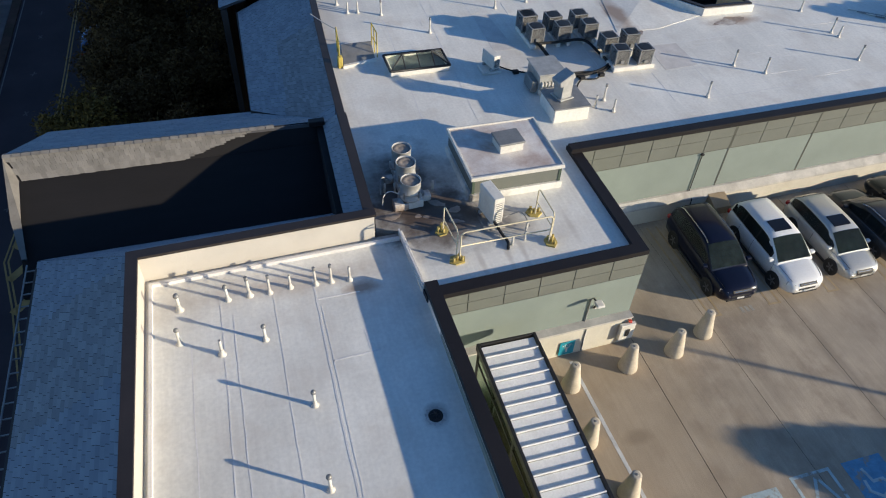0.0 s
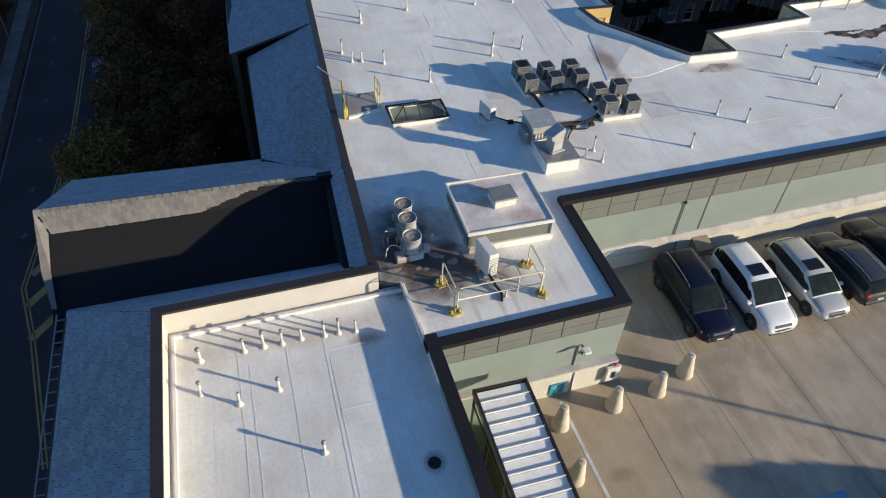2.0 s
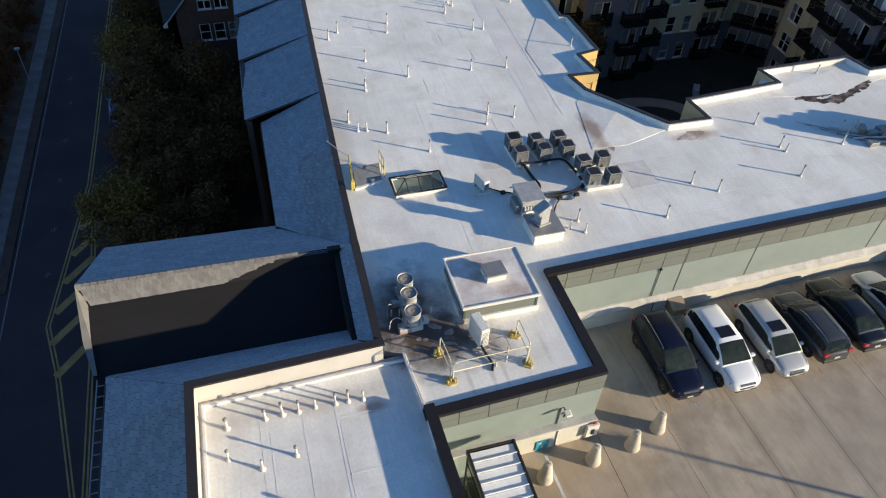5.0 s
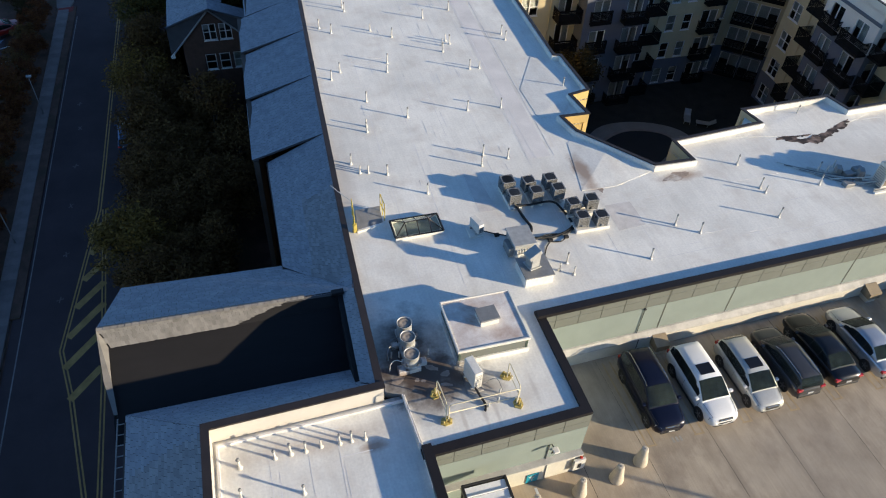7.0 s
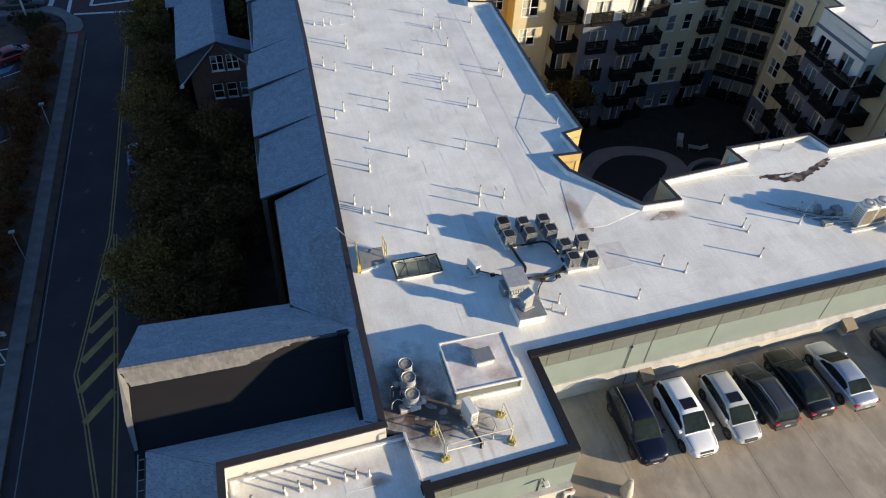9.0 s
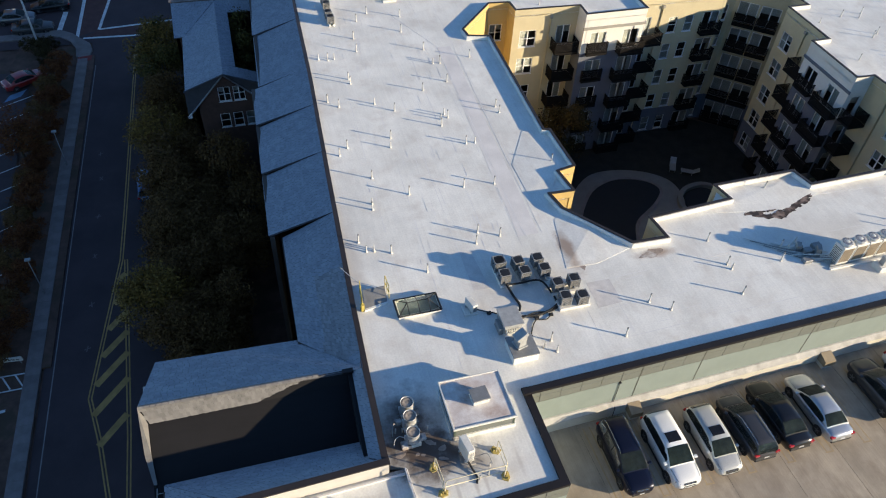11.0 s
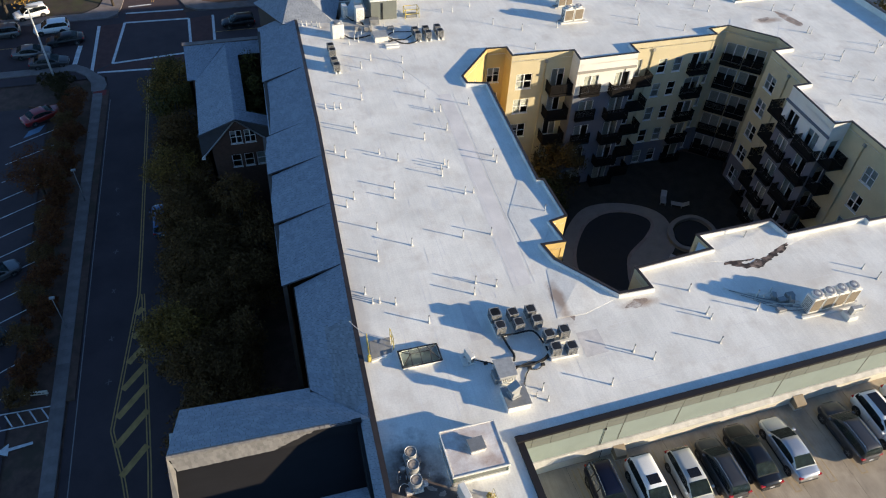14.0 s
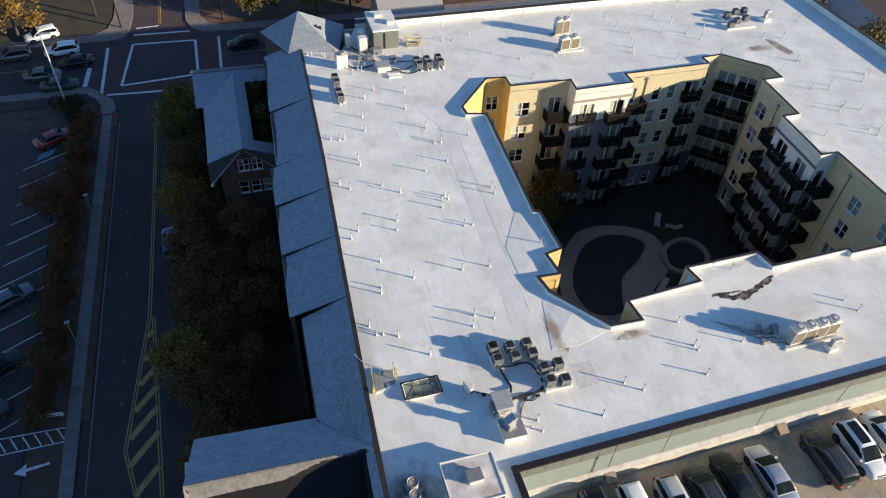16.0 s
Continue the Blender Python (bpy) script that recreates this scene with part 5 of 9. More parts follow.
# ---- roof penthouse ----
pent = thing("roof_penthouse", pose(0, 0, 0), "low rooftop penthouse with sage panels and white rim", "penthouse")
bm = bmesh.new()
bbox(bm, 6.55, 9.85, 16.97, 19.85, ROOF, ROOF + 0.28, 0.02)
part("curb", bm, M_MEMBRANE, pent)
bm = bmesh.new()
bbox(bm, 6.64, 9.76, 17.05, 19.78, ROOF + 0.28, ROOF + 0.86, 0.015)
part("side_panel", bm, M_GREEN, pent)
bm = bmesh.new()
bbox(bm, 6.58, 9.82, 16.99, 19.84, ROOF + 0.86, ROOF + 0.93, 0.015)
part("roof_sheet", bm, surface("penthouse_membrane", (0.74, 0.7, 0.66), 0.45, dark=0.8, light=1.08, scale=0.8, stain=(0.42, 0.31, 0.25), stain_scale=0.7, stain_low=0.44, stain_high=0.7), pent)
bm = bmesh.new()
for a in ((6.56, 9.84, 16.97, 17.05), (6.56, 9.84, 19.78, 19.86), (6.56, 6.64, 17.05, 19.78), (9.76, 9.84, 17.05, 19.78)):
    bbox(bm, *a, ROOF + 0.84, ROOF + 0.985, 0.012)
part("rim", bm, M_WHITEMETAL, pent, "white metal rim")
for x in (6.63, 9.68):
    bm = bmesh.new()
    bbox(bm, x, x + 0.1, 17.03, 17.06, ROOF + 0.28, ROOF + 0.84, 0.006)
    part("corner_trim", bm, surface("dark_green_trim", (0.08, 0.11, 0.08), 0.6, bump=0.03), pent)
hatch = thing("roof_hatch", pose(8.32, 18.45, ROOF + 0.93, 0, 0, 3), "white boxed smoke hatch with a grey lid on the penthouse", "roof hatch")
bm = bmesh.new()
bbox(bm, -0.42, 0.42, -0.36, 0.36, 0, 0.32, 0.015)
part("box", bm, M_WHITEMETAL, hatch)
bm = bmesh.new()
bbox(bm, -0.47, 0.47, -0.41, 0.41, 0.32, 0.4, 0.02)
part("lid", bm, M_GREYMETAL, hatch, "grey metal lid")


# ---- exhaust fans ----
M_FANTOP = surface("sooty_fan_top", (0.3, 0.26, 0.22), 0.6, metal=0.2, dark=0.6, light=1.2, scale=5, bump=0.1)


def exhaust_fan(x, y, s):
    ob = thing("exhaust_fan", pose(x, y, ROOF, 0, 0, vr.uniform(-8, 8)), "galvanised upblast exhaust fan on a stained roof curb", "exhaust fan", "kitchen exhaust fans")
    bm = bmesh.new()
    bbox(bm, -0.34, 0.34, -0.34, 0.34, 0, 0.28, 0.02)
    part("curb", bm, M_WHITEMETAL, ob)
    bm = bmesh.new()
    lathe(bm, [(0.36, 0.28), (0.37, 0.33), (0.345, 0.37), (0.3, 0.42), (0.3, 0.5)], 24)
    part("base", bm, M_GALV, ob)
    bm = bmesh.new()
    lathe(bm, [(0.28, 0.48), (0.335, 0.5), (0.345, 0.54), (0.335, 0.57), (0.325, 0.58), (0.33, 0.99 * s), (0.34, 1.0 * s), (0.335, 1.015 * s), (0.315, 1.01 * s), (0.31, 0.96 * s)], 28)
    part("windband", bm, M_GALV, ob)
    bm = bmesh.new()
    lathe(bm, [(0.312, 0.955 * s), (0.25, 0.968 * s), (0.16, 0.975 * s), (0.15, 0.965 * s), (0.06, 0.97 * s), (0.01, 0.972 * s)], 24)
    part("top_pan", bm, M_FANTOP, ob, "soiled grey-brown top pan")
    for k in range(4):
        bm = bmesh.new()
        bbox(bm, 0.32, 0.35, -0.03, 0.03, 0.36, 0.62, 0.006, Matrix.Rotation(k * math.pi / 2 + 0.6, 4, "Z"))
        part("bracket", bm, M_GREYMETAL, ob)
    bm = bmesh.new()
    bbox(bm, 0.3, 0.45, -0.1, 0.1, 0.18, 0.38, 0.015)
    part("junction_box", bm, M_GREYMETAL, ob)
    return ob


exhaust_fan(4.76, 19.07, 1.0)
exhaust_fan(4.72, 18.3, 1.0)
exhaust_fan(4.67, 17.42, 0.95)
for x, y, w in ((4.3, 17.25, 0.25), (5.15, 17.5, 0.2), (4.2, 18.6, 0.16), (5.2, 18.9, 0.15)):
    bm = bmesh.new()
    bbox(bm, x - w, x + w, y - w * 0.8, y + w * 0.8, ROOF, ROOF + 0.18 + w * 0.4, 0.03)
    tagged(link_mesh("grease_box", bm, M_DIRTY), "soiled metal grease collector box on the roof", "grease box")
cable([(4.35, 17.5, 16.32), (4.05, 17.62, 16.42), (3.8, 17.5, 16.38), (3.72, 17.35, 16.12)], 0.02, "pale conduit looping from an exhaust fan", M_WHITEMETAL)
cable([(4.45, 18.9, 16.3), (4.1, 18.75, 16.35), (3.9, 18.5, 16.1)], 0.02, "grey conduit looping from an exhaust fan", M_GREYMETAL)
cable([(4.2, 18.3, 16.3), (3.95, 18.35, 16.45), (3.8, 18.1, 16.4), (3.78, 17.9, 16.1)], 0.03, "grey flexible conduit beside the exhaust fans", M_GREYMETAL)

# ---- guard rail round the roof opening ----
M_RAILYELLOW = surface("yellow_cast_base", (0.46, 0.36, 0.11), 0.6, dark=0.8, scale=4, bump=0.1)
M_RAILCREAM = surface("cream_painted_rail", (0.62, 0.55, 0.38), 0.5, dark=0.85, scale=4, bump=0.05)


def guard_panel(p, q, h=1.05):
    p, q = Vector(p), Vector(q)
    d = (q - p).normalized()
    ob = thing("guard_rail", Matrix.Translation((0, 0, 0)), "cream-painted freestanding roof guard rail panel", "guard rail", "roof guard rails")
    z = ROOF + 0.08
    a, b = p + d * 0.08, q - d * 0.08
    bm = bmesh.new()
    pts = [(a.x, a.y, z), (a.x, a.y, z + h - 0.14)]
    for k in range(1, 5):
        t = k / 5 * math.pi / 2
        pts.append((a.x + d.x * 0.14 * (1 - math.cos(t)), a.y + d.y * 0.14 * (1 - math.cos(t)), z + h - 0.14 + 0.14 * math.sin(t)))
    c = b - d * 0.14
    pts.append((a.x + d.x * 0.14, a.y + d.y * 0.14, z + h))
    pts.append((c.x, c.y, z + h))
    for k in range(1, 5):
        t = k / 5 * math.pi / 2
        pts.append((c.x + d.x * 0.14 * math.sin(t), c.y + d.y * 0.14 * math.sin(t), z + h - 0.14 + 0.14 * math.cos(t)))
    pts += [(b.x, b.y, z + h - 0.14), (b.x, b.y, z)]
    tube(bm, pts, 0.024, 8)
    part("hoop", bm, M_RAILCREAM, ob)
    bm = bmesh.new()
    tube(bm, [(a.x, a.y, z + 0.5), (b.x, b.y, z + 0.5)], 0.02, 8)
    part("mid_rail", bm, M_RAILCREAM, ob)
    return ob


def rail_base(x, y, a):
    ob = thing("rail_base", pose(x, y, ROOF, 0, 0, a), "yellow cast rail base plate with sockets", "rail base", "roof guard rail bases")
    bm = bmesh.new()
    prism(bm, [(-0.26, -0.08), (-0.08, -0.2), (0.2, -0.16), (0.27, 0.05), (0.1, 0.2), (-0.16, 0.17)], 0, 0.06)
    part("plate", bm, M_RAILYELLOW, ob)
    for px, py in ((-0.13, -0.08), (0.0, -0.02), (0.1, 0.08), (0.14, -0.08)):
        bm = bmesh.new()
        lathe(bm, [(0.045, 0.07), (0.045, 0.2), (0.03, 0.21)], 10, (px, py))
        part("socket", bm, M_RAILYELLOW, ob)


RB = [(5.38, 14.49), (8.47, 14.55), (8.45, 15.95), (5.3, 15.85)]
guard_panel(RB[0], RB[1])
guard_panel(RB[1], RB[2])
guard_panel(RB[0], RB[3])
for (x, y), a in zip(RB, (0, 80, 150, 230)):
    rail_base(x, y, a)

# ---- skylight ----
skyl = thing("skylight", pose(7.03, 25.72, ROOF, 0, 0, 0.5), "hipped glass skylight with dark bars on a white curb", "skylight")
bm = bmesh.new()
for a in ((-1.25, 1.25, -0.66, -0.54), (-1.25, 1.25, 0.54, 0.66), (-1.25, -1.13, -0.54, 0.54), (1.13, 1.25, -0.54, 0.54)):
    bbox(bm, *a, 0, 0.24, 0.02)
part("curb", bm, M_MEMBRANE, skyl)
bm = bmesh.new()
bbox(bm, -1.13, 1.13, -0.54, 0.54, 0.0, 0.03, 0.01)
part("shaft_floor", bm, surface("shaft_white", (0.2, 0.23, 0.22), 0.8, bump=0), skyl)
HA = [Vector(q) for q in ((-1.25, -0.66, 0.26), (1.25, -0.66, 0.26), (1.25, 0.66, 0.26), (-1.25, 0.66, 0.26))]
R0, R1 = Vector((-0.62, 0, 0.62)), Vector((0.62, 0, 0.62))


def bar(bm, a, b, w=0.035):
    tube(bm, [a, b], w, 4)


for a, b in ((HA[0], HA[1]), (HA[1], HA[2]), (HA[2], HA[3]), (HA[3], HA[0])):
    bm = bmesh.new()
    bar(bm, a, b, 0.06)
    part("sill_bar", bm, M_BLACKMETAL, skyl)
for a, b in ((HA[0], R0), (HA[3], R0), (HA[1], R1), (HA[2], R1), (R0, R1)):
    bm = bmesh.new()
    bar(bm, a, b)
    part("rafter_bar", bm, M_BLACKMETAL, skyl)
for s in (-1, 1):
    for u in (0.0, 0.5, 1.0):
        bm = bmesh.new()
        top = R0.lerp(R1, u)
        bar(bm, top, Vector((top.x, s * 0.66, 0.26)), 0.025)
        part("glazing_bar", bm, M_BLACKMETAL, skyl)
M_SKYGLASS = glass("skylight_glass", (0.8, 0.9, 0.85), 0.05)
for poly in ([HA[0], HA[1], R1, R0], [HA[2], HA[3], R0, R1], [HA[1], HA[2], R1], [HA[3], HA[0], R0]):
    bm = bmesh.new()
    quad(bm, [q + Vector((0, 0, 0.0)) for q in poly])
    pane = part("pane", bm, M_SKYGLASS, skyl)
    pane.visible_shadow = False

# ---- roof access with yellow rails ----
acc = thing("roof_access_ramp", pose(0, 0, 0), "grey metal roof access ramp between yellow safety rails", "access ramp")
bm = bmesh.new()
prism(bm, [(4.1, 26.25), (5.45, 26.5), (5.5, 27.55), (4.2, 27.5)], ROOF, lambda x, y: ROOF + (0.1 if y < 27 else 0.34))
part("ramp", bm, M_GREYMETAL, acc)
bm = bmesh.new()
prism(bm, [(4.05, 26.1), (5.5, 26.38), (5.45, 26.5), (4.1, 26.25)], ROOF, ROOF + 0.12)
part("kerb", bm, M_MEMBRANE, acc)
M_YELLOWRAIL = surface("yellow_safety_paint", (0.52, 0.41, 0.09), 0.5, dark=0.85, scale=4, bump=0.05)
for x0, y0, x1, y1 in ((3.95, 26.3, 4.05, 27.55), (5.6, 26.75, 5.55, 27.6)):
    for z in (0.55, 1.1):
        bm = bmesh.new()
        tube(bm, [(x0, y0, ROOF + z), (x1, y1, ROOF + z)], 0.025, 8)
        part("rail", bm, M_YELLOWRAIL, acc, "yellow painted rail")
    for k in (0, 0.5, 1):
        x, y = x0 + (x1 - x0) * k, y0 + (y1 - y0) * k
        bm = bmesh.new()
        tube(bm, [(x, y, ROOF), (x, y, ROOF + 1.1)], 0.025, 8)
        part("post", bm, M_YELLOWRAIL, acc, "yellow painted post")
cable([(4.02, 27.4, 17.1), (3.6, 28.0, 17.15), (3.2, 28.7, 17.2)], 0.02, "thin pale pole leaning over the roof edge", M_WHITEMETAL)
for x0, y0, x1, y1 in ((3.85, 26.15, 4.05, 26.4),):
    bm = bmesh.new()
    bbox(bm, x0, x1, y0, y1, ROOF, ROOF + 0.5, 0.03)
    tagged(link_mesh("hoist_bracket", bm, M_YELLOWRAIL), "yellow ladder bracket at the roof edge", "bracket")

# ---- air handler and gooseneck on their curbs ----
goose = thing("gooseneck_exhaust", pose(0, 0, 0), "galvanised gooseneck exhaust ducts on a white curb box", "roof exhaust")
bm = bmesh.new()
bbox(bm, 11.02, 12.45, 20.55, 21.95, ROOF, ROOF + 0.58, 0.03)
part("curb", bm, M_MEMBRANE, goose)
bm = bmesh.new()
bbox(bm, 10.98, 12.49, 20.51, 21.99, ROOF + 0.58, ROOF + 0.64, 0.015)
part("cover", bm, M_GREYMETAL, goose)
for x, y, hh, a in ((11.6, 21.35, 0.85, 15),):
    m = pose(x, y, ROOF + 0.64, 0, 0, a)
    bm = bmesh.new()
    bbox(bm, -0.22, 0.26, -0.25, 0.25, 0, hh, 0.015, m)
    part("duct", bm, M_GALV, goose)
    bm = bmesh.new()
    bbox(bm, -0.42, 0.3, -0.27, 0.27, -0.14, 0.12, 0.03, m @ Matrix.Translation((0.0, 0, hh)) @ Matrix.Rotation(-0.42, 4, "Y"))
    part("hood", bm, M_GALV, goose)
    bm = bmesh.new()
    bbox(bm, -0.3, 0.34, -0.33, 0.33, 0.0, 0.06, 0.01, m)
    part("flange", bm, M_GALV, goose)
ahu = thing("air_handler", pose(0, 0, 0), "galvanised rooftop air handler with side grilles", "air handler")
bm = bmesh.new()
bbox(bm, 11.2, 12.2, 22.55, 23.75, ROOF, ROOF + 0.25, 0.02)
part("curb", bm, M_MEMBRANE, ahu)
bm = bmesh.new()
bbox(bm, 11.15, 12.2, 22.5, 23.75, ROOF + 0.25, ROOF + 0.9, 0.02)
part("cabinet", bm, M_GALV, ahu)
bm = bmesh.new()
bbox(bm, 11.08, 12.27, 22.42, 23.82, ROOF + 0.9, ROOF + 0.96, 0.015)
part("roof_panel", bm, M_GALV, ahu)
bm = bmesh.new()
for k in range(6):
    bbox(bm, 11.25 + k * 0.14, 11.33 + k * 0.14, 22.4, 22.5, ROOF + 0.35, ROOF + 0.62, 0.01)
part("coil_stub", bm, M_WHITEMETAL, ahu)
bm = bmesh.new()
bbox(bm, 10.9, 11.15, 22.6, 23.4, ROOF + 0.1, ROOF + 0.6, 0.02)
part("side_box", bm, M_GREYMETAL, ahu)


# ---- tall four-fan units ----
M_FANGREY = surface("grey_plastic_guard", (0.3, 0.3, 0.31), 0.6, dark=0.8, light=1.1, scale=6, grain=40, bump=0.05)


def vrf(m, n, label, w=1.0, d=0.78, h=1.55):
    ob = thing("heat_pump_bank", m, label, "air conditioner")
    bm = bmesh.new()
    for y in (-d * 0.4, d * 0.4):
        box(bm, -n * w / 2 - 0.3, n * w / 2 + 0.3, y - 0.05, y + 0.05, 0.02, 0.14)
    part("rail_frame", bm, M_GALV, ob)
    for k in range(n):
        x = (k - (n - 1) / 2) * w
        bm = bmesh.new()
        bbox(bm, x - w * 0.47, x + w * 0.47, -d / 2, d / 2, 0.14, h, 0.03)
        cab = part("cabinet", bm, M_WHITEMETAL, ob)
        bm = bmesh.new()
        bbox(bm, x - w * 0.4, x + w * 0.4, -d / 2 - 0.012, -d / 2 + 0.004, 0.3, h - 0.15, 0.004)
        part("coil_face", bm, surface("bronze_coil", (0.2, 0.16, 0.11), 0.6, scale=4, grain=60, bump=0.3) if "bronze_coil" not in bpy.data.materials else bpy.data.materials["bronze_coil"], cab)
        bm = bmesh.new()
        lathe(bm, [(0.38, h), (0.4, h + 0.02), (0.38, h + 0.16), (0.35, h + 0.18), (0.34, h + 0.02)], 22, (x, 0))
        part("fan_shroud", bm, M_WHITEMETAL, cab)
        bm = bmesh.new()
        lathe(bm, [(0.348, h + 0.02), (0.348, h + 0.178), (0.13, h + 0.186), (0.125, h + 0.16)], 22, (x, 0))
        for q in range(9):
            box(bm, 0.12, 0.34, -0.01, 0.01, h + 0.17, h + 0.19, Matrix.Translation((x, 0, 0)) @ Matrix.Rotation(q * math.tau / 9, 4, "Z"))
        part("fan_guard", bm, M_FANGREY, cab, "grey slotted fan guard")
        bm = bmesh.new()
        lathe(bm, [(0.13, h + 0.1), (0.135, h + 0.19), (0.11, h + 0.2), (0.0, h + 0.205)], 16, (x, 0))
        part("fan_hub", bm, M_WHITEMETAL, cab)
    bm = bmesh.new()
    for k in range(9):
        z = 0.25 + k * 0.13
        box(bm, -n * w / 2 + 0.01, -n * w / 2 + 0.03, -d * 0.4, d * 0.4, z, z + 0.03)
    part("end_grille", bm, M_BLACKMETAL, ob)
    return ob


vrf(pose(35.35, 23.25, ROOF, 0, 0, 2), 4, "bank of four white top-discharge heat pumps on steel rails")
curb(32.9, 37.7, 22.55, 22.75, ROOF, ROOF + 0.1, "galvanised equipment rail on the roof", "equipment_rail")
g2 = thing("gooseneck_exhaust", pose(0, 0, 0), "galvanised gooseneck exhaust on a white curb box", "roof exhaust")
bm = bmesh.new()
bbox(bm, 35.8, 36.55, 21.6, 22.35, ROOF, ROOF + 0.4, 0.02)
part("curb", bm, M_MEMBRANE, g2)
bm = bmesh.new()
bbox(bm, 36.0, 36.35, 21.8, 22.15, ROOF + 0.4, ROOF + 1.0, 0.02)
bbox(bm, 36.3, 36.85, 21.82, 22.13, ROOF + 0.65, ROOF + 0.98, 0.02)
part("duct", bm, M_GALV, g2)
for x, y, z in ((32.4, 24.3, 0.35), (33.3, 24.6, 0.3), (31.9, 23.6, 0.25)):
    bm = bmesh.new()
    bbox(bm, x - 0.3, x + 0.3, y - 0.2, y + 0.2, ROOF, ROOF + z, 0.02)
    tagged(link_mesh("electrical_box", bm, M_GREYMETAL), "grey electrical box on the roof", "electrical box")
cable([(33.4, 23.7, 16.4), (32.6, 24.4, 16.2), (31.6, 25.0, 16.06), (30.6, 25.6, 16.06)], 0.05, "pale insulated pipe run on the roof", M_WHITEMETAL)
cable([(33.4, 23.5, 16.4), (32.2, 24.0, 16.2), (31.2, 24.3, 16.06)], 0.04, "pale insulated pipe run on the roof", M_WHITEMETAL)
for k in range(6):
    cable([(33.3, 23.0 + 0.12 * k, 16.5 - 0.05 * k), (32.7, 23.3 + 0.2 * k, 16.12 + 0.05 * (k % 2)), (31.8 - 0.15 * k, 23.9 + 0.25 * k, 16.05), (30.6 - 0.3 * k, 24.9 + 0.3 * k, 16.05)], 0.03, "pale insulated pipe run on the roof", M_WHITEMETAL if k % 2 else M_GREYMETAL)
put_vents("pipe", [(32.2, 25.3), (31.4, 24.9), (37.6, 22.3)], ROOF)
for x, y, h in ((32.9, 24.0, 0.7), (32.0, 24.7, 0.5)):
    split_unit(pose(x, y, ROOF, 0, 0, 60), 0.5, 0.3, h, "small grey branch controller cabinet on the roof", 1, M_GREYMETAL)
vrf(pose(34.5, 65.75, ROOF, 0, 0, 4), 2, "pair of white top-discharge heat pumps on a curb", 1.2)
vrf(pose(35.0, 69.2, ROOF, 0, 0, 4), 2, "pair of white top-discharge heat pumps on a curb", 0.9, h=1.9)
curb(33.0, 36.2, 65.1, 65.35, ROOF, ROOF + 0.12)

# ---- far corner equipment ----
put_vents("pipe", [(5.82, 70.3), (6.28, 70.2), (6.8, 69.95), (7.28, 69.75), (7.57, 69.5), (10.6, 66.2), (10.9, 67.1), (14.1, 68.3)], ROOF)
put_vents("cap", [(11.4, 66.5), (12.5, 67.6), (9.9, 65.4)], ROOF)
cable([(9.6, 66.9, 16.3), (10.3, 66.5, 16.06), (11.2, 66.4, 16.06), (12.3, 66.3, 16.3)], 0.07)
cable([(11.9, 69.3, 16.3), (12.2, 68.6, 16.06), (12.6, 67.6, 16.06), (13.0, 66.6, 16.3)], 0.08)
cable([(13.9, 64.9, 16.1), (14.6, 65.3, 16.06), (15.6, 65.2, 16.06), (16.4, 65.4, 16.3)], 0.06)
cable([(10.6, 70.6, 16.4), (11.2, 70.2, 16.06), (12.0, 70.4, 16.06), (13.0, 70.6, 16.06)], 0.06)
cable([(14.0, 66.3, 16.06), (14.8, 66.9, 16.06), (15.8, 66.8, 16.06), (16.6, 66.3, 16.25)], 0.05)
for x, y, w, h in ((12.9, 70.9, 0.45, 0.7), (12.3, 67.9, 0.4, 0.5), (13.3, 69.2, 0.5, 0.6), (11.3, 68.2, 0.3, 0.4), (14.7, 67.6, 0.35, 0.35)):
    bm = bmesh.new()
    bbox(bm, x - w, x + w, y - w * 0.7, y + w * 0.7, ROOF, ROOF + h, 0.03)
    tagged(link_mesh("electrical_box", bm, M_GREYMETAL), "grey metal equipment box on the roof", "electrical box")
rt = thing("round_exhaust", pose(12.1, 71.6, ROOF), "white round upblast exhaust on a curb", "exhaust fan")
bm = bmesh.new()
bbox(bm, -0.45, 0.45, -0.45, 0.45, 0, 0.5, 0.03)
part("curb", bm, M_MEMBRANE, rt)
bm = bmesh.new()
lathe(bm, [(0.3, 0.5), (0.42, 0.62), (0.46, 1.3), (0.5, 1.45), (0.46, 1.6), (0.2, 1.66)], 20)
part("drum", bm, M_WHITEMETAL, rt)
tank = thing("makeup_air_unit", pose(9.05, 67.2, ROOF, 0, 0, 3), "white boxed make-up air unit with round top fan", "air handler")
bm = bmesh.new()
bbox(bm, -0.62, 0.62, -0.5, 0.5, 0.0, 1.5, 0.05)
part("cabinet", bm, M_WHITEMETAL, tank)
bm = bmesh.new()
lathe(bm, [(0.38, 1.5), (0.4, 1.56), (0.38, 1.68), (0.3, 1.7)], 18)
part("fan_shroud", bm, M_GREYMETAL, tank)
for x, y, w, d, h in ((10.5, 71.2, 0.5, 1.0, 1.4), (11.85, 69.9, 0.9, 0.8, 1.7)):
    split_unit(pose(x, y, ROOF, 0, 0, 95), d, w, h, "tall white outdoor unit on the roof", 2)
cool = thing("condensing_cabinet", pose(13.2, 65.6, ROOF, 0, 0, 2), "galvanised low condensing cabinet with sloped lid", "air handler")
bm = bmesh.new()
bbox(bm, -0.7, 0.7, -0.45, 0.9, 0, 0.55, 0.03)
part("cabinet", bm, M_WHITEMETAL, cool)
bm = bmesh.new()
bbox(bm, -0.75, 0.75, -0.5, 0.95, 0.55, 0.62, 0.02)
part("lid", bm, M_GALV, cool)
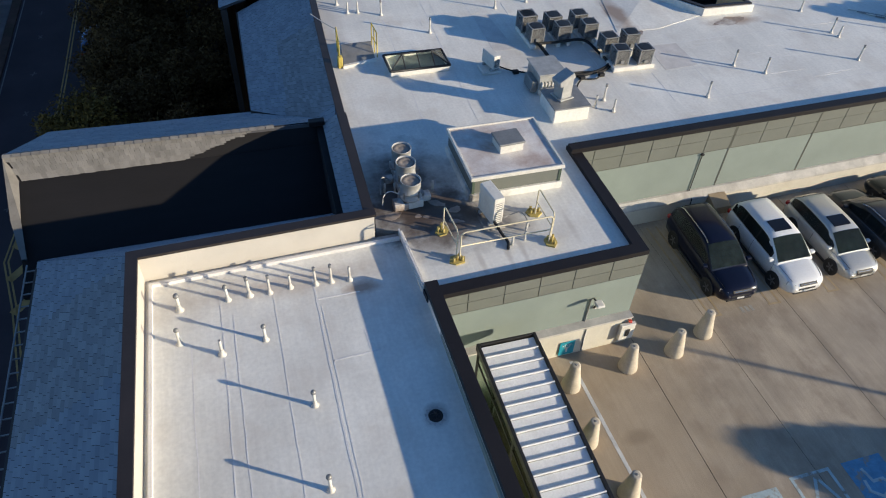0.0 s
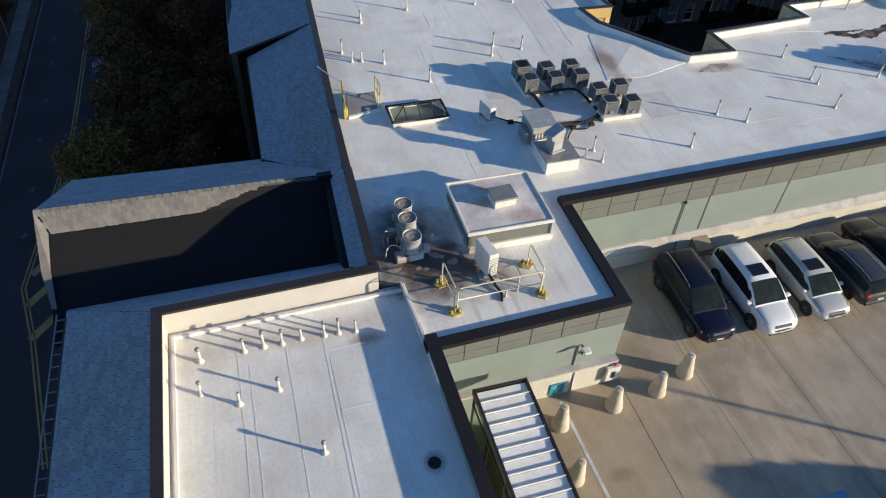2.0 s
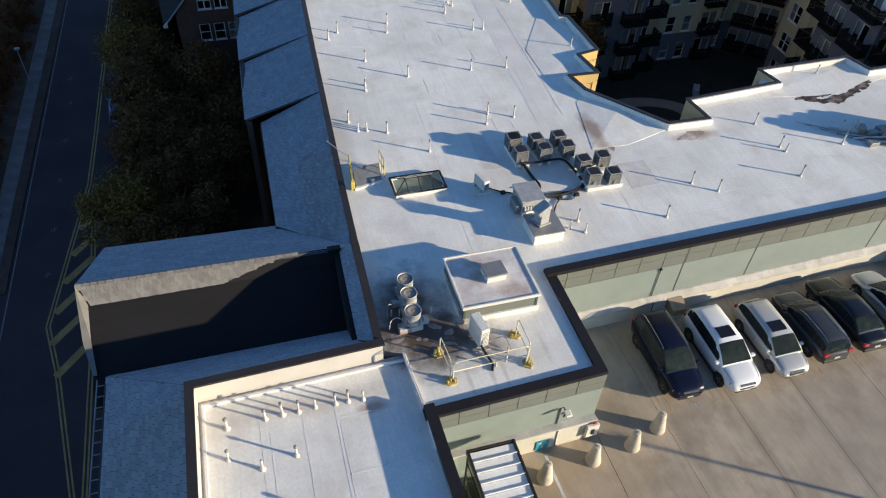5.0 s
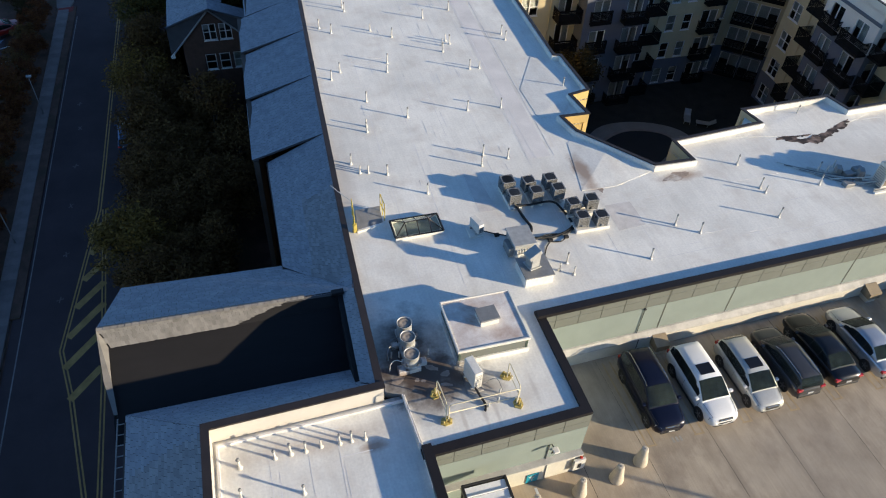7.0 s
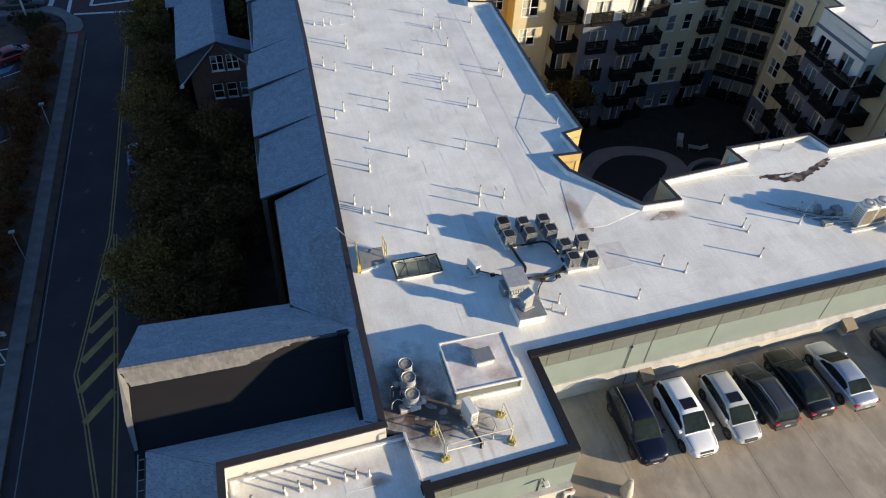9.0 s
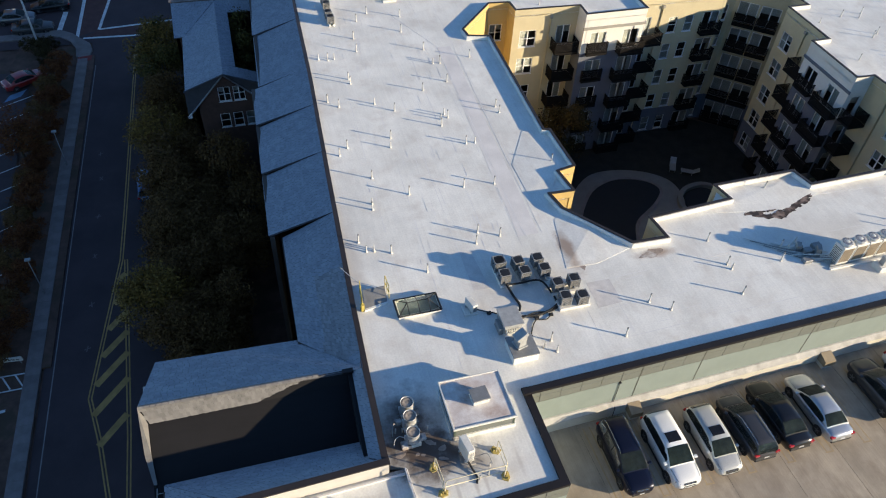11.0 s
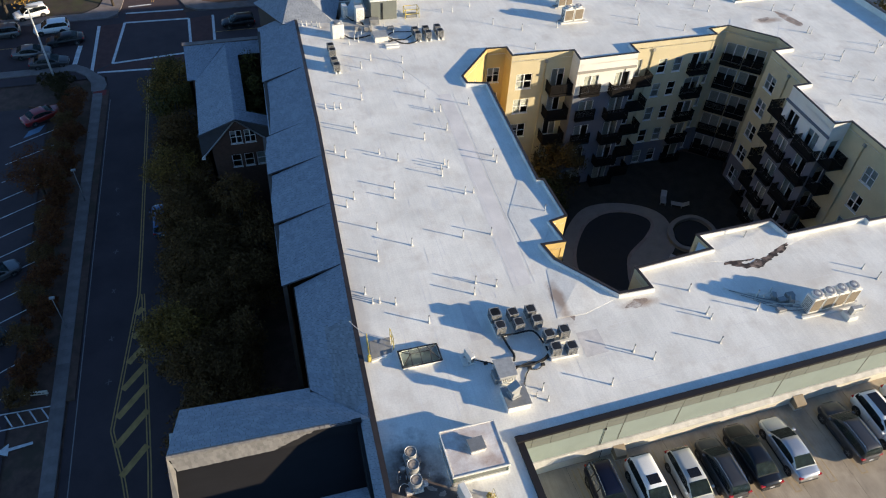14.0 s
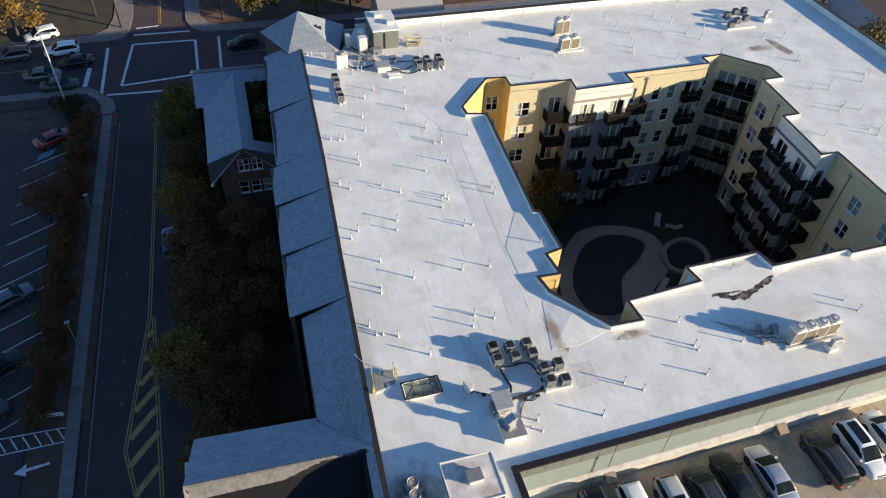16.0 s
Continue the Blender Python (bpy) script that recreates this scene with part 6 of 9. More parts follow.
curb(13.4, 14.7, 63.75, 64.05, ROOF, ROOF + 0.2)
curb(13.4, 14.7, 64.25, 64.5, ROOF, ROOF + 0.2)
stair = thing("stair_penthouse", pose(0, 0, 0), "sage-clad stair penthouse with a white roof", "penthouse")
bm = bmesh.new()
bbox(bm, 13.1, 15.9, 69.9, 74.4, ROOF, ROOF + 2.1, 0.02)
part("wall", bm, M_GREEN, stair)
bm = bmesh.new()
bbox(bm, 13.0, 16.0, 69.8, 74.5, ROOF + 2.1, ROOF + 2.26, 0.02)
part("roof", bm, M_MEMBRANE, stair)
for x, y in ((14.2, 73.2), (15.2, 71.4)):
    bm = bmesh.new()
    bbox(bm, x - 0.4, x + 0.4, y - 0.4, y + 0.4, ROOF + 2.26, ROOF + 2.6, 0.03)
    part("skylight_box", bm, M_WHITEMETAL, stair)
bm = bmesh.new()
bbox(bm, 14.25, 14.4, 69.82, 69.9, ROOF + 0.1, ROOF + 1.9, 0.01)
part("downpipe", bm, M_BLACKMETAL, stair)
cage = thing("hatch_guard", pose(0, 0, 0), "yellow railing round a roof hatch", "guard rail")
for z in (0.5, 1.0):
    for a, b in (((16.8, 69.6), (18.3, 69.6)), ((18.3, 69.6), (18.3, 70.6)), ((16.8, 70.6), (18.3, 70.6)), ((16.8, 69.6), (16.8, 70.6))):
        bm = bmesh.new()
        tube(bm, [(*a, ROOF + z), (*b, ROOF + z)], 0.035, 6)
        part("rail", bm, M_YELLOWRAIL, cage)
for x, y in ((16.8, 69.6), (18.3, 69.6), (18.3, 70.6), (16.8, 70.6)):
    bm = bmesh.new()
    tube(bm, [(x, y, ROOF), (x, y, ROOF + 1.0)], 0.035, 6)
    part("post", bm, M_YELLOWRAIL, cage)
bm = bmesh.new()
bbox(bm, 16.95, 18.15, 69.75, 70.45, ROOF, ROOF + 0.3, 0.02)
part("hatch_lid", bm, M_GREYMETAL, cage)
g3 = thing("gooseneck_exhaust", pose(61.4, 67.6, ROOF, 0, 0, 20), "galvanised gooseneck exhaust on a white curb box", "roof exhaust")
bm = bmesh.new()
bbox(bm, -0.6, 0.6, -0.5, 0.5, 0, 0.35, 0.02)
part("curb", bm, M_MEMBRANE, g3)
bm = bmesh.new()
bbox(bm, -0.2, 0.2, -0.2, 0.2, 0.35, 1.2, 0.02)
bbox(bm, -0.2, 0.6, -0.2, 0.2, 0.9, 1.25, 0.02)
part("duct", bm, M_GALV, g3)

# ---- parking deck details ----
M_FADED = surface("faded_yellow_line", (0.42, 0.32, 0.19), 0.8, dark=0.75, light=1.1, scale=3, bump=0.1)
bm = bmesh.new()
for x in (15.0, 17.5, 20.1, 22.75, 25.25, 27.75, 30.3, 32.6, 35.1, 37.75, 40.4):
    for o in (-0.2, 0.2):
        band(bm, [(x + o, 18.1), (x + o + 0.05, 13.3)], -0.04, 0.04, DECK - 0.01, DECK + 0.004)
    band(bm, [(x - 0.24, 13.28), (x + 0.3, 13.26)], -0.04, 0.04, DECK - 0.01, DECK + 0.0045)
setting("deck_bay_lines", bm, M_FADED, "faded yellow parking bay lines on the deck", "marking")
bm = bmesh.new()
band(bm, [(9.09, 12.7), (9.15, 10), (9.23, 7.69), (9.3, 2)], -0.06, 0.06, DECK - 0.01, DECK + 0.004)
setting("deck_white_line", bm, M_WHITELINE, "white painted walkway line on the deck", "marking")
M_BLUEPAINT = surface("faded_blue_paint", (0.13, 0.3, 0.46), 0.75, dark=0.75, light=1.15, scale=3, stain=(0.28, 0.27, 0.24), stain_scale=2.5, stain_low=0.55, stain_high=0.62, bump=0.1)
M_PALEBLUE = surface("pale_blue_paint", (0.45, 0.55, 0.56), 0.75, dark=0.75, light=1.1, scale=3, stain=(0.28, 0.25, 0.2), stain_scale=2.5, stain_low=0.52, stain_high=0.62, bump=0.1)
for cx, cy, mat in ((14.45, 6.35, M_PALEBLUE), (16.3, 6.35, M_BLUEPAINT), (12.5, 6.2, M_PALEBLUE)):
    bm = bmesh.new()
    if cx == 14.45:
        band(bm, [(cx - 0.65, cy - 0.7), (cx - 0.65, cy + 0.7), (cx + 0.65, cy + 0.7), (cx + 0.65, cy - 0.7)], -0.05, 0.05, DECK - 0.01, DECK + 0.004, closed=True)
        band(bm, [(cx - 0.5, cy - 0.5), (cx + 0.1, cy + 0.6)], -0.05, 0.05, DECK - 0.01, DECK + 0.0042)
        band(bm, [(cx + 0.1, cy + 0.6), (cx + 0.5, cy - 0.5)], -0.05, 0.05, DECK - 0.01, DECK + 0.0044)
    else:
        prism(bm, [(cx - 0.7, cy - 0.75), (cx + 0.7, cy - 0.75), (cx + 0.7, cy + 0.75), (cx - 0.7, cy + 0.75)], DECK - 0.01, DECK + 0.004)
    setting("deck_symbol", bm, mat, "worn blue painted accessible parking symbol", "marking")
    if mat is M_BLUEPAINT:
        bm = bmesh.new()
        band(bm, [(cx - 0.2, cy + 0.45), (cx - 0.1, cy), (cx + 0.25, cy), (cx + 0.4, cy - 0.35)], -0.05, 0.05, DECK + 0.001, DECK + 0.008)
        band(bm, [(cx - 0.35, cy + 0.1), (cx - 0.4, cy - 0.25), (cx - 0.1, cy - 0.5), (cx + 0.2, cy - 0.35)], -0.05, 0.05, DECK + 0.001, DECK + 0.008)
        setting("deck_symbol_figure", bm, M_PALEBLUE, "pale lines of the parking symbol", "marking")
bm = bmesh.new()
for k in range(3):
    box(bm, 16.1 + 0.2 * k, 16.22 + 0.2 * k, 13.15, 13.42, DECK - 0.01, DECK + 0.004)
setting("deck_bay_mark", bm, surface("ghost_paint", (0.36, 0.34, 0.29), 0.8, dark=0.8, scale=4, bump=0.1), "faded stencilled bay mark", "marking")

# ---- bollards ----
M_BOLLARD = surface("cream_bollard", (0.56, 0.49, 0.38), 0.75, dark=0.8, light=1.08, scale=3, grain=25, bump=0.15, stain=(0.4, 0.32, 0.22), stain_scale=3, stain_low=0.6, stain_high=0.75)


def make_bollard():
    ob = thing("bollard", Matrix.Identity(4), "cream painted tapered concrete bollard on the deck", "bollard", "bollards beside the building")
    bm = bmesh.new()
    lathe(bm, [(0.3, 0), (0.325, 0.02), (0.325, 0.07), (0.235, 0.62), (0.222, 0.64), (0.222, 0.66), (0.15, 1.14), (0.135, 1.16), (0.09, 1.165)], 20)
    part("cone", bm, M_BOLLARD, ob)
    bm = bmesh.new()
    lathe(bm, [(0.045, 1.15), (0.045, 1.175), (0.03, 1.18)], 10)
    part("lifting_eye", bm, M_GREYMETAL, ob)
    return ob


bol = make_bollard()
for i, (x, y) in enumerate([(8.67, 11.65), (10.86, 11.89), (12.71, 12.07), (14.13, 12.55), (8.37, 9.65), (8.81, 7.76), (8.9, 5.6)]):
    m = pose(x, y + 0.12, DECK, vr.uniform(-1.5, 1.5), vr.uniform(-1.5, 1.5), vr.uniform(0, 360))
    if i == 0:
        bol.matrix_basis = m
    else:
        copy_thing(bol, m)

# ---- louvred canopy over the stair ----
can = thing("canopy", pose(0, 0, 0), "louvred metal canopy with white slats in a dark frame", "canopy")
CX0, CX1, CY0, CY1, CZ = 5.55, 7.36, -6.0, 12.55, 14.25
for x in (CX0, CX1):
    bm = bmesh.new()
    bbox(bm, x - 0.05, x + 0.05, CY0, CY1, CZ - 0.22, CZ + 0.06, 0.012)
    part("side_beam", bm, M_BLACKMETAL, can)
bm = bmesh.new()
bbox(bm, CX0 + 0.05, CX1 - 0.05, CY1 - 0.08, CY1, CZ - 0.22, CZ + 0.05, 0.012)
part("end_beam", bm, M_BLACKMETAL, can)
M_SLAT = surface("white_slat", (0.8, 0.8, 0.79), 0.4, dark=0.88, light=1.05, scale=1.5, bump=0.03)
k = 0
y = CY1 - 0.36
while y > CY0:
    m = Matrix.Translation((0, y, CZ - 0.02)) @ Matrix.Rotation(radians(3), 4, "X")
    bm = bmesh.new()
    bbox(bm, CX0 + 0.06, CX1 - 0.06, -0.2, 0.215, -0.012, 0.012, 0.005, m)
    bbox(bm, CX0 + 0.06, CX1 - 0.06, -0.2, -0.165, 0.012, 0.09, 0.006, m)
    part("slat", bm, M_SLAT, can)
    y -= 0.435
for y in (12.4, 9.3, 6.2, 3.1, 0.0):
    bm = bmesh.new()
    bbox(bm, CX0 - 0.04, CX0 + 0.04, y - 0.04, y + 0.04, 8.4, CZ - 0.22, 0.01)
    part("post", bm, M_BLACKMETAL, can)
M_STOREGLASS = glass("storefront_glass", (0.55, 0.6, 0.45), 0.03)
for z in (10.2, 12.2, 13.6):
    bm = bmesh.new()
    bbox(bm, CX0 - 0.03, CX0 + 0.03, CY0, 12.36, z - 0.03, z + 0.03, 0.008)
    part("transom", bm, M_BLACKMETAL, can)
for k in range(12):
    bm = bmesh.new()
    y0 = 12.36 - 1.55 * k
    box(bm, CX0 - 0.006, CX0 + 0.006, y0 - 1.5, y0 - 0.05, 8.45, CZ - 0.25)
    g = part("glass_panel", bm, M_STOREGLASS, can)
    g.visible_shadow = False
bm = bmesh.new()
box(bm, 7.38, 7.5, -12, 12.6, 8.4, DECK + 0.02)
setting("wall_stair_east", bm, M_BASE, "concrete stair side wall", "wall")
bm = bmesh.new()
box(bm, 4.6, 7.5, 12.9, 13.15, 8.4, 13.3)
setting("wall_stair_north", bm, M_GREENLOW, "sage stucco wall behind the canopy", "wall")

# ---- sign and wall fittings ----
sign = thing("level_sign", pose(8.98, 12.995, 12.42, 90, 0, 1.5), "teal level sign with white lettering on the base wall", "sign")
bm = bmesh.new()
bbox(bm, -0.28, 0.28, -0.33, 0.33, 0, 0.02, 0.006)
part("board", bm, surface("teal_sign", (0.02, 0.27, 0.36), 0.5, dark=0.92, scale=3, bump=0.02), sign)
fc = bpy.data.curves.new("sign_text", "FONT")
fc.body, fc.size, fc.align_x, fc.extrude = "LEVEL", 0.15, "CENTER", 0.003
txt = new("lettering", fc)
txt.data.materials.append(M_WHITELINE)
txt.parent = sign
txt.matrix_basis = pose(0, 0.12, 0.024)
bm = bmesh.new()
box(bm, -0.03, 0.03, -0.2, 0.02, 0.02, 0.026)
box(bm, -0.09, 0.09, 0.02, 0.07, 0.02, 0.026)
part("symbol", bm, M_WHITELINE, sign)
lamp = thing("wall_lamp", pose(9.72, 13.28, 14.4), "white wall-mounted area light on a dark bracket", "lamp")
bm = bmesh.new()
tube(bm, [(0, 0, 0), (0, -0.25, 0.05), (-0.2, -0.4, 0.05)], 0.03, 8)
part("bracket", bm, M_BLACKMETAL, lamp)
bm = bmesh.new()
bbox(bm, -0.14, 0.14, -0.5, -0.2, 0.06, 0.16, 0.03)
part("head", bm, M_WHITEMETAL, lamp)
bm = bmesh.new()
bbox(bm, 0.05, 0.2, -0.05, 0.01, -0.5, -0.35, 0.01)
part("junction_box", bm, M_WHITEMETAL, lamp)
bm = bmesh.new()
tube(bm, [(-0.12, -0.02, 0), (-0.12, -0.02, -1.1), (-0.15, -0.26, -1.15), (-0.15, -0.28, -2.3)], 0.025, 8)
part("conduit", bm, M_GREYMETAL, lamp)
box_ = thing("fire_cabinet", pose(11.1, 13.0, 12.35, 0, 0, 1.5), "white fire hose cabinet with a dark handle on the base wall", "cabinet")
bm = bmesh.new()
bbox(bm, -0.28, 0.28, -0.12, 0.03, 0, 0.75, 0.02)
part("box", bm, M_WHITEMETAL, box_)
bm = bmesh.new()
bbox(bm, -0.08, 0.08, -0.15, -0.12, 0.2, 0.55, 0.015)
part("handle", bm, M_BLACKMETAL, box_)
bm = bmesh.new()
bbox(bm, 0.02, 0.14, -0.06, 0.05, 0.76, 0.86, 0.02)
part("red_beacon", bm, surface("red_plastic", (0.5, 0.05, 0.03), 0.4, bump=0), box_, "small red beacon")


def downpipe(x, z0, z1):
    y = 18.62 + (x - 11.3) * 0.0279
    ob = thing("downpipe", pose(x, y, 0), "dark downpipe with outlet on the panelled wall", "downpipe")
    bm = bmesh.new()
    tube(bm, [(0, -0.06, z1), (0, -0.06, 12.98), (0, -0.38, 12.9), (0, -0.4, z0)], 0.02, 8)
    part("pipe", bm, M_BLACKMETAL, ob)
    bm = bmesh.new()
    bbox(bm, -0.06, 0.06, -0.12, 0.0, z1, z1 + 0.08, 0.01)
    part("hopper", bm, M_BLACKMETAL, ob)


downpipe(16.75, 12.05, 14.9)
bm = bmesh.new()
for x in (17.95, 21.95, 29.4, 36.2, 43.0, 49.8):
    y = 18.62 + (x - 11.3) * 0.0279
    box(bm, x - 0.03, x + 0.03, y - 0.035, y + 0.01, 12.95, 16.0)
setting("wall_expansion_joints", bm, M_JOINT, "dark vertical expansion joints of the wall", "joint")
bm = bmesh.new()
d_ = Vector((0.99961, 0.02788, 0))
o_ = Vector((0.02788, -0.99961, 0))
for k in range(20):
    a, b = Vector((11.35, 18.625, 0)) + d_ * 3.0 * k, Vector((11.35, 18.625, 0)) + d_ * (3.0 * k + 2.994)
    sec = ((0.0, 13.12), (0.1, 13.11), (0.34, 12.9), (0.35, 12.82), (0.0, 12.82))
    ra, rb = ([bm.verts.new(e + o_ * u + Vector((0, 0, z))) for u, z in sec] for e in (a, b))
    for i in range(5):
        bm.faces.new((ra[i], ra[(i + 1) % 5], rb[(i + 1) % 5], rb[i]))
    bm.faces.new(ra)
    bm.faces.new(rb[::-1])
bmesh.ops.recalc_face_normals(bm, faces=bm.faces[:])
band(bm, [(4.6, 13.19), (11.28, 13.37)], 0.0, 0.33, 13.24, 13.32)
setting("wall_ledge", bm, surface("ledge_concrete", (0.5, 0.48, 0.44), 0.85, dark=0.7, light=1.1, scale=1.3, grain=18, bump=0.15, stain=(0.33, 0.31, 0.28), stain_scale=0.8, stain_low=0.55, stain_high=0.7), "pale ledge on top of the base wall", "ledge")
for x, y in ((17.95, 18.25), (31.3, 18.6)):
    bx = thing("wall_vent_box", pose(x, y, DECK), "tan sheet-metal ventilation box against the wall", "vent box")
    bm = bmesh.new()
    prism(bm, [(-0.38, -0.4), (0.38, -0.4), (0.38, 0.25), (-0.38, 0.25)], 0.35, lambda a, b: 0.72 if b < 0 else 0.95)
    part("hood", bm, surface("tan_metal", (0.3, 0.24, 0.16), 0.5, dark=0.8, scale=2, bump=0.05) if "tan_metal" not in bpy.data.materials else bpy.data.materials["tan_metal"], bx)
    bm = bmesh.new()
    box(bm, -0.3, 0.3, -0.3, 0.25, 0.0, 0.35)
    part("base", bm, M_BASE, bx)

# ---- pole lamp and tree on the deck, past the bays ----
pole = thing("pole_lamp", pose(33.0, 0.3, DECK), "dark steel pole lamp on the parking deck", "lamp")
bm = bmesh.new()
lathe(bm, [(0.09, 0), (0.07, 5.7)], 10)
part("pole", bm, M_BLACKMETAL, pole)
bm = bmesh.new()
bbox(bm, -0.3, 0.3, -0.15, 0.15, 5.7, 5.85, 0.03)
part("head", bm, M_BLACKMETAL, pole)


# ---- cars ----
def paint(name, col, flake=0.2, coat=1.0):
    mat = surface(name, col, 0.28, metal=flake, dark=0.97, light=1.02, scale=1, bump=0.0, spec=0.5 * coat, coat=coat)
    mat.node_tree.nodes["Principled BSDF"].inputs["Coat Roughness"].default_value = 0.04
    return mat


M_CABIN = surface("dark_cabin", (0.02, 0.022, 0.024), 0.8, dark=0.8, light=1.2, scale=1.5, grain=9, bump=0)
# Lighter mottled sheet behind front and rear glass; sunlit interior put into its colour.
M_SUNLIT_DASH = surface("sunlit_seats_and_dash", (0.035, 0.044, 0.046), 0.8, dark=0.35, light=1.6, scale=2.6, grain=9, bump=0)
M_TYRE = surface("tyre_rubber", (0.018, 0.018, 0.018), 0.85, bump=0.1)
M_RIM = surface("alloy_rim", (0.22, 0.22, 0.22), 0.4, metal=0.7, bump=0)
M_LAMPRED = surface("red_lens", (0.45, 0.012, 0.01), 0.2, bump=0, coat=1.0)
M_LAMPCLEAR = surface("clear_lens", (0.3, 0.32, 0.35), 0.1, metal=0.3, bump=0, coat=1.0)
M_CHROME = surface("chrome", (0.6, 0.6, 0.6), 0.15, metal=1.0, bump=0)
M_TRIM = surface("black_plastic_trim", (0.025, 0.025, 0.025), 0.6, bump=0.05)
M_PLATE = surface("plain_plate", (0.6, 0.6, 0.58), 0.5, bump=0)


def loft(bm, rows, smooth=True, mi=0):
    vr_ = [[bm.verts.new(q) for q in r] for r in rows]
    n = len(vr_[0])
    for a, b in zip(vr_, vr_[1:]):
        for i in range(n):
            j = (i + 1) % n
            f = bm.faces.new((a[i], b[i], b[j], a[j]))
            f.smooth = smooth
            f.material_index = mi
    bm.faces.new(vr_[0])
    bm.faces.new(vr_[-1][::-1])
    bmesh.ops.recalc_face_normals(bm, faces=bm.faces[:])


CAR_STYLE = {
    # body stations: length share, bottom, belt, width share; cabin: length share, roof height share, top width share
    "suv": ([(-0.5, 0.48, 0.78, 0.72), (-0.492, 0.36, 0.98, 0.86), (-0.46, 0.27, 1.05, 0.95), (-0.36, 0.24, 1.06, 0.99), (-0.1, 0.23, 1.03, 1.0), (0.15, 0.23, 1.01, 1.0), (0.27, 0.23, 1.0, 0.985), (0.36, 0.24, 0.965, 0.965), (0.42, 0.26, 0.92, 0.93), (0.46, 0.3, 0.86, 0.87), (0.483, 0.35, 0.8, 0.78), (0.496, 0.38, 0.72, 0.66), (0.5, 0.44, 0.62, 0.5)],
            [(-0.485, 0.03, 0.86), (-0.465, 0.55, 0.78), (-0.43, 0.86, 0.76), (-0.37, 0.96, 0.74), (-0.2, 1.0, 0.74), (-0.02, 0.99, 0.75), (0.06, 0.92, 0.76), (0.16, 0.52, 0.79), (0.265, 0.02, 0.86)], 4.6, 1.85, 1.67),
    "hatch": ([(-0.5, 0.45, 0.72, 0.74), (-0.49, 0.34, 0.9, 0.86), (-0.455, 0.25, 0.98, 0.95), (-0.35, 0.22, 0.98, 0.99), (-0.1, 0.2, 0.95, 1.0), (0.15, 0.2, 0.93, 1.0), (0.28, 0.2, 0.91, 0.985), (0.37, 0.22, 0.86, 0.965), (0.425, 0.24, 0.81, 0.93), (0.462, 0.27, 0.75, 0.87), (0.484, 0.31, 0.69, 0.78), (0.496, 0.34, 0.61, 0.66), (0.5, 0.4, 0.53, 0.5)],
              [(-0.485, 0.03, 0.86), (-0.455, 0.58, 0.78), (-0.4, 0.9, 0.75), (-0.33, 0.97, 0.74), (-0.15, 1.0, 0.74), (0.02, 0.98, 0.75), (0.1, 0.86, 0.77), (0.2, 0.45, 0.79), (0.3, 0.02, 0.86)], 4.35, 1.78, 1.5),
    "sedan": ([(-0.5, 0.45, 0.72, 0.72), (-0.49, 0.34, 0.9, 0.84), (-0.45, 0.25, 0.98, 0.94), (-0.33, 0.2, 0.99, 0.99), (-0.1, 0.19, 0.93, 1.0), (0.15, 0.19, 0.9, 1.0), (0.27, 0.19, 0.88, 0.985), (0.37, 0.2, 0.83, 0.965), (0.425, 0.22, 0.78, 0.93), (0.462, 0.25, 0.72, 0.86), (0.484, 0.29, 0.66, 0.77), (0.496, 0.32, 0.58, 0.64), (0.5, 0.38, 0.51, 0.48)],
              [(-0.365, 0.02, 0.84), (-0.28, 0.55, 0.77), (-0.2, 0.93, 0.73), (-0.12, 1.0, 0.72), (0.0, 0.99, 0.73), (0.07, 0.88, 0.75), (0.17, 0.45, 0.78), (0.27, 0.02, 0.86)], 4.75, 1.82, 1.44)}


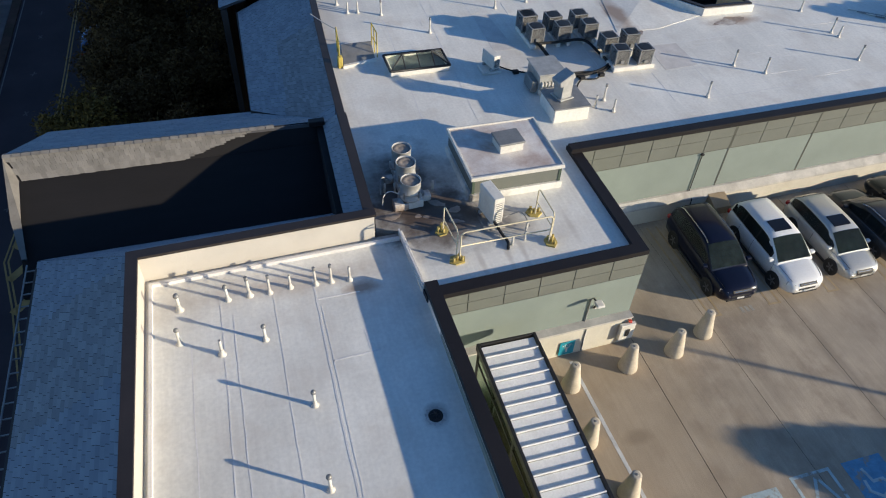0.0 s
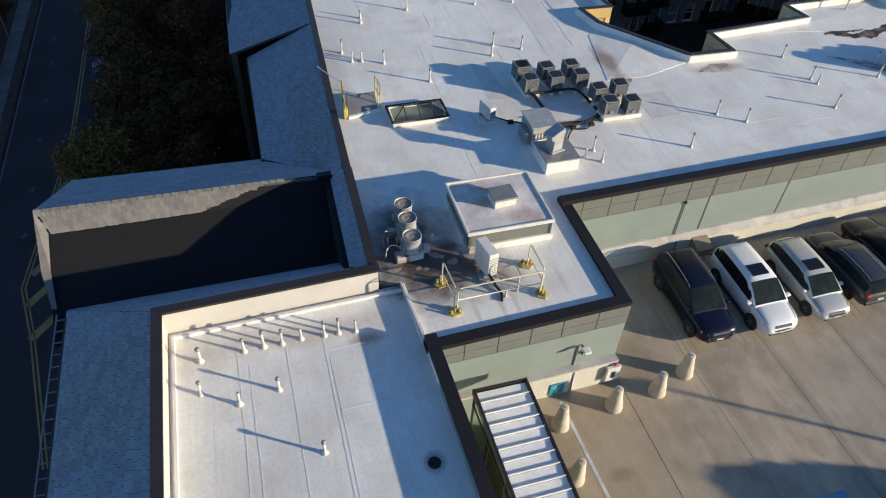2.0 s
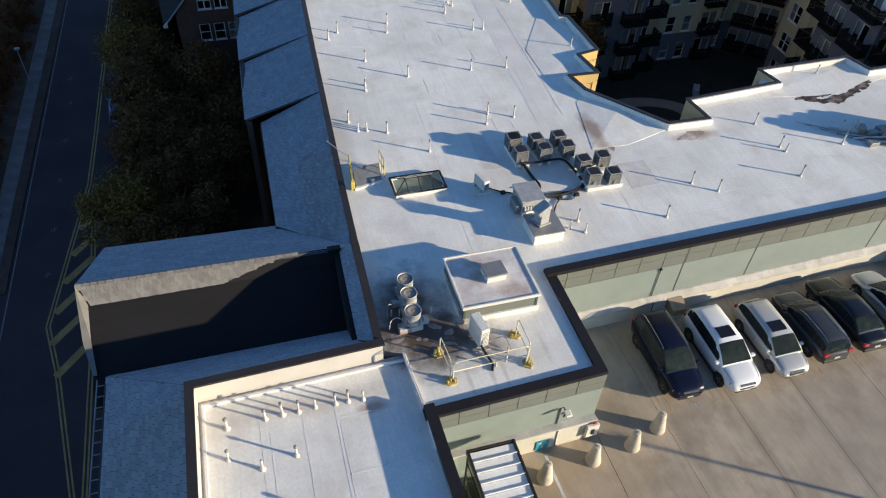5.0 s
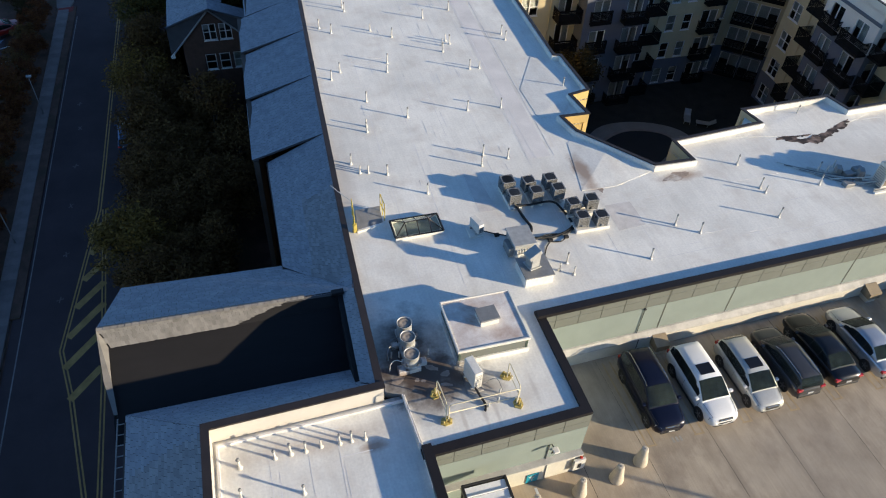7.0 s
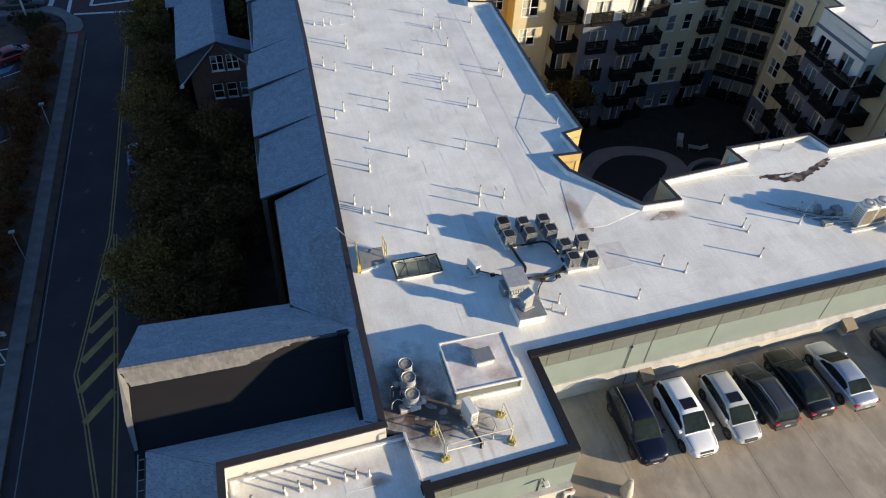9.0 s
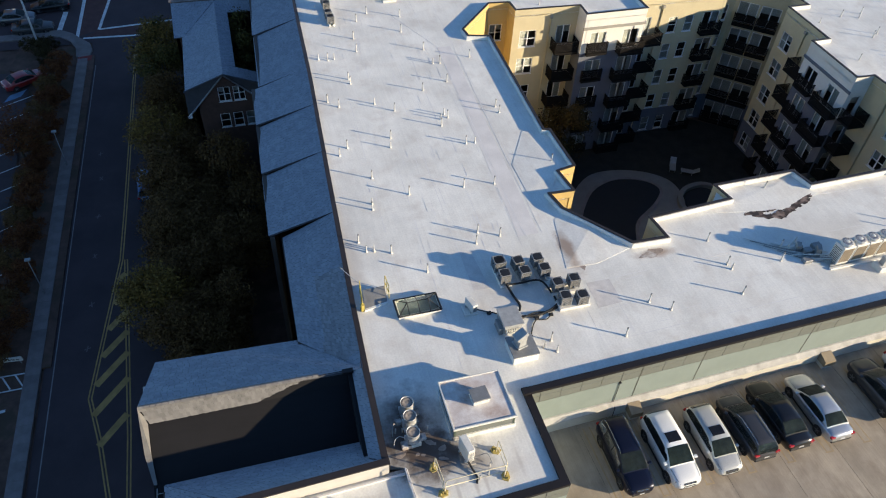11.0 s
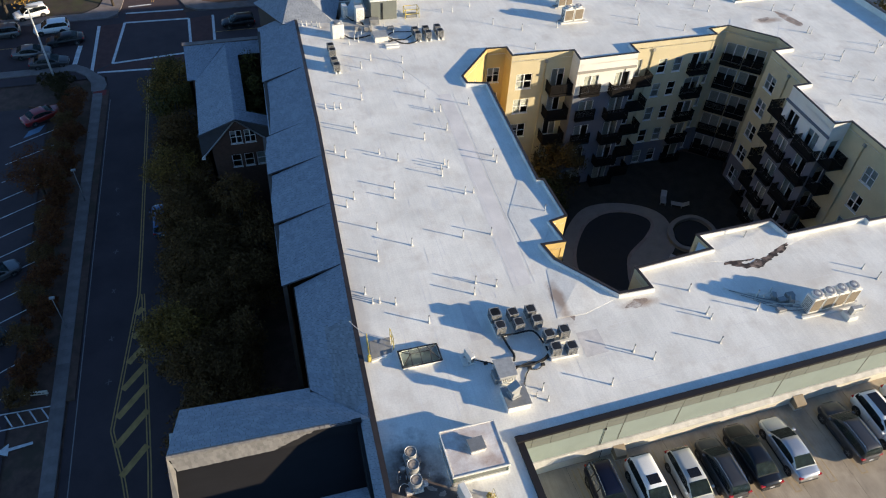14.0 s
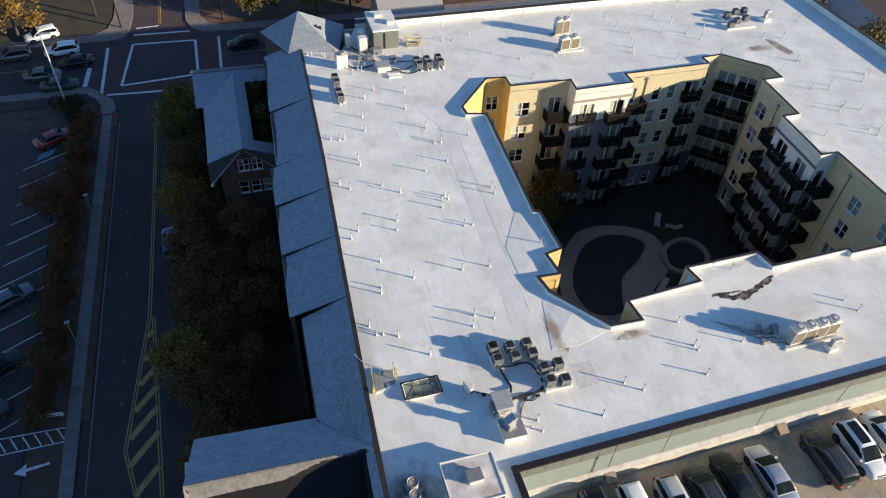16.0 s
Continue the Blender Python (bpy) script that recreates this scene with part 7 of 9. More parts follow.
def car(style, m, mat, label, sunroof=False, rails=False, scale=1.0):
    body, cab, L, W, H = CAR_STYLE[style]
    L *= scale
    ob = thing("car", m, label, "car", "parked cars")
    hw = W / 2
    rows = []
    for u, zb, zt, w in body:
        w *= hw
        mid = (zb + zt) / 2
        half = [(0.0, zb), (w * 0.84, zb), (w * 0.96, zb + 0.08), (w, mid - 0.05), (w * 0.995, mid + 0.1), (w * 0.955, zt - 0.07), (w * 0.87, zt - 0.012), (w * 0.5, zt + 0.025), (0.0, zt + 0.035)]
        rows.append([(u * L, y, z) for y, z in half] + [(u * L, -y, z) for y, z in half[-2:0:-1]])
    bm = bmesh.new()
    loft(bm, rows)
    bodyp = part("body", bm, mat, ob)

    def belt(u):
        for a, b in zip(body, body[1:]):
            if a[0] <= u <= b[0]:
                t = (u - a[0]) / (b[0] - a[0])
                return a[2] + (b[2] - a[2]) * t, (a[3] + (b[3] - a[3]) * t) * hw
        return body[-1][2], body[-1][3] * hw

    def cabin_at(u):
        for a, b in zip(cab, cab[1:]):
            if a[0] <= u <= b[0]:
                t = (u - a[0]) / (b[0] - a[0])
                return a[1] + (b[1] - a[1]) * t, a[2] + (b[2] - a[2]) * t
        return cab[-1][1], cab[-1][2]

    def section(u):
        h, tw = cabin_at(u)
        zb, w = belt(u)
        zr = zb + (H - zb) * h
        f = min(1.0, h * 1.4)
        wb, wt = w * 0.9, w * (0.9 + (tw - 0.9) * f)
        return zb, zr, wb, wt

    rows = []
    for u, _, _ in cab:
        zb, zr, wb, wt = section(u)
        d = zr - zb
        half = [(0.0, zb - 0.04), (wb, zb - 0.04), (wb, zb + d * 0.05), (wt + 0.015, zr - d * 0.14), (wt - 0.05, zr - d * 0.03), (wt * 0.5, zr + 0.012), (0.0, zr + 0.02)]
        rows.append([(u * L, y, z) for y, z in half] + [(u * L, -y, z) for y, z in half[-2:0:-1]])
    bm = bmesh.new()
    loft(bm, rows)
    part("cabin", bm, mat, bodyp)

    def glass_patch(name, pts, nrm):
        nrm = Vector(nrm)
        for nm, off, mt in (("lining", 0.009, M_CABIN), (name, 0.018, M_CARGLASS)):
            bm = bmesh.new()
            f = bm.faces.new([bm.verts.new(Vector(q) + nrm * off) for q in pts])
            part(nm, bm, mt, ob if nm == name else bodyp)

    # windscreen and rear window follow the slope of the cabin ends
    def end_glass(name, us, dirx):
        rows_ = []
        for u in us:
            zb, zr, wb, wt = section(u)
            dd = zr - zb
            w = wt - 0.05
            ys_ = [(w, zr - dd * 0.03), (wt * 0.5, zr + 0.012), (0.0, zr + 0.02), (-wt * 0.5, zr + 0.012), (-w, zr - dd * 0.03)]
            rows_.append([Vector((u * L, y, z)) for y, z in ys_])
        up = Vector((dirx * 0.6, 0, 0.8))
        for nm, off, mt in (("lining", 0.008, M_SUNLIT_DASH), (name, 0.02, M_CARGLASS)):
            bm = bmesh.new()
            vv = [[bm.verts.new(q_ + up * off) for q_ in r_] for r_ in rows_]
            for a_, b_ in zip(vv, vv[1:]):
                for i in range(4):
                    bm.faces.new((a_[i], b_[i], b_[i + 1], a_[i + 1])).smooth = True
            bmesh.ops.recalc_face_normals(bm, faces=bm.faces[:])
            part(nm, bm, mt, ob if nm == name else bodyp)

    nose = [c[0] for c in cab]
    end_glass("windscreen", [nose[-3] + 0.008, nose[-2], nose[-1] - 0.012], 1)
    if style == "sedan":
        end_glass("rear_window", [nose[0] + 0.015, nose[1], nose[2] - 0.015], -1)
    else:
        end_glass("rear_window", [nose[0] + 0.006, nose[1], nose[2] - 0.004], -1)
    # side windows in a black surround
    ua, ub = nose[1] + 0.02, nose[-2] - 0.005

    def flank(u, t, s):
        zb, zr, wb, wt = section(u)
        return Vector((u * L, s * (wb + (wt + 0.015 - wb) * (t - 0.05) / 0.81), zb + (zr - zb) * t))

    for s in (1, -1):
        bm = bmesh.new()
        stations = [ua - 0.008 + (ub - ua + 0.03) * k / 8 for k in range(9)]
        vv = [[bm.verts.new(flank(u, t, s) + Vector((0, s * 0.005, 0.001))) for t in (0.03, 0.45, 0.85)] for u in stations]
        for a_, b_ in zip(vv, vv[1:]):
            for i in range(2):
                bm.faces.new((a_[i], b_[i], b_[i + 1], a_[i + 1]))
        bmesh.ops.recalc_face_normals(bm, faces=bm.faces[:])
        part("window_surround", bm, M_TRIM, bodyp, "black window surround")
    cuts = [ua, ua + (ub - ua) * 0.27, ua + (ub - ua) * 0.3, ua + (ub - ua) * 0.62, ua + (ub - ua) * 0.65, ub]
    for s in (1, -1):
        for i in (0, 2, 4):
            u0, u1 = cuts[i], cuts[i + 1]
            pts = []
            for u, top in ((u0, 0), (u1, 0), (u1, 1), (u0, 1)):
                zb, zr, wb, wt = section(u)
                d = zr - zb
                t = 0.07 if not top else 0.83
                z = zb + d * t
                y = wb + (wt + 0.015 - wb) * (t - 0.05) / 0.81
                pts.append((u * L, s * y, z))
            glass_patch("side_window", pts if s > 0 else pts[::-1], (0, s, 0.25))
    # wheels
    r = 0.34 if style == "suv" else 0.315
    for u in (-0.29, 0.305):
        for s in (1, -1):
            mm = Matrix.Translation((u * L, s * (hw - 0.12), r)) @ Matrix.Rotation(math.pi / 2, 4, "X")
            bm = bmesh.new()
            lathe(bm, [(r * 0.66, -0.11), (r * 0.93, -0.115), (r, -0.08), (r, 0.08), (r * 0.93, 0.115), (r * 0.66, 0.11)], 22, m=mm)
            wh = part("wheel", bm, M_TYRE, ob, "black tyre")
            bm = bmesh.new()
            sgn = -s
            lathe(bm, [(r * 0.66, sgn * 0.1), (r * 0.66, sgn * 0.116), (r * 0.2, sgn * 0.126)][::1], 16, m=mm)
            for k in range(5):
                box(bm, 0.02, r * 0.62, -0.03, 0.03, min(sgn * 0.118, sgn * 0.135), max(sgn * 0.118, sgn * 0.135), mm @ Matrix.Rotation(k * 2 * math.pi / 5, 4, "Z"))
            part("rim", bm, M_RIM, wh)
            bm = bmesh.new()
            mm2 = Matrix.Translation((u * L, s * (hw - 0.02), r)) @ Matrix.Rotation(math.pi / 2, 4, "X")
            lathe(bm, [(r * 1.16, -0.025), (r * 1.16, 0.025), (r * 1.0, 0.027)], 22, m=mm2)
            part("wheel_arch", bm, M_TRIM, bodyp)
    # panel gaps of the bonnet and the doors
    for s in (1, -1):
        bm = bmesh.new()
        pts = []
        for k in range(7):
            u = 0.275 + 0.175 * k / 6
            zb_, w_ = belt(u)
            pts.append((u * L, s * w_ * (0.86 - 0.05 * k / 6), zb_ + 0.0))
        tube(bm, pts, 0.009, 4)
        part("bonnet_gap", bm, M_TRIM, bodyp)
        for u in (ua + (ub - ua) * 0.285, ua + (ub - ua) * 0.635, 0.24):
            bm = bmesh.new()
            zb_, w_ = belt(u)
            tube(bm, [(u * L, s * w_ * 0.962, zb_ - 0.07), (u * L, s * w_ * 1.0, zb_ - 0.3), (u * L, s * w_ * 0.998, 0.42)], 0.007, 4)
            part("door_gap", bm, M_TRIM, bodyp)
    # lamps, grille, plates, mirrors, sill trim
    zb, w = belt(0.45)
    for s in (1, -1):
        bm = bmesh.new()
        q = [(0.43 * L, s * w * 0.99, zb - 0.2), (0.484 * L, s * w * 0.66, zb - 0.2), (0.476 * L, s * w * 0.68, zb - 0.1), (0.425 * L, s * w * 0.96, zb - 0.05)]
        f = bm.faces.new([bm.verts.new(Vector(p_) + Vector((0.035, s * 0.03, 0.03))) for p_ in q])
        ex = bmesh.ops.extrude_face_region(bm, geom=[f])
        bmesh.ops.translate(bm, vec=(-0.06, -s * 0.06, -0.02), verts=[v for v in ex["geom"] if isinstance(v, bmesh.types.BMVert)])
        bmesh.ops.recalc_face_normals(bm, faces=bm.faces[:])
        part("headlight", bm, M_LAMPCLEAR, ob)
        bm = bmesh.new()
        z0 = 0.82 if style != "sedan" else 0.74
        bbox(bm, -0.497 * L, -0.462 * L, min(s * hw * 0.6, s * hw * 0.93), max(s * hw * 0.6, s * hw * 0.93), z0, z0 + 0.17, 0.02)
        part("taillight", bm, M_LAMPRED, ob)
        bm = bmesh.new()
        zb2, w2 = belt(0.2)
        bbox(bm, 0.185 * L, 0.225 * L, min(s * w2 * 0.95, s * (w2 + 0.17)), max(s * w2 * 0.95, s * (w2 + 0.17)), zb2 + 0.0, zb2 + 0.14, 0.03)
        part("mirror", bm, mat, ob)
        bm = bmesh.new()
        bbox(bm, -0.24 * L, 0.25 * L, min(s * (hw - 0.06), s * (hw + 0.012)), max(s * (hw - 0.06), s * (hw + 0.012)), 0.2, 0.32, 0.02)
        part("sill_trim", bm, M_TRIM, ob)
        if rails:
            bm = bmesh.new()
            pts = []
            for k in range(9):
                u = nose[2] + (nose[-3] - nose[2]) * k / 8
                z1, zr, _, wt = section(u)
                pts.append((u * L, s * (wt - 0.08), zr + (0.05 if 0 < k < 8 else 0.0)))
            tube(bm, pts, 0.022, 6)
            part("roof_rail", bm, M_CHROME, ob)
    bm = bmesh.new()
    bbox(bm, 0.486 * L, 0.501 * L, -0.4, 0.4, 0.5, 0.64, 0.02)
    zg, _ = belt(0.484)
    bbox(bm, -0.012, 0.012, -0.4, 0.4, -0.09, 0.03, 0.01, Matrix.Translation((0.487 * L, 0, zg + 0.02)) @ Matrix.Rotation(radians(-40), 4, "Y"))
    part("grille", bm, M_TRIM, ob)
    bm = bmesh.new()
    bbox(bm, -0.016, 0.02, -0.32, 0.32, -0.045, -0.025, 0.006, Matrix.Translation((0.487 * L, 0, zg + 0.02)) @ Matrix.Rotation(radians(-40), 4, "Y"))
    part("grille_bar", bm, M_CHROME, ob, "chrome grille bar")
    bm = bmesh.new()
    bbox(bm, 0.478 * L, 0.498 * L, -0.55, 0.55, 0.3, 0.42, 0.02)
    part("lower_intake", bm, M_TRIM, ob)
    bm = bmesh.new()
    box(bm, 0.503 * L, 0.507 * L, -0.15, 0.15, 0.45, 0.53)
    part("front_plate", bm, M_PLATE, ob)
    bm = bmesh.new()
    box(bm, -0.507 * L, -0.499 * L, -0.16, 0.16, 0.6, 0.7)
    part("rear_plate", bm, M_PLATE, ob)
    bm = bmesh.new()
    bbox(bm, -0.505 * L, -0.48 * L, -0.7, 0.7, 0.34, 0.5, 0.02)
    part("rear_bumper_trim", bm, M_TRIM, ob)
    if sunroof:
        bm = bmesh.new()
        u0, u1 = nose[-4] - 0.1, nose[-4] + 0.035
        if sunroof == "large":
            u0 = nose[2] + 0.05
        zs_ = [section(u0 + (u1 - u0) * k / 8)[1] for k in range(9)]
        for k in range(8):
            a0, a1 = u0 + (u1 - u0) * k / 8, u0 + (u1 - u0) * (k + 1) / 8
            quad(bm, [(a0 * L, -0.4, zs_[k] + 0.034), (a1 * L, -0.4, zs_[k + 1] + 0.034), (a1 * L, 0.4, zs_[k + 1] + 0.034), (a0 * L, 0.4, zs_[k] + 0.034)])
        bmesh.ops.remove_doubles(bm, verts=bm.verts[:], dist=0.001)
        ex = bmesh.ops.extrude_face_region(bm, geom=bm.faces[:])
        bmesh.ops.translate(bm, vec=(0, 0, -0.05), verts=[v for v in ex["geom"] if isinstance(v, bmesh.types.BMVert)])
        bmesh.ops.recalc_face_normals(bm, faces=bm.faces[:])
        part("sunroof", bm, surface("sunroof_glass", (0.012, 0.012, 0.014), 0.06, bump=0) if "sunroof_glass" not in bpy.data.materials else bpy.data.materials["sunroof_glass"], ob)
    return ob


P_NAVY = paint("navy_paint", (0.006, 0.008, 0.022), 0.1, 0.35)
P_WHITE = paint("white_paint", (0.78, 0.78, 0.76), 0.0)
P_PEARL = paint("champagne_paint", (0.55, 0.54, 0.49), 0.3)
P_GREY = paint("dark_grey_paint", (0.055, 0.055, 0.057), 0.25, 0.6)
P_BLACK = paint("black_paint", (0.01, 0.01, 0.011), 0.2, 0.6)
P_SILVER = paint("silver_paint", (0.5, 0.51, 0.52), 0.6)
P_RED = paint("red_paint", (0.25, 0.012, 0.01), 0.1)
P_BLUE = paint("blue_paint", (0.03, 0.07, 0.16), 0.4)
for style, x, y, a, mat, lab, sr, rl in (
        ("suv", 16.1, 15.68, -91, P_NAVY, "navy blue sport utility vehicle with silver roof rails", False, True),
        ("suv", 18.7, 15.4, -90, P_WHITE, "white sport utility vehicle with a dark sunroof", True, False),
        ("hatch", 21.35, 15.4, -90, P_PEARL, "champagne hatchback with a dark sunroof", True, False),
        ("hatch", 23.65, 15.68, 90, P_GREY, "dark grey crossover parked nose to the wall", False, True),
        ("sedan", 25.95, 15.95, 90, P_BLACK, "black sedan parked nose to the wall", False, False),
        ("sedan", 28.55, 15.8, 90, P_SILVER, "silver sedan parked nose to the wall", False, False),
        ("suv", 33.1, 15.85, 91, P_GREY, "dark grey estate parked nose to the wall", False, True),
        ("suv", 35.75, 15.85, -90, P_WHITE, "white sport utility vehicle with a panoramic roof", "large", False),
        ("sedan", 38.3, 16.0, -90, P_WHITE, "white sedan in a parking bay", False, False)):
    car(style, pose(x, y, DECK, 0, 0, a) @ Matrix.Scale(0.935, 4), mat, lab, sr, rl)

# ---- courtyard facades ----
M_YELLOW = surface("ochre_stucco", (0.53, 0.385, 0.15), 0.8, dark=0.92, light=1.04, scale=0.8, grain=50, bump=0.08)
M_CREAMY = surface("pale_yellow_stucco", (0.55, 0.475, 0.3), 0.8, dark=0.9, light=1.05, scale=0.7, grain=50, bump=0.08)
M_GREYSIDING = surface("grey_blue_siding", (0.13, 0.138, 0.165), 0.75, dark=0.9, light=1.05, scale=0.8, grain=30, bump=0.1)
M_TAUPE = surface("taupe_band", (0.3, 0.28, 0.24), 0.75, dark=0.9, scale=1.0, bump=0.05)
M_FRAME = surface("white_window_frame", (0.75, 0.74, 0.71), 0.5, dark=0.92, scale=3, bump=0.02)
M_RAILDARK = surface("dark_bronze_rail", (0.01, 0.0085, 0.008), 0.75, bump=0.03, spec=0.15)
M_BLIND = surface("pale_blind", (0.4, 0.4, 0.37), 0.8, bump=0.05)
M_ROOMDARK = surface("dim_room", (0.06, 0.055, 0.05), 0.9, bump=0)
FLOORS = [0.25, 3.25, 6.3, 9.4, 12.4]
facade_rnd = random.Random(12)


def facade(name, p, q, zones, openings, label, t=0.3):
    """A wall seen with p at its left end; openings (u0, u1, z0, z1, kind) go through it, zones (z0, z1, material index)."""
    p, q = Vector(p), Vector(q)
    d = (q - p).normalized()
    L = (q - p).length
    m = Matrix.Translation((p.x, p.y, 0)) @ Matrix.Rotation(math.atan2(d.y, d.x), 4, "Z")
    mats = [M_YELLOW, M_CREAMY, M_WHITEWALL, M_GREYSIDING, M_BRICK, M_BROWNWALL]
    us = sorted({0.0, L} | {max(0, min(L, o[k])) for o in openings for k in (0, 1)})
    zs = sorted({z for a in zones for z in a[:2]} | {o[k] for o in openings for k in (2, 3)})
    bm = bmesh.new()

    def mat_at(z):
        for z0, z1, mi in zones:
            if z0 <= z <= z1:
                return mi
        return 0

    def hole(u, z):
        return any(o[0] < u < o[1] and o[2] < z < o[3] for o in openings)

    for a, b in zip(us, us[1:]):
        for c, e in zip(zs, zs[1:]):
            if b - a < 1e-4 or e - c < 1e-4 or hole((a + b) / 2, (c + e) / 2):
                continue
            mi = mat_at((c + e) / 2)
            quad(bm, [m @ Vector(v) for v in ((a, 0, c), (b, 0, c), (b, 0, e), (a, 0, e))], mi)
            quad(bm, [m @ Vector(v) for v in ((b, t, c), (a, t, c), (a, t, e), (b, t, e))], mi)
    for u0, u1, z0, z1, _ in openings:
        mi = mat_at((z0 + z1) / 2)
        for r in (((u0, 0, z0), (u0, 0, z1), (u0, t, z1), (u0, t, z0)), ((u1, 0, z1), (u1, 0, z0), (u1, t, z0), (u1, t, z1)),
                  ((u0, 0, z0), (u0, t, z0), (u1, t, z0), (u1, 0, z0)), ((u0, t, z1), (u0, 0, z1), (u1, 0, z1), (u1, t, z1))):
            quad(bm, [m @ Vector(v) for v in r], mi)
    w = setting(name, bm, mats, label, "wall")
    if any(z_[2] == 3 for z_ in zones):
        bm = bmesh.new()
        ztop = max(z_[1] for z_ in zones if z_[2] == 3)
        for k in range(int((ztop - 0.1) / 0.178)):
            z = 0.1 + k * 0.178
            free = [(0.0, L)]
            for o in openings:
                if o[2] - 0.02 < z + 0.02 and o[3] > z:
                    free = [r for a, b in free for r in ((a, min(b, o[0])), (max(a, o[1]), b)) if r[1] - r[0] > 0.05]
            for a, b in free:
                quad(bm, [m @ Vector(v) for v in ((a, -0.022, z), (b, -0.022, z), (b, -0.002, z + 0.172), (a, -0.002, z + 0.172))])
                quad(bm, [m @ Vector(v) for v in ((a, 0.0, z), (b, 0.0, z), (b, -0.022, z), (a, -0.022, z))])
        sd = part("siding_boards", bm, M_GREYSIDING, w)
        tagged(sd, kind="stuff")
    for u0, u1, z0, z1, kind in openings:
        add_window(w, m, u0, u1, z0, z1, kind, t)
    return w, m


def add_window(w, m, u0, u1, z0, z1, kind, t):
    bm = bmesh.new()
    f, y0, y1 = 0.06, 0.03, 0.11
    box(bm, u0, u0 + f, y0, y1, z0, z1, m)
    box(bm, u1 - f, u1, y0, y1, z0, z1, m)
    box(bm, u0 + f, u1 - f, y0, y1, z0, z0 + f, m)
    box(bm, u0 + f, u1 - f, y0, y1, z1 - f, z1, m)
    mid = (u0 + u1) / 2
    if u1 - u0 > 1.0:
        box(bm, mid - 0.05, mid + 0.05, y0, y1, z0 + f, z1 - f, m)
    if kind == "sash":
        zm = (z0 + z1) / 2
        box(bm, u0 + f, u1 - f, y0 + 0.005, y1 - 0.005, zm - 0.025, zm + 0.025, m)
    if kind == "sash":
        box(bm, u0 - 0.06, u1 + 0.06, -0.05, 0.05, z0 - 0.07, z0, m)
    fr = part("window", bm, M_FRAME, w)
    halves = [(u0 + f, mid - 0.05), (mid + 0.05, u1 - f)] if u1 - u0 > 1.0 else [(u0 + f, u1 - f)]
    for a, b in halves:
        bm = bmesh.new()
        quad(bm, [m @ Vector(v) for v in ((a, 0.09, z0 + f), (b, 0.09, z0 + f), (b, 0.09, z1 - f), (a, 0.09, z1 - f))])
        pn = part("pane", bm, M_GLASS, fr)
        pn.visible_shadow = False
        h = facade_rnd.choice((0.0, 0.35, 0.6, 1.0, 1.0))
        if h:
            bm = bmesh.new()
            zt = z1 - f
            zb = zt - (z1 - z0 - 2 * f) * h
            quad(bm, [m @ Vector(v) for v in ((a, 0.16, zb), (b, 0.16, zb), (b, 0.16, zt), (a, 0.16, zt))])
            part("blind", bm, M_BLIND, fr)
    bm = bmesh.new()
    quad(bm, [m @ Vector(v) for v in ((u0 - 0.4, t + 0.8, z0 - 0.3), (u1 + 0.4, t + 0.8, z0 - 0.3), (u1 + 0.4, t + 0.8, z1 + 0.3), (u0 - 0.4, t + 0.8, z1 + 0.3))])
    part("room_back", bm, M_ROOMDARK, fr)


def balcony(m, u0, u1, z, depth=1.2, label="balcony with dark bronze horizontal railing"):
    ob = thing("balcony", m, label, "balcony", "courtyard balconies")
    bm = bmesh.new()
    bbox(bm, u0, u1, -depth, 0.02, z - 0.22, z - 0.02, 0.015)
    part("slab", bm, M_RAILDARK, ob)
    bm = bmesh.new()
    bbox(bm, u0 - 0.02, u1 + 0.02, -depth - 0.03, -depth, z - 0.26, z + 0.0, 0.01)
    part("fascia", bm, M_RAILDARK, ob)
    for k in range(8):
        zz = z + 0.1 + k * 0.125
        bm = bmesh.new()
        band(bm, [(u0, 0), (u0, -depth), (u1, -depth), (u1, 0)], -0.03, 0.0, zz, zz + 0.085)
        part("rail_slat", bm, M_RAILDARK, ob)
    n = max(2, round((u1 - u0) / 1.1))
    for k in range(n + 1):
        x = u0 + (u1 - u0 - 0.05) * k / n
        bm = bmesh.new()
        box(bm, x, x + 0.05, -depth - 0.005, -depth + 0.045, z - 0.05, z + 1.12)
        part("post", bm, M_RAILDARK, ob)
    bm = bmesh.new()
    box(bm, u0, u1, -depth - 0.01, -depth + 0.05, z + 1.08, z + 1.13)
    part("handrail", bm, M_RAILDARK, ob)
    return ob


def stack(us, kind, floors=FLOORS, h=1.75, sill=0.0):
    return [(a, b, z + sill, z + sill + h, kind) for z in floors for a, b in us]


TOP = 15.76
full = lambda mi: [(-1.5, TOP, mi)]
low_grey = [(3.1, TOP, 1), (-1.5, 3.1, 3)]
facade("facade_nw_diagonal", (19.25, 56.6), (23.2, 61.1), full(0), stack([(2.2, 3.6)], "sash"), "ochre stucco courtyard wall in low sun")
facade("facade_nw", (23.2, 61.1), (25.2, 60.95), full(0), stack([(0.25, 1.55)], "sash"), "ochre stucco courtyard wall with paired windows")
facade("facade_jog_1", (25.2, 60.95), (25.25, 59.25), full(0), [], "ochre stucco return wall")
w, m = facade("facade_yellow", (25.25, 59.25), (31.85, 59.05), full(1), stack([(0.75, 2.45)], "sash") + stack([(4.55, 6.0)], "door", h=2.15, sill=-0.1), "pale yellow stucco wall with paired windows")
for z in FLOORS:
    balcony(m, 4.1, 6.5, z - 0.15, 1.5)
bay = [(12.2, TOP, 2), (-1.5, 12.2, 3)]
facade("facade_jog_2", (31.85, 59.05), (31.75, 57.15), bay, [], "return wall of the projecting bay")
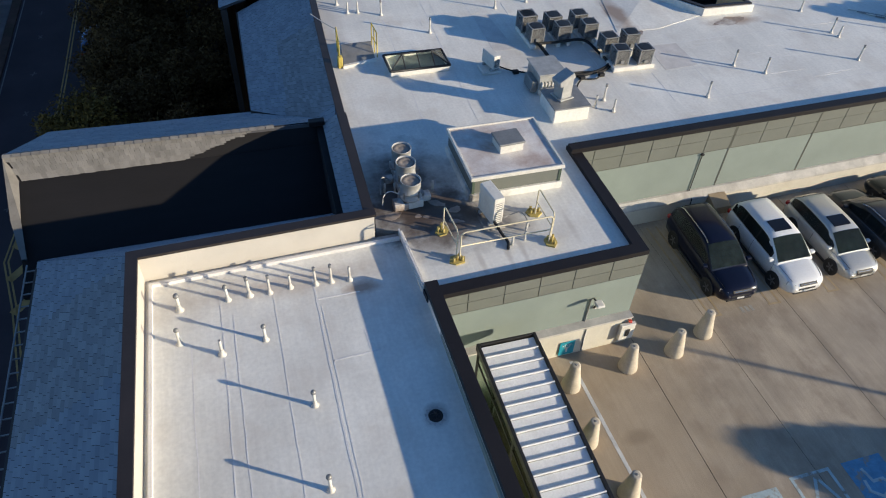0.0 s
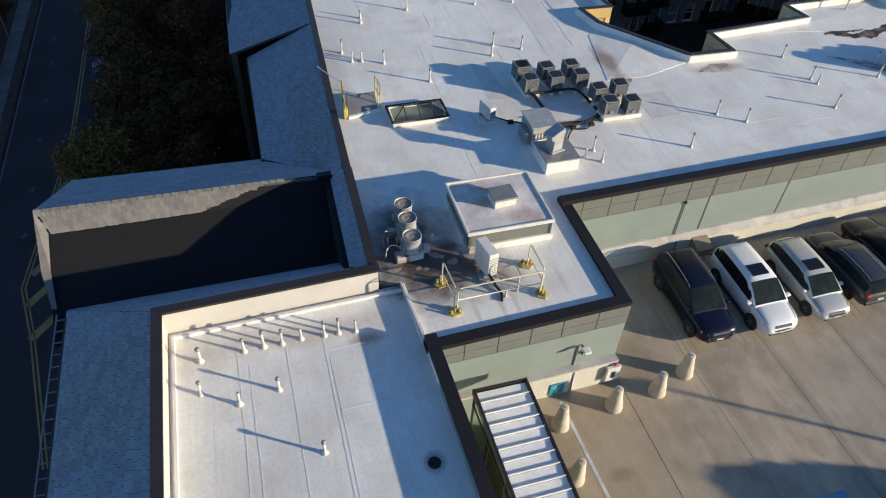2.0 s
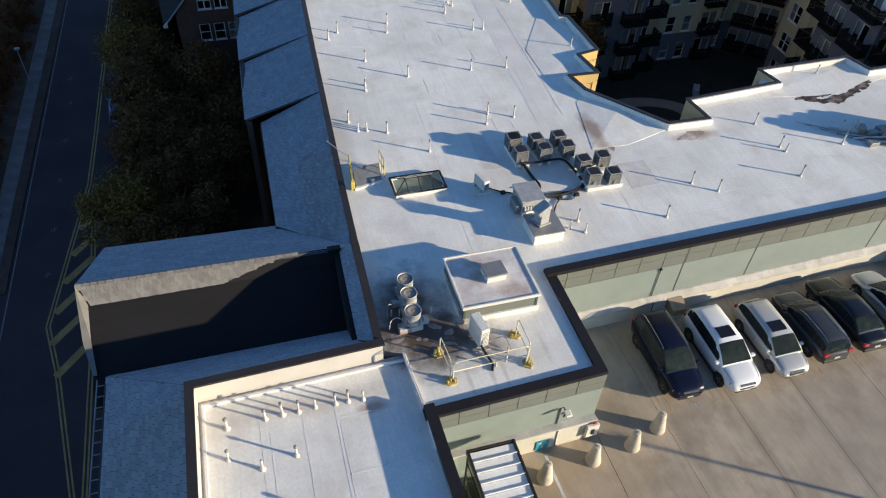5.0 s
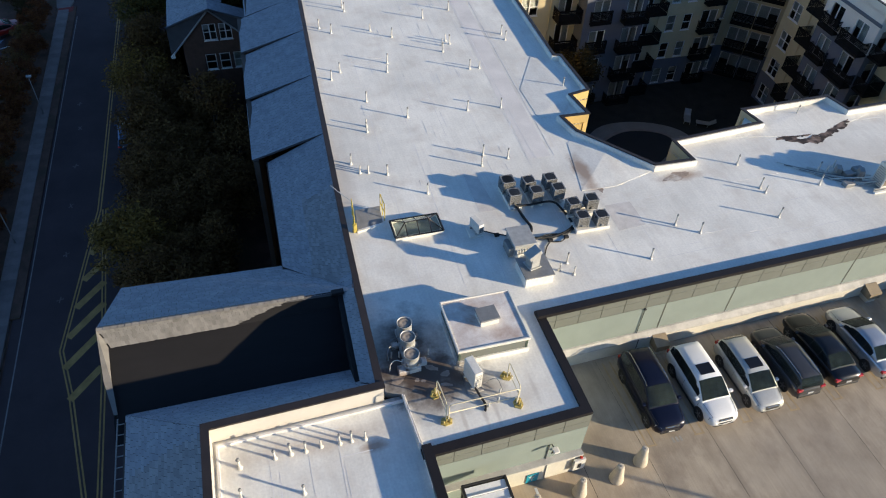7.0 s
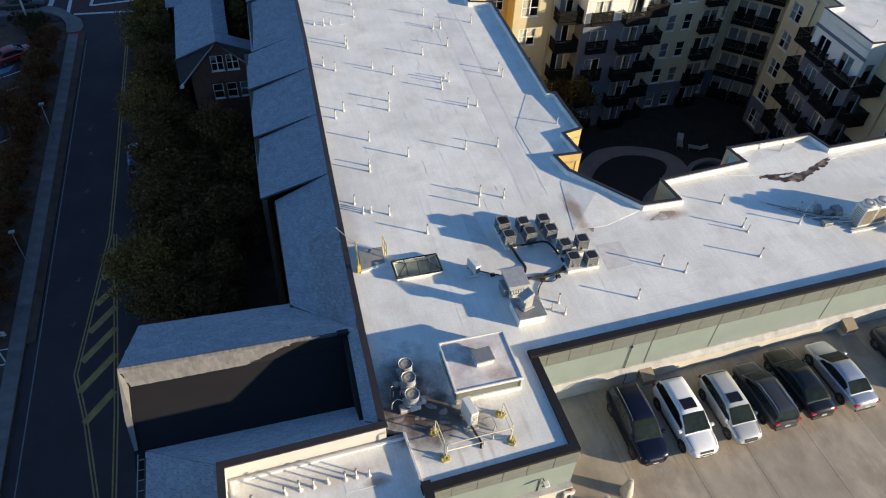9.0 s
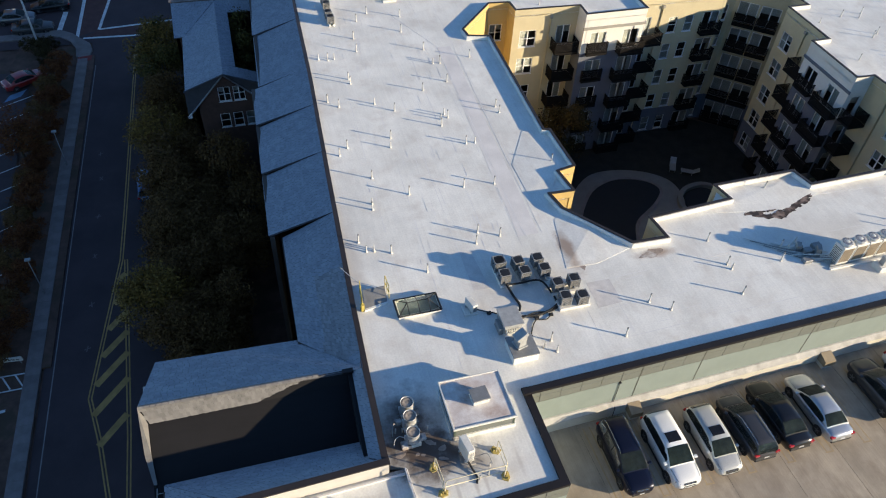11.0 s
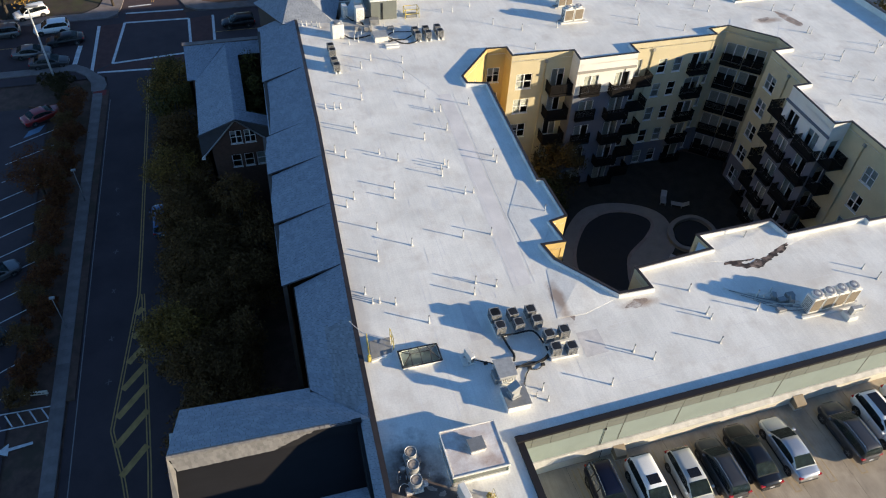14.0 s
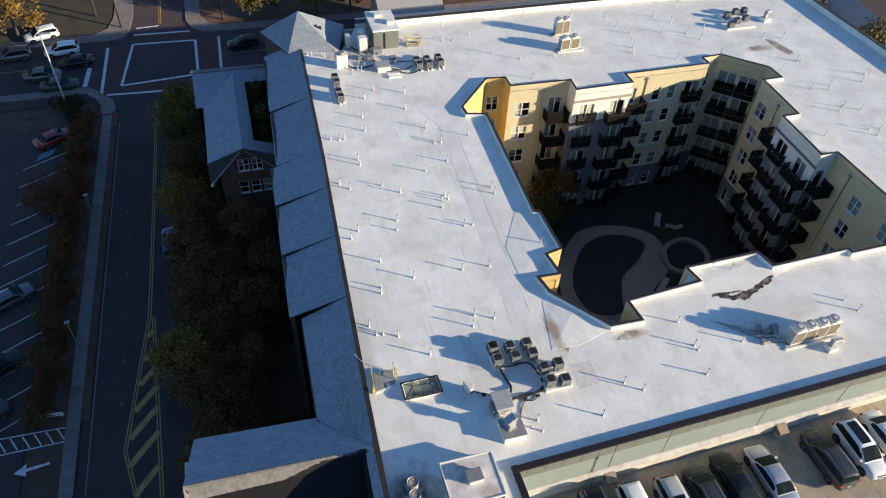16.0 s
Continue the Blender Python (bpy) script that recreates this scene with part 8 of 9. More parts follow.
w, m = facade("facade_bay", (31.75, 57.15), (38.3, 57.25), bay, stack([(0.85, 2.55), (4.4, 6.1)], "door", h=2.05, sill=-0.1), "projecting bay, white above and grey-blue siding below")
for z in FLOORS:
    balcony(m, 3.9, 6.5, z - 0.15, 1.0)
    balcony(m, 0.6, 2.8, z - 0.15, 0.35, "shallow balconette with dark bronze railing")
bm = bmesh.new()
bbox(bm, -0.12, 6.7, -0.12, 0.0, 14.72, 14.98, 0.02, m)
setting("bay_moulding", bm, M_TAUPE, "taupe moulding round the bay", "trim")
facade("facade_jog_3", (38.3, 57.25), (38.3, 59.0), bay, stack([(0.3, 1.2)], "door", h=2.05, sill=-0.1), "return wall of the projecting bay")
w, m = facade("facade_cream", (38.3, 59.0), (48.6, 59.1), low_grey, stack([(0.7, 1.9)], "door", h=2.1, sill=-0.1) + stack([(4.0, 5.0), (5.9, 6.9)], "sash") + stack([(8.0, 9.9)], "door", h=2.05, sill=-0.1), "cream stucco courtyard wall with windows and balconies")
for z in FLOORS:
    balcony(m, 0.1, 2.6, z - 0.15, 1.6)
    balcony(m, 7.8, 10.1, z - 0.15, 0.7)
facade("facade_jog_4", (48.6, 59.1), (48.5, 60.4), low_grey, [], "cream return wall")
facade("facade_ne_short", (48.5, 60.4), (50.95, 60.6), low_grey, stack([(0.5, 1.8)], "sash"), "cream stucco wall")
w, m = facade("facade_ne_diagonal", (50.95, 60.6), (54.8, 57.0), low_grey, stack([(0.45, 2.5), (2.75, 4.8)], "door", h=2.3, sill=-0.1), "cream corner wall with recessed balconies")
for z in FLOORS:
    balcony(m, 0.35, 2.6, z - 0.15, 0.45)
    balcony(m, 2.7, 4.9, z - 0.15, 0.45)
facade("facade_jog_5", (54.8, 57.0), (54.9, 54.9), low_grey, [], "cream return wall")
facade("facade_jog_6", (54.9, 54.9), (52.6, 54.85), low_grey, [], "cream return wall")
w, m = facade("facade_east_1", (52.6, 54.85), (52.3, 48.3), low_grey, stack([(0.7, 2.3)], "sash") + stack([(4.9, 6.2)], "door", h=2.05, sill=-0.1), "cream stucco courtyard wall with paired windows")
for z in FLOORS:
    balcony(m, 4.4, 6.5, z - 0.15, 1.6)
facade("facade_jog_7", (52.3, 48.3), (50.45, 48.25), bay, [], "return wall of the projecting bay")
w, m = facade("facade_east_bay", (50.45, 48.25), (50.2, 41.7), bay, stack([(0.8, 2.4), (4.0, 5.6)], "door", h=2.05, sill=-0.1), "projecting bay, white above and grey-blue siding below")
for z in FLOORS:
    balcony(m, 0.5, 2.7, z - 0.15, 0.5)
    balcony(m, 3.6, 6.5, z - 0.15, 0.9)
bm = bmesh.new()
bbox(bm, -0.12, 6.7, -0.12, 0.0, 14.72, 14.98, 0.02, m)
setting("bay_moulding_east", bm, M_GREYSIDING, "grey-blue moulding round the bay", "trim")
w, m = facade("facade_jog_8", (50.2, 41.7), (52.0, 41.65), bay, stack([(0.5, 1.5)], "door", h=2.05, sill=-0.1), "white return wall with balcony doors")
for z in FLOORS:
    balcony(m, 0.1, 1.8, z - 0.15, 1.5)
w, m = facade("facade_east_2", (52.0, 41.65), (52.2, 30.0), full(1), stack([(3.6, 5.0)], "sash") + stack([(7.6, 9.2)], "sash"), "cream stucco courtyard wall with paired windows")
# the facades' own stucco runs up to the coping
for i, a in enumerate(COURT):
    b = COURT[(i + 1) % len(COURT)]
    x, y = (a[0] + b[0]) / 2, (a[1] + b[1]) / 2
    west, bays = x < 25.4 and y > 31.7, 31.6 < x < 38.5 and y > 56 or x < 52.3 and 41 < y < 49 and x > 49
    bm = bmesh.new()
    band(bm, [a, b], -0.004, 0.06, TOP, 16.358)
    setting("parapet_face", bm, M_YELLOW if west else M_WHITEWALL if bays else M_CREAMY, "stucco face of the parapet above the courtyard", "parapet")
for nm, a, b in (("1", (52.2, 30.0), (44.2, 29.8)), ("2", (44.2, 29.8), (44.2, 30.25)), ("3", (44.2, 30.25), (36.88, 30.0)), ("4", (36.88, 30.0), (36.5, 31.65)), ("5", (36.5, 31.65), (29.85, 31.45)),
                 ("6", (29.85, 31.45), (30.15, 29.9)), ("7", (30.15, 29.9), (23.75, 29.4)), ("8", (23.75, 29.4), (23.95, 27.45)), ("9", (23.95, 27.45), (21.6, 27.5)), ("10", (21.6, 27.5), (18.5, 31.6))):
    wall("court_wall_south_" + nm, a, b, -1.5, TOP, 0.3, M_CREAMY, "cream stucco courtyard wall")
for nm, a, b in (("1", (18.5, 31.6), (18.2, 33.12)), ("2", (18.2, 33.12), (20.0, 33.08)), ("3", (20.0, 33.08), (19.72, 35.33)), ("4", (19.72, 35.33), (21.15, 35.65)), ("5", (21.15, 35.65), (21.08, 40.2)), ("8", (21.08, 40.2), (20.62, 40.35)), ("9", (20.62, 40.35), (21.25, 54.95)), ("6", (21.25, 54.95), (19.36, 55.4)), ("7", (19.36, 55.4), (19.25, 56.6))):
    wall("court_wall_west_" + nm, a, b, -1.5, TOP, 0.3, M_YELLOW if nm in "1234" else M_CREAMY, "ochre stucco courtyard wall")


def downspout(m, u, z0, z1):
    ob = thing("downspout", m, "pale downspout with hopper on the courtyard wall", "downpipe", "courtyard downspouts")
    bm = bmesh.new()
    tube(bm, [(u, -0.08, z0), (u, -0.08, z1)], 0.06, 8)
    part("pipe", bm, M_CREAMY, ob)
    bm = bmesh.new()
    bbox(bm, u - 0.16, u + 0.16, -0.22, 0.0, z1, z1 + 0.28, 0.02)
    part("hopper", bm, M_TAUPE, ob)


def at_wall(p, q):
    d = (Vector(q) - Vector(p)).normalized()
    return Matrix.Translation((p[0], p[1], 0)) @ Matrix.Rotation(math.atan2(d.y, d.x), 4, "Z")


downspout(at_wall((25.25, 59.25), (31.85, 59.05)), 3.75, 0, 15.3)
downspout(at_wall((38.3, 59.0), (48.6, 59.1)), 2.9, 0, 15.3)
downspout(at_wall((52.6, 54.85), (52.3, 48.3)), 3.7, 0, 15.3)
downspout(at_wall((52.0, 41.65), (52.2, 30.0)), 2.4, 0, 15.3)

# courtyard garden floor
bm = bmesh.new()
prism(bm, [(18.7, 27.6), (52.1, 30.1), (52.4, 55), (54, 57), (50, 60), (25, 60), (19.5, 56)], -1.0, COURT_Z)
# Mulch tone is lowered to carry the deep shade of the court.
setting("courtyard_ground", bm, surface("shade_darkened_mulch", (0.018, 0.017, 0.013), 0.95, dark=0.6, light=1.4, scale=0.8, grain=12, bump=0.5), "planted courtyard ground with the court's shade in its colour", "ground")


def blob(points, closed=True, k=5):
    """A smooth closed outline through a few plan points."""
    n_ = len(points)
    out = []
    for i in range(n_):
        p0, p1, p2, p3 = (Vector(points[(i + d) % n_]) for d in (-1, 0, 1, 2))
        for q in range(k):
            t = q / k
            out.append(tuple(0.5 * (2 * p1 + (p2 - p0) * t + (2 * p0 - 5 * p1 + 4 * p2 - p3) * t * t + (3 * p1 - p0 - 3 * p2 + p3) * t ** 3)))
    return out


# kidney-shaped covered pool with a pale coping, and the paved terrace round it
POOL = blob([(35.7, 51.4), (32.9, 50.4), (30.9, 48.3), (29.5, 46.0), (28.9, 43.8), (29.2, 41.4), (30.6, 40.2), (32.7, 40.2), (33.7, 42.4), (35.0, 44.8), (38.0, 46.9), (39.7, 48.9), (38.6, 50.6)])
TERRACE = blob([(36.4, 53.0), (33.0, 52.6), (29.6, 49.4), (27.9, 45.8), (27.3, 42.6), (27.8, 39.6), (31.0, 38.0), (34.4, 38.4), (37.0, 42.0), (40.4, 44.6), (41.6, 47.4), (41.5, 50.0), (39.6, 51.9)])
M_TERRACE = surface("terrace_concrete", (0.18, 0.17, 0.155), 0.85, dark=0.85, light=1.1, scale=0.8, grain=20, bump=0.15)
bm = bmesh.new()
prism(bm, TERRACE, COURT_Z - 0.1, COURT_Z + 0.03)
bmesh.ops.recalc_face_normals(bm, faces=bm.faces[:])
setting("pool_terrace", bm, M_TERRACE, "pale concrete terrace round the courtyard pool", "terrace")
bm = bmesh.new()
band(bm, POOL, -0.02, 0.32, COURT_Z, COURT_Z + 0.1, closed=True)
setting("pool_coping", bm, M_WALKWAY, "pale stone coping round the pool", "coping")
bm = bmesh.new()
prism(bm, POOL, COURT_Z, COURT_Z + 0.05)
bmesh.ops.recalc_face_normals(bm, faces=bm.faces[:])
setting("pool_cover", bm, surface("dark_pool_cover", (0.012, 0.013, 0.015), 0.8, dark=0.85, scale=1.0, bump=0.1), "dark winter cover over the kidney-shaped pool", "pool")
bm = bmesh.new()
band(bm, blob([(44.4, 48.2), (42.2, 47.8), (40.9, 46.2), (41.2, 44.4), (43.2, 43.9), (45.2, 45.0), (45.5, 46.9)]), 0.0, 0.5, COURT_Z - 0.1, COURT_Z + 0.4, closed=True)
setting("spa_wall", bm, M_TERRACE, "low curved concrete wall round the spa", "wall")
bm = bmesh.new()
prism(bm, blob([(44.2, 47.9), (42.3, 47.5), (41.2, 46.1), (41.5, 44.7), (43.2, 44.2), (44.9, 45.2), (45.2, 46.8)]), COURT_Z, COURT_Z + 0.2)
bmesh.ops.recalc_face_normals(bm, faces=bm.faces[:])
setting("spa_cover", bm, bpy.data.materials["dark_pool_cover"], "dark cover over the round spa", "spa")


def lounger(x, y, a):
    ob = thing("sun_lounger", pose(x, y, COURT_Z + 0.03, 0, 0, a), "grey poolside lounger in shade", "lounger", "poolside loungers")
    bm = bmesh.new()
    bbox(bm, -0.95, 0.35, -0.33, 0.33, 0.3, 0.36, 0.02)
    part("seat", bm, M_GREYMETAL, ob)
    bm = bmesh.new()
    bbox(bm, 0.0, 0.75, -0.33, 0.33, -0.03, 0.03, 0.02, Matrix.Translation((0.35, 0, 0.33)) @ Matrix.Rotation(radians(-35), 4, "Y"))
    part("backrest", bm, M_GREYMETAL, ob)
    for px in (-0.85, 0.25):
        for py in (-0.28, 0.28):
            bm = bmesh.new()
            box(bm, px - 0.025, px + 0.025, py - 0.025, py + 0.025, 0, 0.3)
            part("leg", bm, M_GREYMETAL, ob)


lounger(42.9, 52.0, 60)
lounger(44.2, 50.6, -30)
lounger(38.4, 42.4, 40)

# ---- corner turret roof ----
for nm, tri_ in (("west", [(1.4, 76.6), (3.9, 71.2)]), ("south", [(3.9, 71.2), (9.2, 70.0)]), ("east", [(9.2, 70.0), (10.9, 76.5)]), ("north", [(10.9, 76.5), (1.4, 76.6)])):
    apex = Vector((5.7, 75.0, 18.75))
    a, b = Vector((*tri_[0], 15.9)), Vector((*tri_[1], 15.9))
    off = (b - a) * 0.002
    slope("turret_roof_" + nm, apex - off, apex + off, a, b, label="grey shingled hip of the corner turret", seed=60 + len(nm))
bm = bmesh.new()
prism(bm, [(3.9, 71.4), (9.1, 70.3), (10.7, 76.3), (1.8, 76.4)], -1, 15.85)
setting("turret_wall", bm, M_BROWNWALL, "brown clad corner turret wall", "wall")
bm = bmesh.new()
for x, z in ((7.35, 17.55), (7.8, 17.35)):
    bbox(bm, x - 0.16, x + 0.16, 73.3, 73.7, z - 0.3, z + 0.12, 0.02)
setting("turret_vents", bm, M_BLACKMETAL, "small dark roof vents on the turret", "vent")

# ---- brick gabled wing ----
def gable(name, x0, x1, y0, y1, zr, ze, xr, label):
    slope(name + "_roof_west", (xr, y0, zr), (xr, y1, zr), (x0, y0, ze), (x0, y1, ze), label=label, seed=int(y0))
    slope(name + "_roof_east", (xr, y0 + 1.9, zr), (xr, y1, zr), (-1.2, y0 + 1.9, zr - 0.43), (-1.2, y1, zr - 0.43), label=label, seed=int(y0) + 1)
    slope(name + "_roof_porch", (xr, y0, zr), (xr, y0 + 1.9, zr), (x1, y0, ze), (x1, y0 + 1.9, ze), label=label, seed=int(y0) + 2)


gable("brick_wing", -5.85, 1.0, 59.3, 74.2, 12.75, 11.45, -2.35, "grey shingled roof of the brick wing")
slope("brick_wing_roof_north", (-6.65, 74.3, 12.8), (-2.3, 74.25, 12.82), (-6.65, 69.4, 11.47), (-5.7, 69.4, 11.52), label="grey shingled cross roof of the brick wing", seed=71)
slope("brick_wing_roof_link", (-2.3, 74.25, 12.82), (1.3, 74.2, 12.8), (-2.3, 72.3, 12.3), (1.3, 72.3, 12.28), label="grey shingled link roof between the wing and the building", seed=72)
w, m = facade("brick_gable", (-5.3, 59.75), (0.9, 59.75), [(-1.5, 11.4, 4)], [(2.2, 3.3, 9.7, 11.2, "sash"), (3.55, 4.6, 9.7, 11.2, "sash"), (2.0, 2.9, 6.9, 8.4, "sash"), (3.2, 4.1, 6.9, 8.4, "sash"), (4.4, 5.3, 6.9, 8.4, "sash")],
              "dark brick gable wall with white sash windows")
bm = bmesh.new()
vs = [Vector(q) for q in ((-5.3, 59.75, 11.4), (0.9, 59.75, 11.4), (-2.35, 59.75, 12.66))]
quad(bm, vs)
quad(bm, [v + Vector((0, 0.3, 0)) for v in vs][::-1])
setting("brick_gable_peak", bm, M_BRICK, "dark brick gable peak", "wall")
wall("brick_wall_west", (-5.3, 70.0), (-5.3, 59.75), -1.5, 11.5, 0.3, M_BRICK, "dark brick side wall")
bm = bmesh.new()
for a, b in (((-6.0, 59.25, 11.38), (-2.35, 59.25, 12.74)), ((1.1, 59.25, 11.38), (-2.35, 59.25, 12.74))):
    tube(bm, [a, b], 0.09, 4)
setting("gable_rake", bm, M_SHINGLE_UNDER, "dark rake edge of the gable roof", "trim")
for nm, tri in (("west", [(-2.4, 12.6), (-5.95, 11.36), (-6.05, 8.6)]), ("east", [(-2.4, 12.6), (1.05, 9.35), (1.05, 11.36)])):
    bm = bmesh.new()
    lo_ = [bm.verts.new((x, 59.52, z)) for x, z in tri]
    hi_ = [bm.verts.new((x, 59.72, z)) for x, z in tri]
    bm.faces.new(lo_)
    bm.faces.new(hi_[::-1])
    for i in range(3):
        bm.faces.new((lo_[i], hi_[i], hi_[(i + 1) % 3], lo_[(i + 1) % 3]))
    bmesh.ops.recalc_face_normals(bm, faces=bm.faces[:])
    setting("gable_cladding_" + nm, bm, M_SHINGLE_UNDER, "dark shingle cladding beside the brick gable", "cladding")
bm = bmesh.new()
tube(bm, [(-2.4, 59.46, 12.56), (-6.05, 59.46, 8.6)], 0.08, 4)
tube(bm, [(-2.4, 59.46, 12.56), (1.0, 59.46, 9.38)], 0.08, 4)
setting("gable_bargeboard", bm, M_SHINGLE, "grey bargeboard along the steep brick gable", "trim")
# Block at the bargeboard's foot, coloured white for the sun on it.
bm = bmesh.new()
prism(bm, [(-6.1, 59.4), (-5.75, 59.4), (-5.75, 59.5), (-6.1, 59.5)], 8.5, lambda x, y: 8.68 + (x + 6.1) * 1.05)
setting("gable_return", bm, M_WHITEWALL, "white bargeboard end, sunlit tone put into its colour", "trim")
bm = bmesh.new()
prism(bm, [(-6.7, 74.32), (1.6, 74.26), (1.6, 74.75), (-6.7, 74.8)], -1, 12.86)
setting("brick_wall_north", bm, M_BRICK, "dark brick end wall", "wall")
bm = bmesh.new()
prism(bm, [(-6.8, 74.28), (1.65, 74.2), (1.65, 74.82), (-6.8, 74.88)], 12.86, 12.94)
setting("brick_wall_cap", bm, M_WALKWAY, "pale coping on the brick end wall", "coping")
wall("brick_wall_step", (-6.45, 74.3), (-6.45, 69.6), -1.5, 11.4, 0.3, M_BRICK, "dark brick wall of the cross wing")
wall("brick_wall_return", (-6.45, 69.6), (-5.0, 69.6), -1.5, 11.4, 0.3, M_BRICK, "dark brick return wall")
bm = bmesh.new()
box(bm, -8.3, -7.6, 24.0, 25.2, 13.4, 14.3)
setting("wing_dormer", bm, M_WHITEWALL, "pale ribbed sheet-metal dormer at the wing's end", "dormer")

# gutter ladder along the near eave
bm = bmesh.new()
tube(bm, [(-7.45, -12, 14.62), (-7.5, 18.8, 14.62)], 0.03, 6)
for k in range(60):
    y = -11 + k * 0.5
    box(bm, -7.47, -7.15, y, y + 0.03, 14.6, 14.64)
setting("eave_rail", bm, M_GREYMETAL, "thin grey rail on brackets along the eave", "gutter")


# ---- trees ----
def leaf_material(name, c0, c1, c2):
    mat = bpy.data.materials.new(name)
    nt, p, n = nodes_of(mat)
    geo = n("NewGeometry")
    ramp = n("ValToRGB")
    e = ramp.color_ramp.elements
    e[0].color, e[1].color = lin(c0), lin(c2)
    k = ramp.color_ramp.elements.new(0.55)
    k.color = lin(c1)
    nt.links.new(geo.outputs["Random Per Island"], ramp.inputs[0])
    nt.links.new(ramp.outputs[0], p.inputs["Base Color"])
    p.inputs["Roughness"].default_value = 0.7
    p.inputs["Specular IOR Level"].default_value = 0.05
    return mat


M_LEAF_GREEN = leaf_material("green_leaves", (0.06, 0.05, 0.02), (0.095, 0.078, 0.024), (0.15, 0.115, 0.03))
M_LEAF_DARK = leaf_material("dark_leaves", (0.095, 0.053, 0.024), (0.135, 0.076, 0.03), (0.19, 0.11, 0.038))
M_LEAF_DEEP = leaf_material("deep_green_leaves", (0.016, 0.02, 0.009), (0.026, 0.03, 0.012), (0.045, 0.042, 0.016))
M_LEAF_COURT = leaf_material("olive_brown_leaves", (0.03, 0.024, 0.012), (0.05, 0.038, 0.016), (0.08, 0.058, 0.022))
M_LEAF_GOLD = leaf_material("gold_leaves", (0.11, 0.07, 0.024), (0.19, 0.12, 0.032), (0.3, 0.18, 0.042))
M_LEAF_RUST = leaf_material("rust_leaves", (0.08, 0.03, 0.016), (0.13, 0.048, 0.02), (0.19, 0.08, 0.026))
M_BARK = surface("bark", (0.07, 0.055, 0.04), 0.9, dark=0.6, light=1.3, scale=4, grain=25, bump=0.5, stretch=(1, 1, 0.2))


def crown_mesh(seed, rx, ry, rz, cz, leaves, size, mat, dense=False):
    q = random.Random(seed)
    clumps = []
    for _ in range(34):
        while True:
            v = Vector((q.uniform(-1, 1), q.uniform(-1, 1), q.uniform(-0.75, 1)))
            if 0.25 < v.length < 1.0:
                break
        clumps.append((Vector((v.x * rx, v.y * ry, cz + v.z * rz)), q.uniform(0.22, 0.42) * min(rx, rz)))
    verts, faces = [], []
    for k in range(leaves):
        c, r = q.choice(clumps)
        while True:
            o = Vector((q.gauss(0, 0.55), q.gauss(0, 0.55), q.gauss(0, 0.45)))
            if o.length < 1.5:
                break
        p_ = c + o * r
        if dense:
            while True:
                v = Vector((q.uniform(-1, 1), q.uniform(-1, 1), q.uniform(-1, 1)))
                if v.length < 0.9 + 0.1 * math.sin(3.1 * v.x + 2.3 * v.z + 5 * v.y):
                    break
            p_ = Vector((v.x * rx, v.y * ry, cz + v.z * rz))
        a = Vector((q.uniform(-1, 1), q.uniform(-1, 1), q.uniform(-0.6, 0.6))).normalized()
        b = a.cross(Vector((q.uniform(-1, 1), q.uniform(-1, 1), q.uniform(-1, 1)))).normalized()
        s = size * q.uniform(0.6, 1.3)
        i = len(verts)
        verts += [p_ - a * s, p_ + b * s * 0.5, p_ + a * s, p_ - b * s * 0.5]
        faces.append((i, i + 1, i + 2, i + 3))
    me = bpy.data.meshes.new("crown")
    me.from_pydata(verts, [], faces)
    me.materials.append(mat)
    return me, clumps


def tree(x, y, z, h, r, mat, label, seed, leaves=4200, size=0.19, name="tree", dense=False):
    ob = thing(name, pose(x, y, z, 0, 0, seed * 47 % 360), label, "tree" if name == "tree" else "shrub")
    cz = h * 0.62
    me, clumps = crown_mesh(seed, r, r * 0.9, h * 0.4, cz, leaves, size, mat, dense)
    if name == "tree":
        bm = bmesh.new()
        q = random.Random(seed)
        tw = 0.03 * h
        pts = [(0, 0, -0.5), (0.03 * h * 0.2, 0, h * 0.25), (-0.02 * h, 0.02 * h, h * 0.5), (0, 0, h * 0.8)]
        rows = []
        for i, p_ in enumerate(pts):
            rr = tw * (1 - i * 0.27)
            rows.append([bm.verts.new((p_[0] + rr * math.cos(a * math.pi / 4), p_[1] + rr * math.sin(a * math.pi / 4), p_[2])) for a in range(8)])
        for a, b in zip(rows, rows[1:]):
            for i in range(8):
                bm.faces.new((a[i], a[(i + 1) % 8], b[(i + 1) % 8], b[i])).smooth = True
        bm.faces.new(rows[-1])
        part("trunk", bm, M_BARK, ob)
        for c, rr in clumps[:9]:
            bm = bmesh.new()
            s = Vector((0, 0, h * q.uniform(0.3, 0.6)))
            tube(bm, [s, s.lerp(c, 0.5) + Vector((0, 0, -0.1 * h * 0.3)), c], tw * 0.28, 6)
            part("limb", bm, M_BARK, ob)
    cr = new("crown", me)
    cr.parent = ob
    return ob


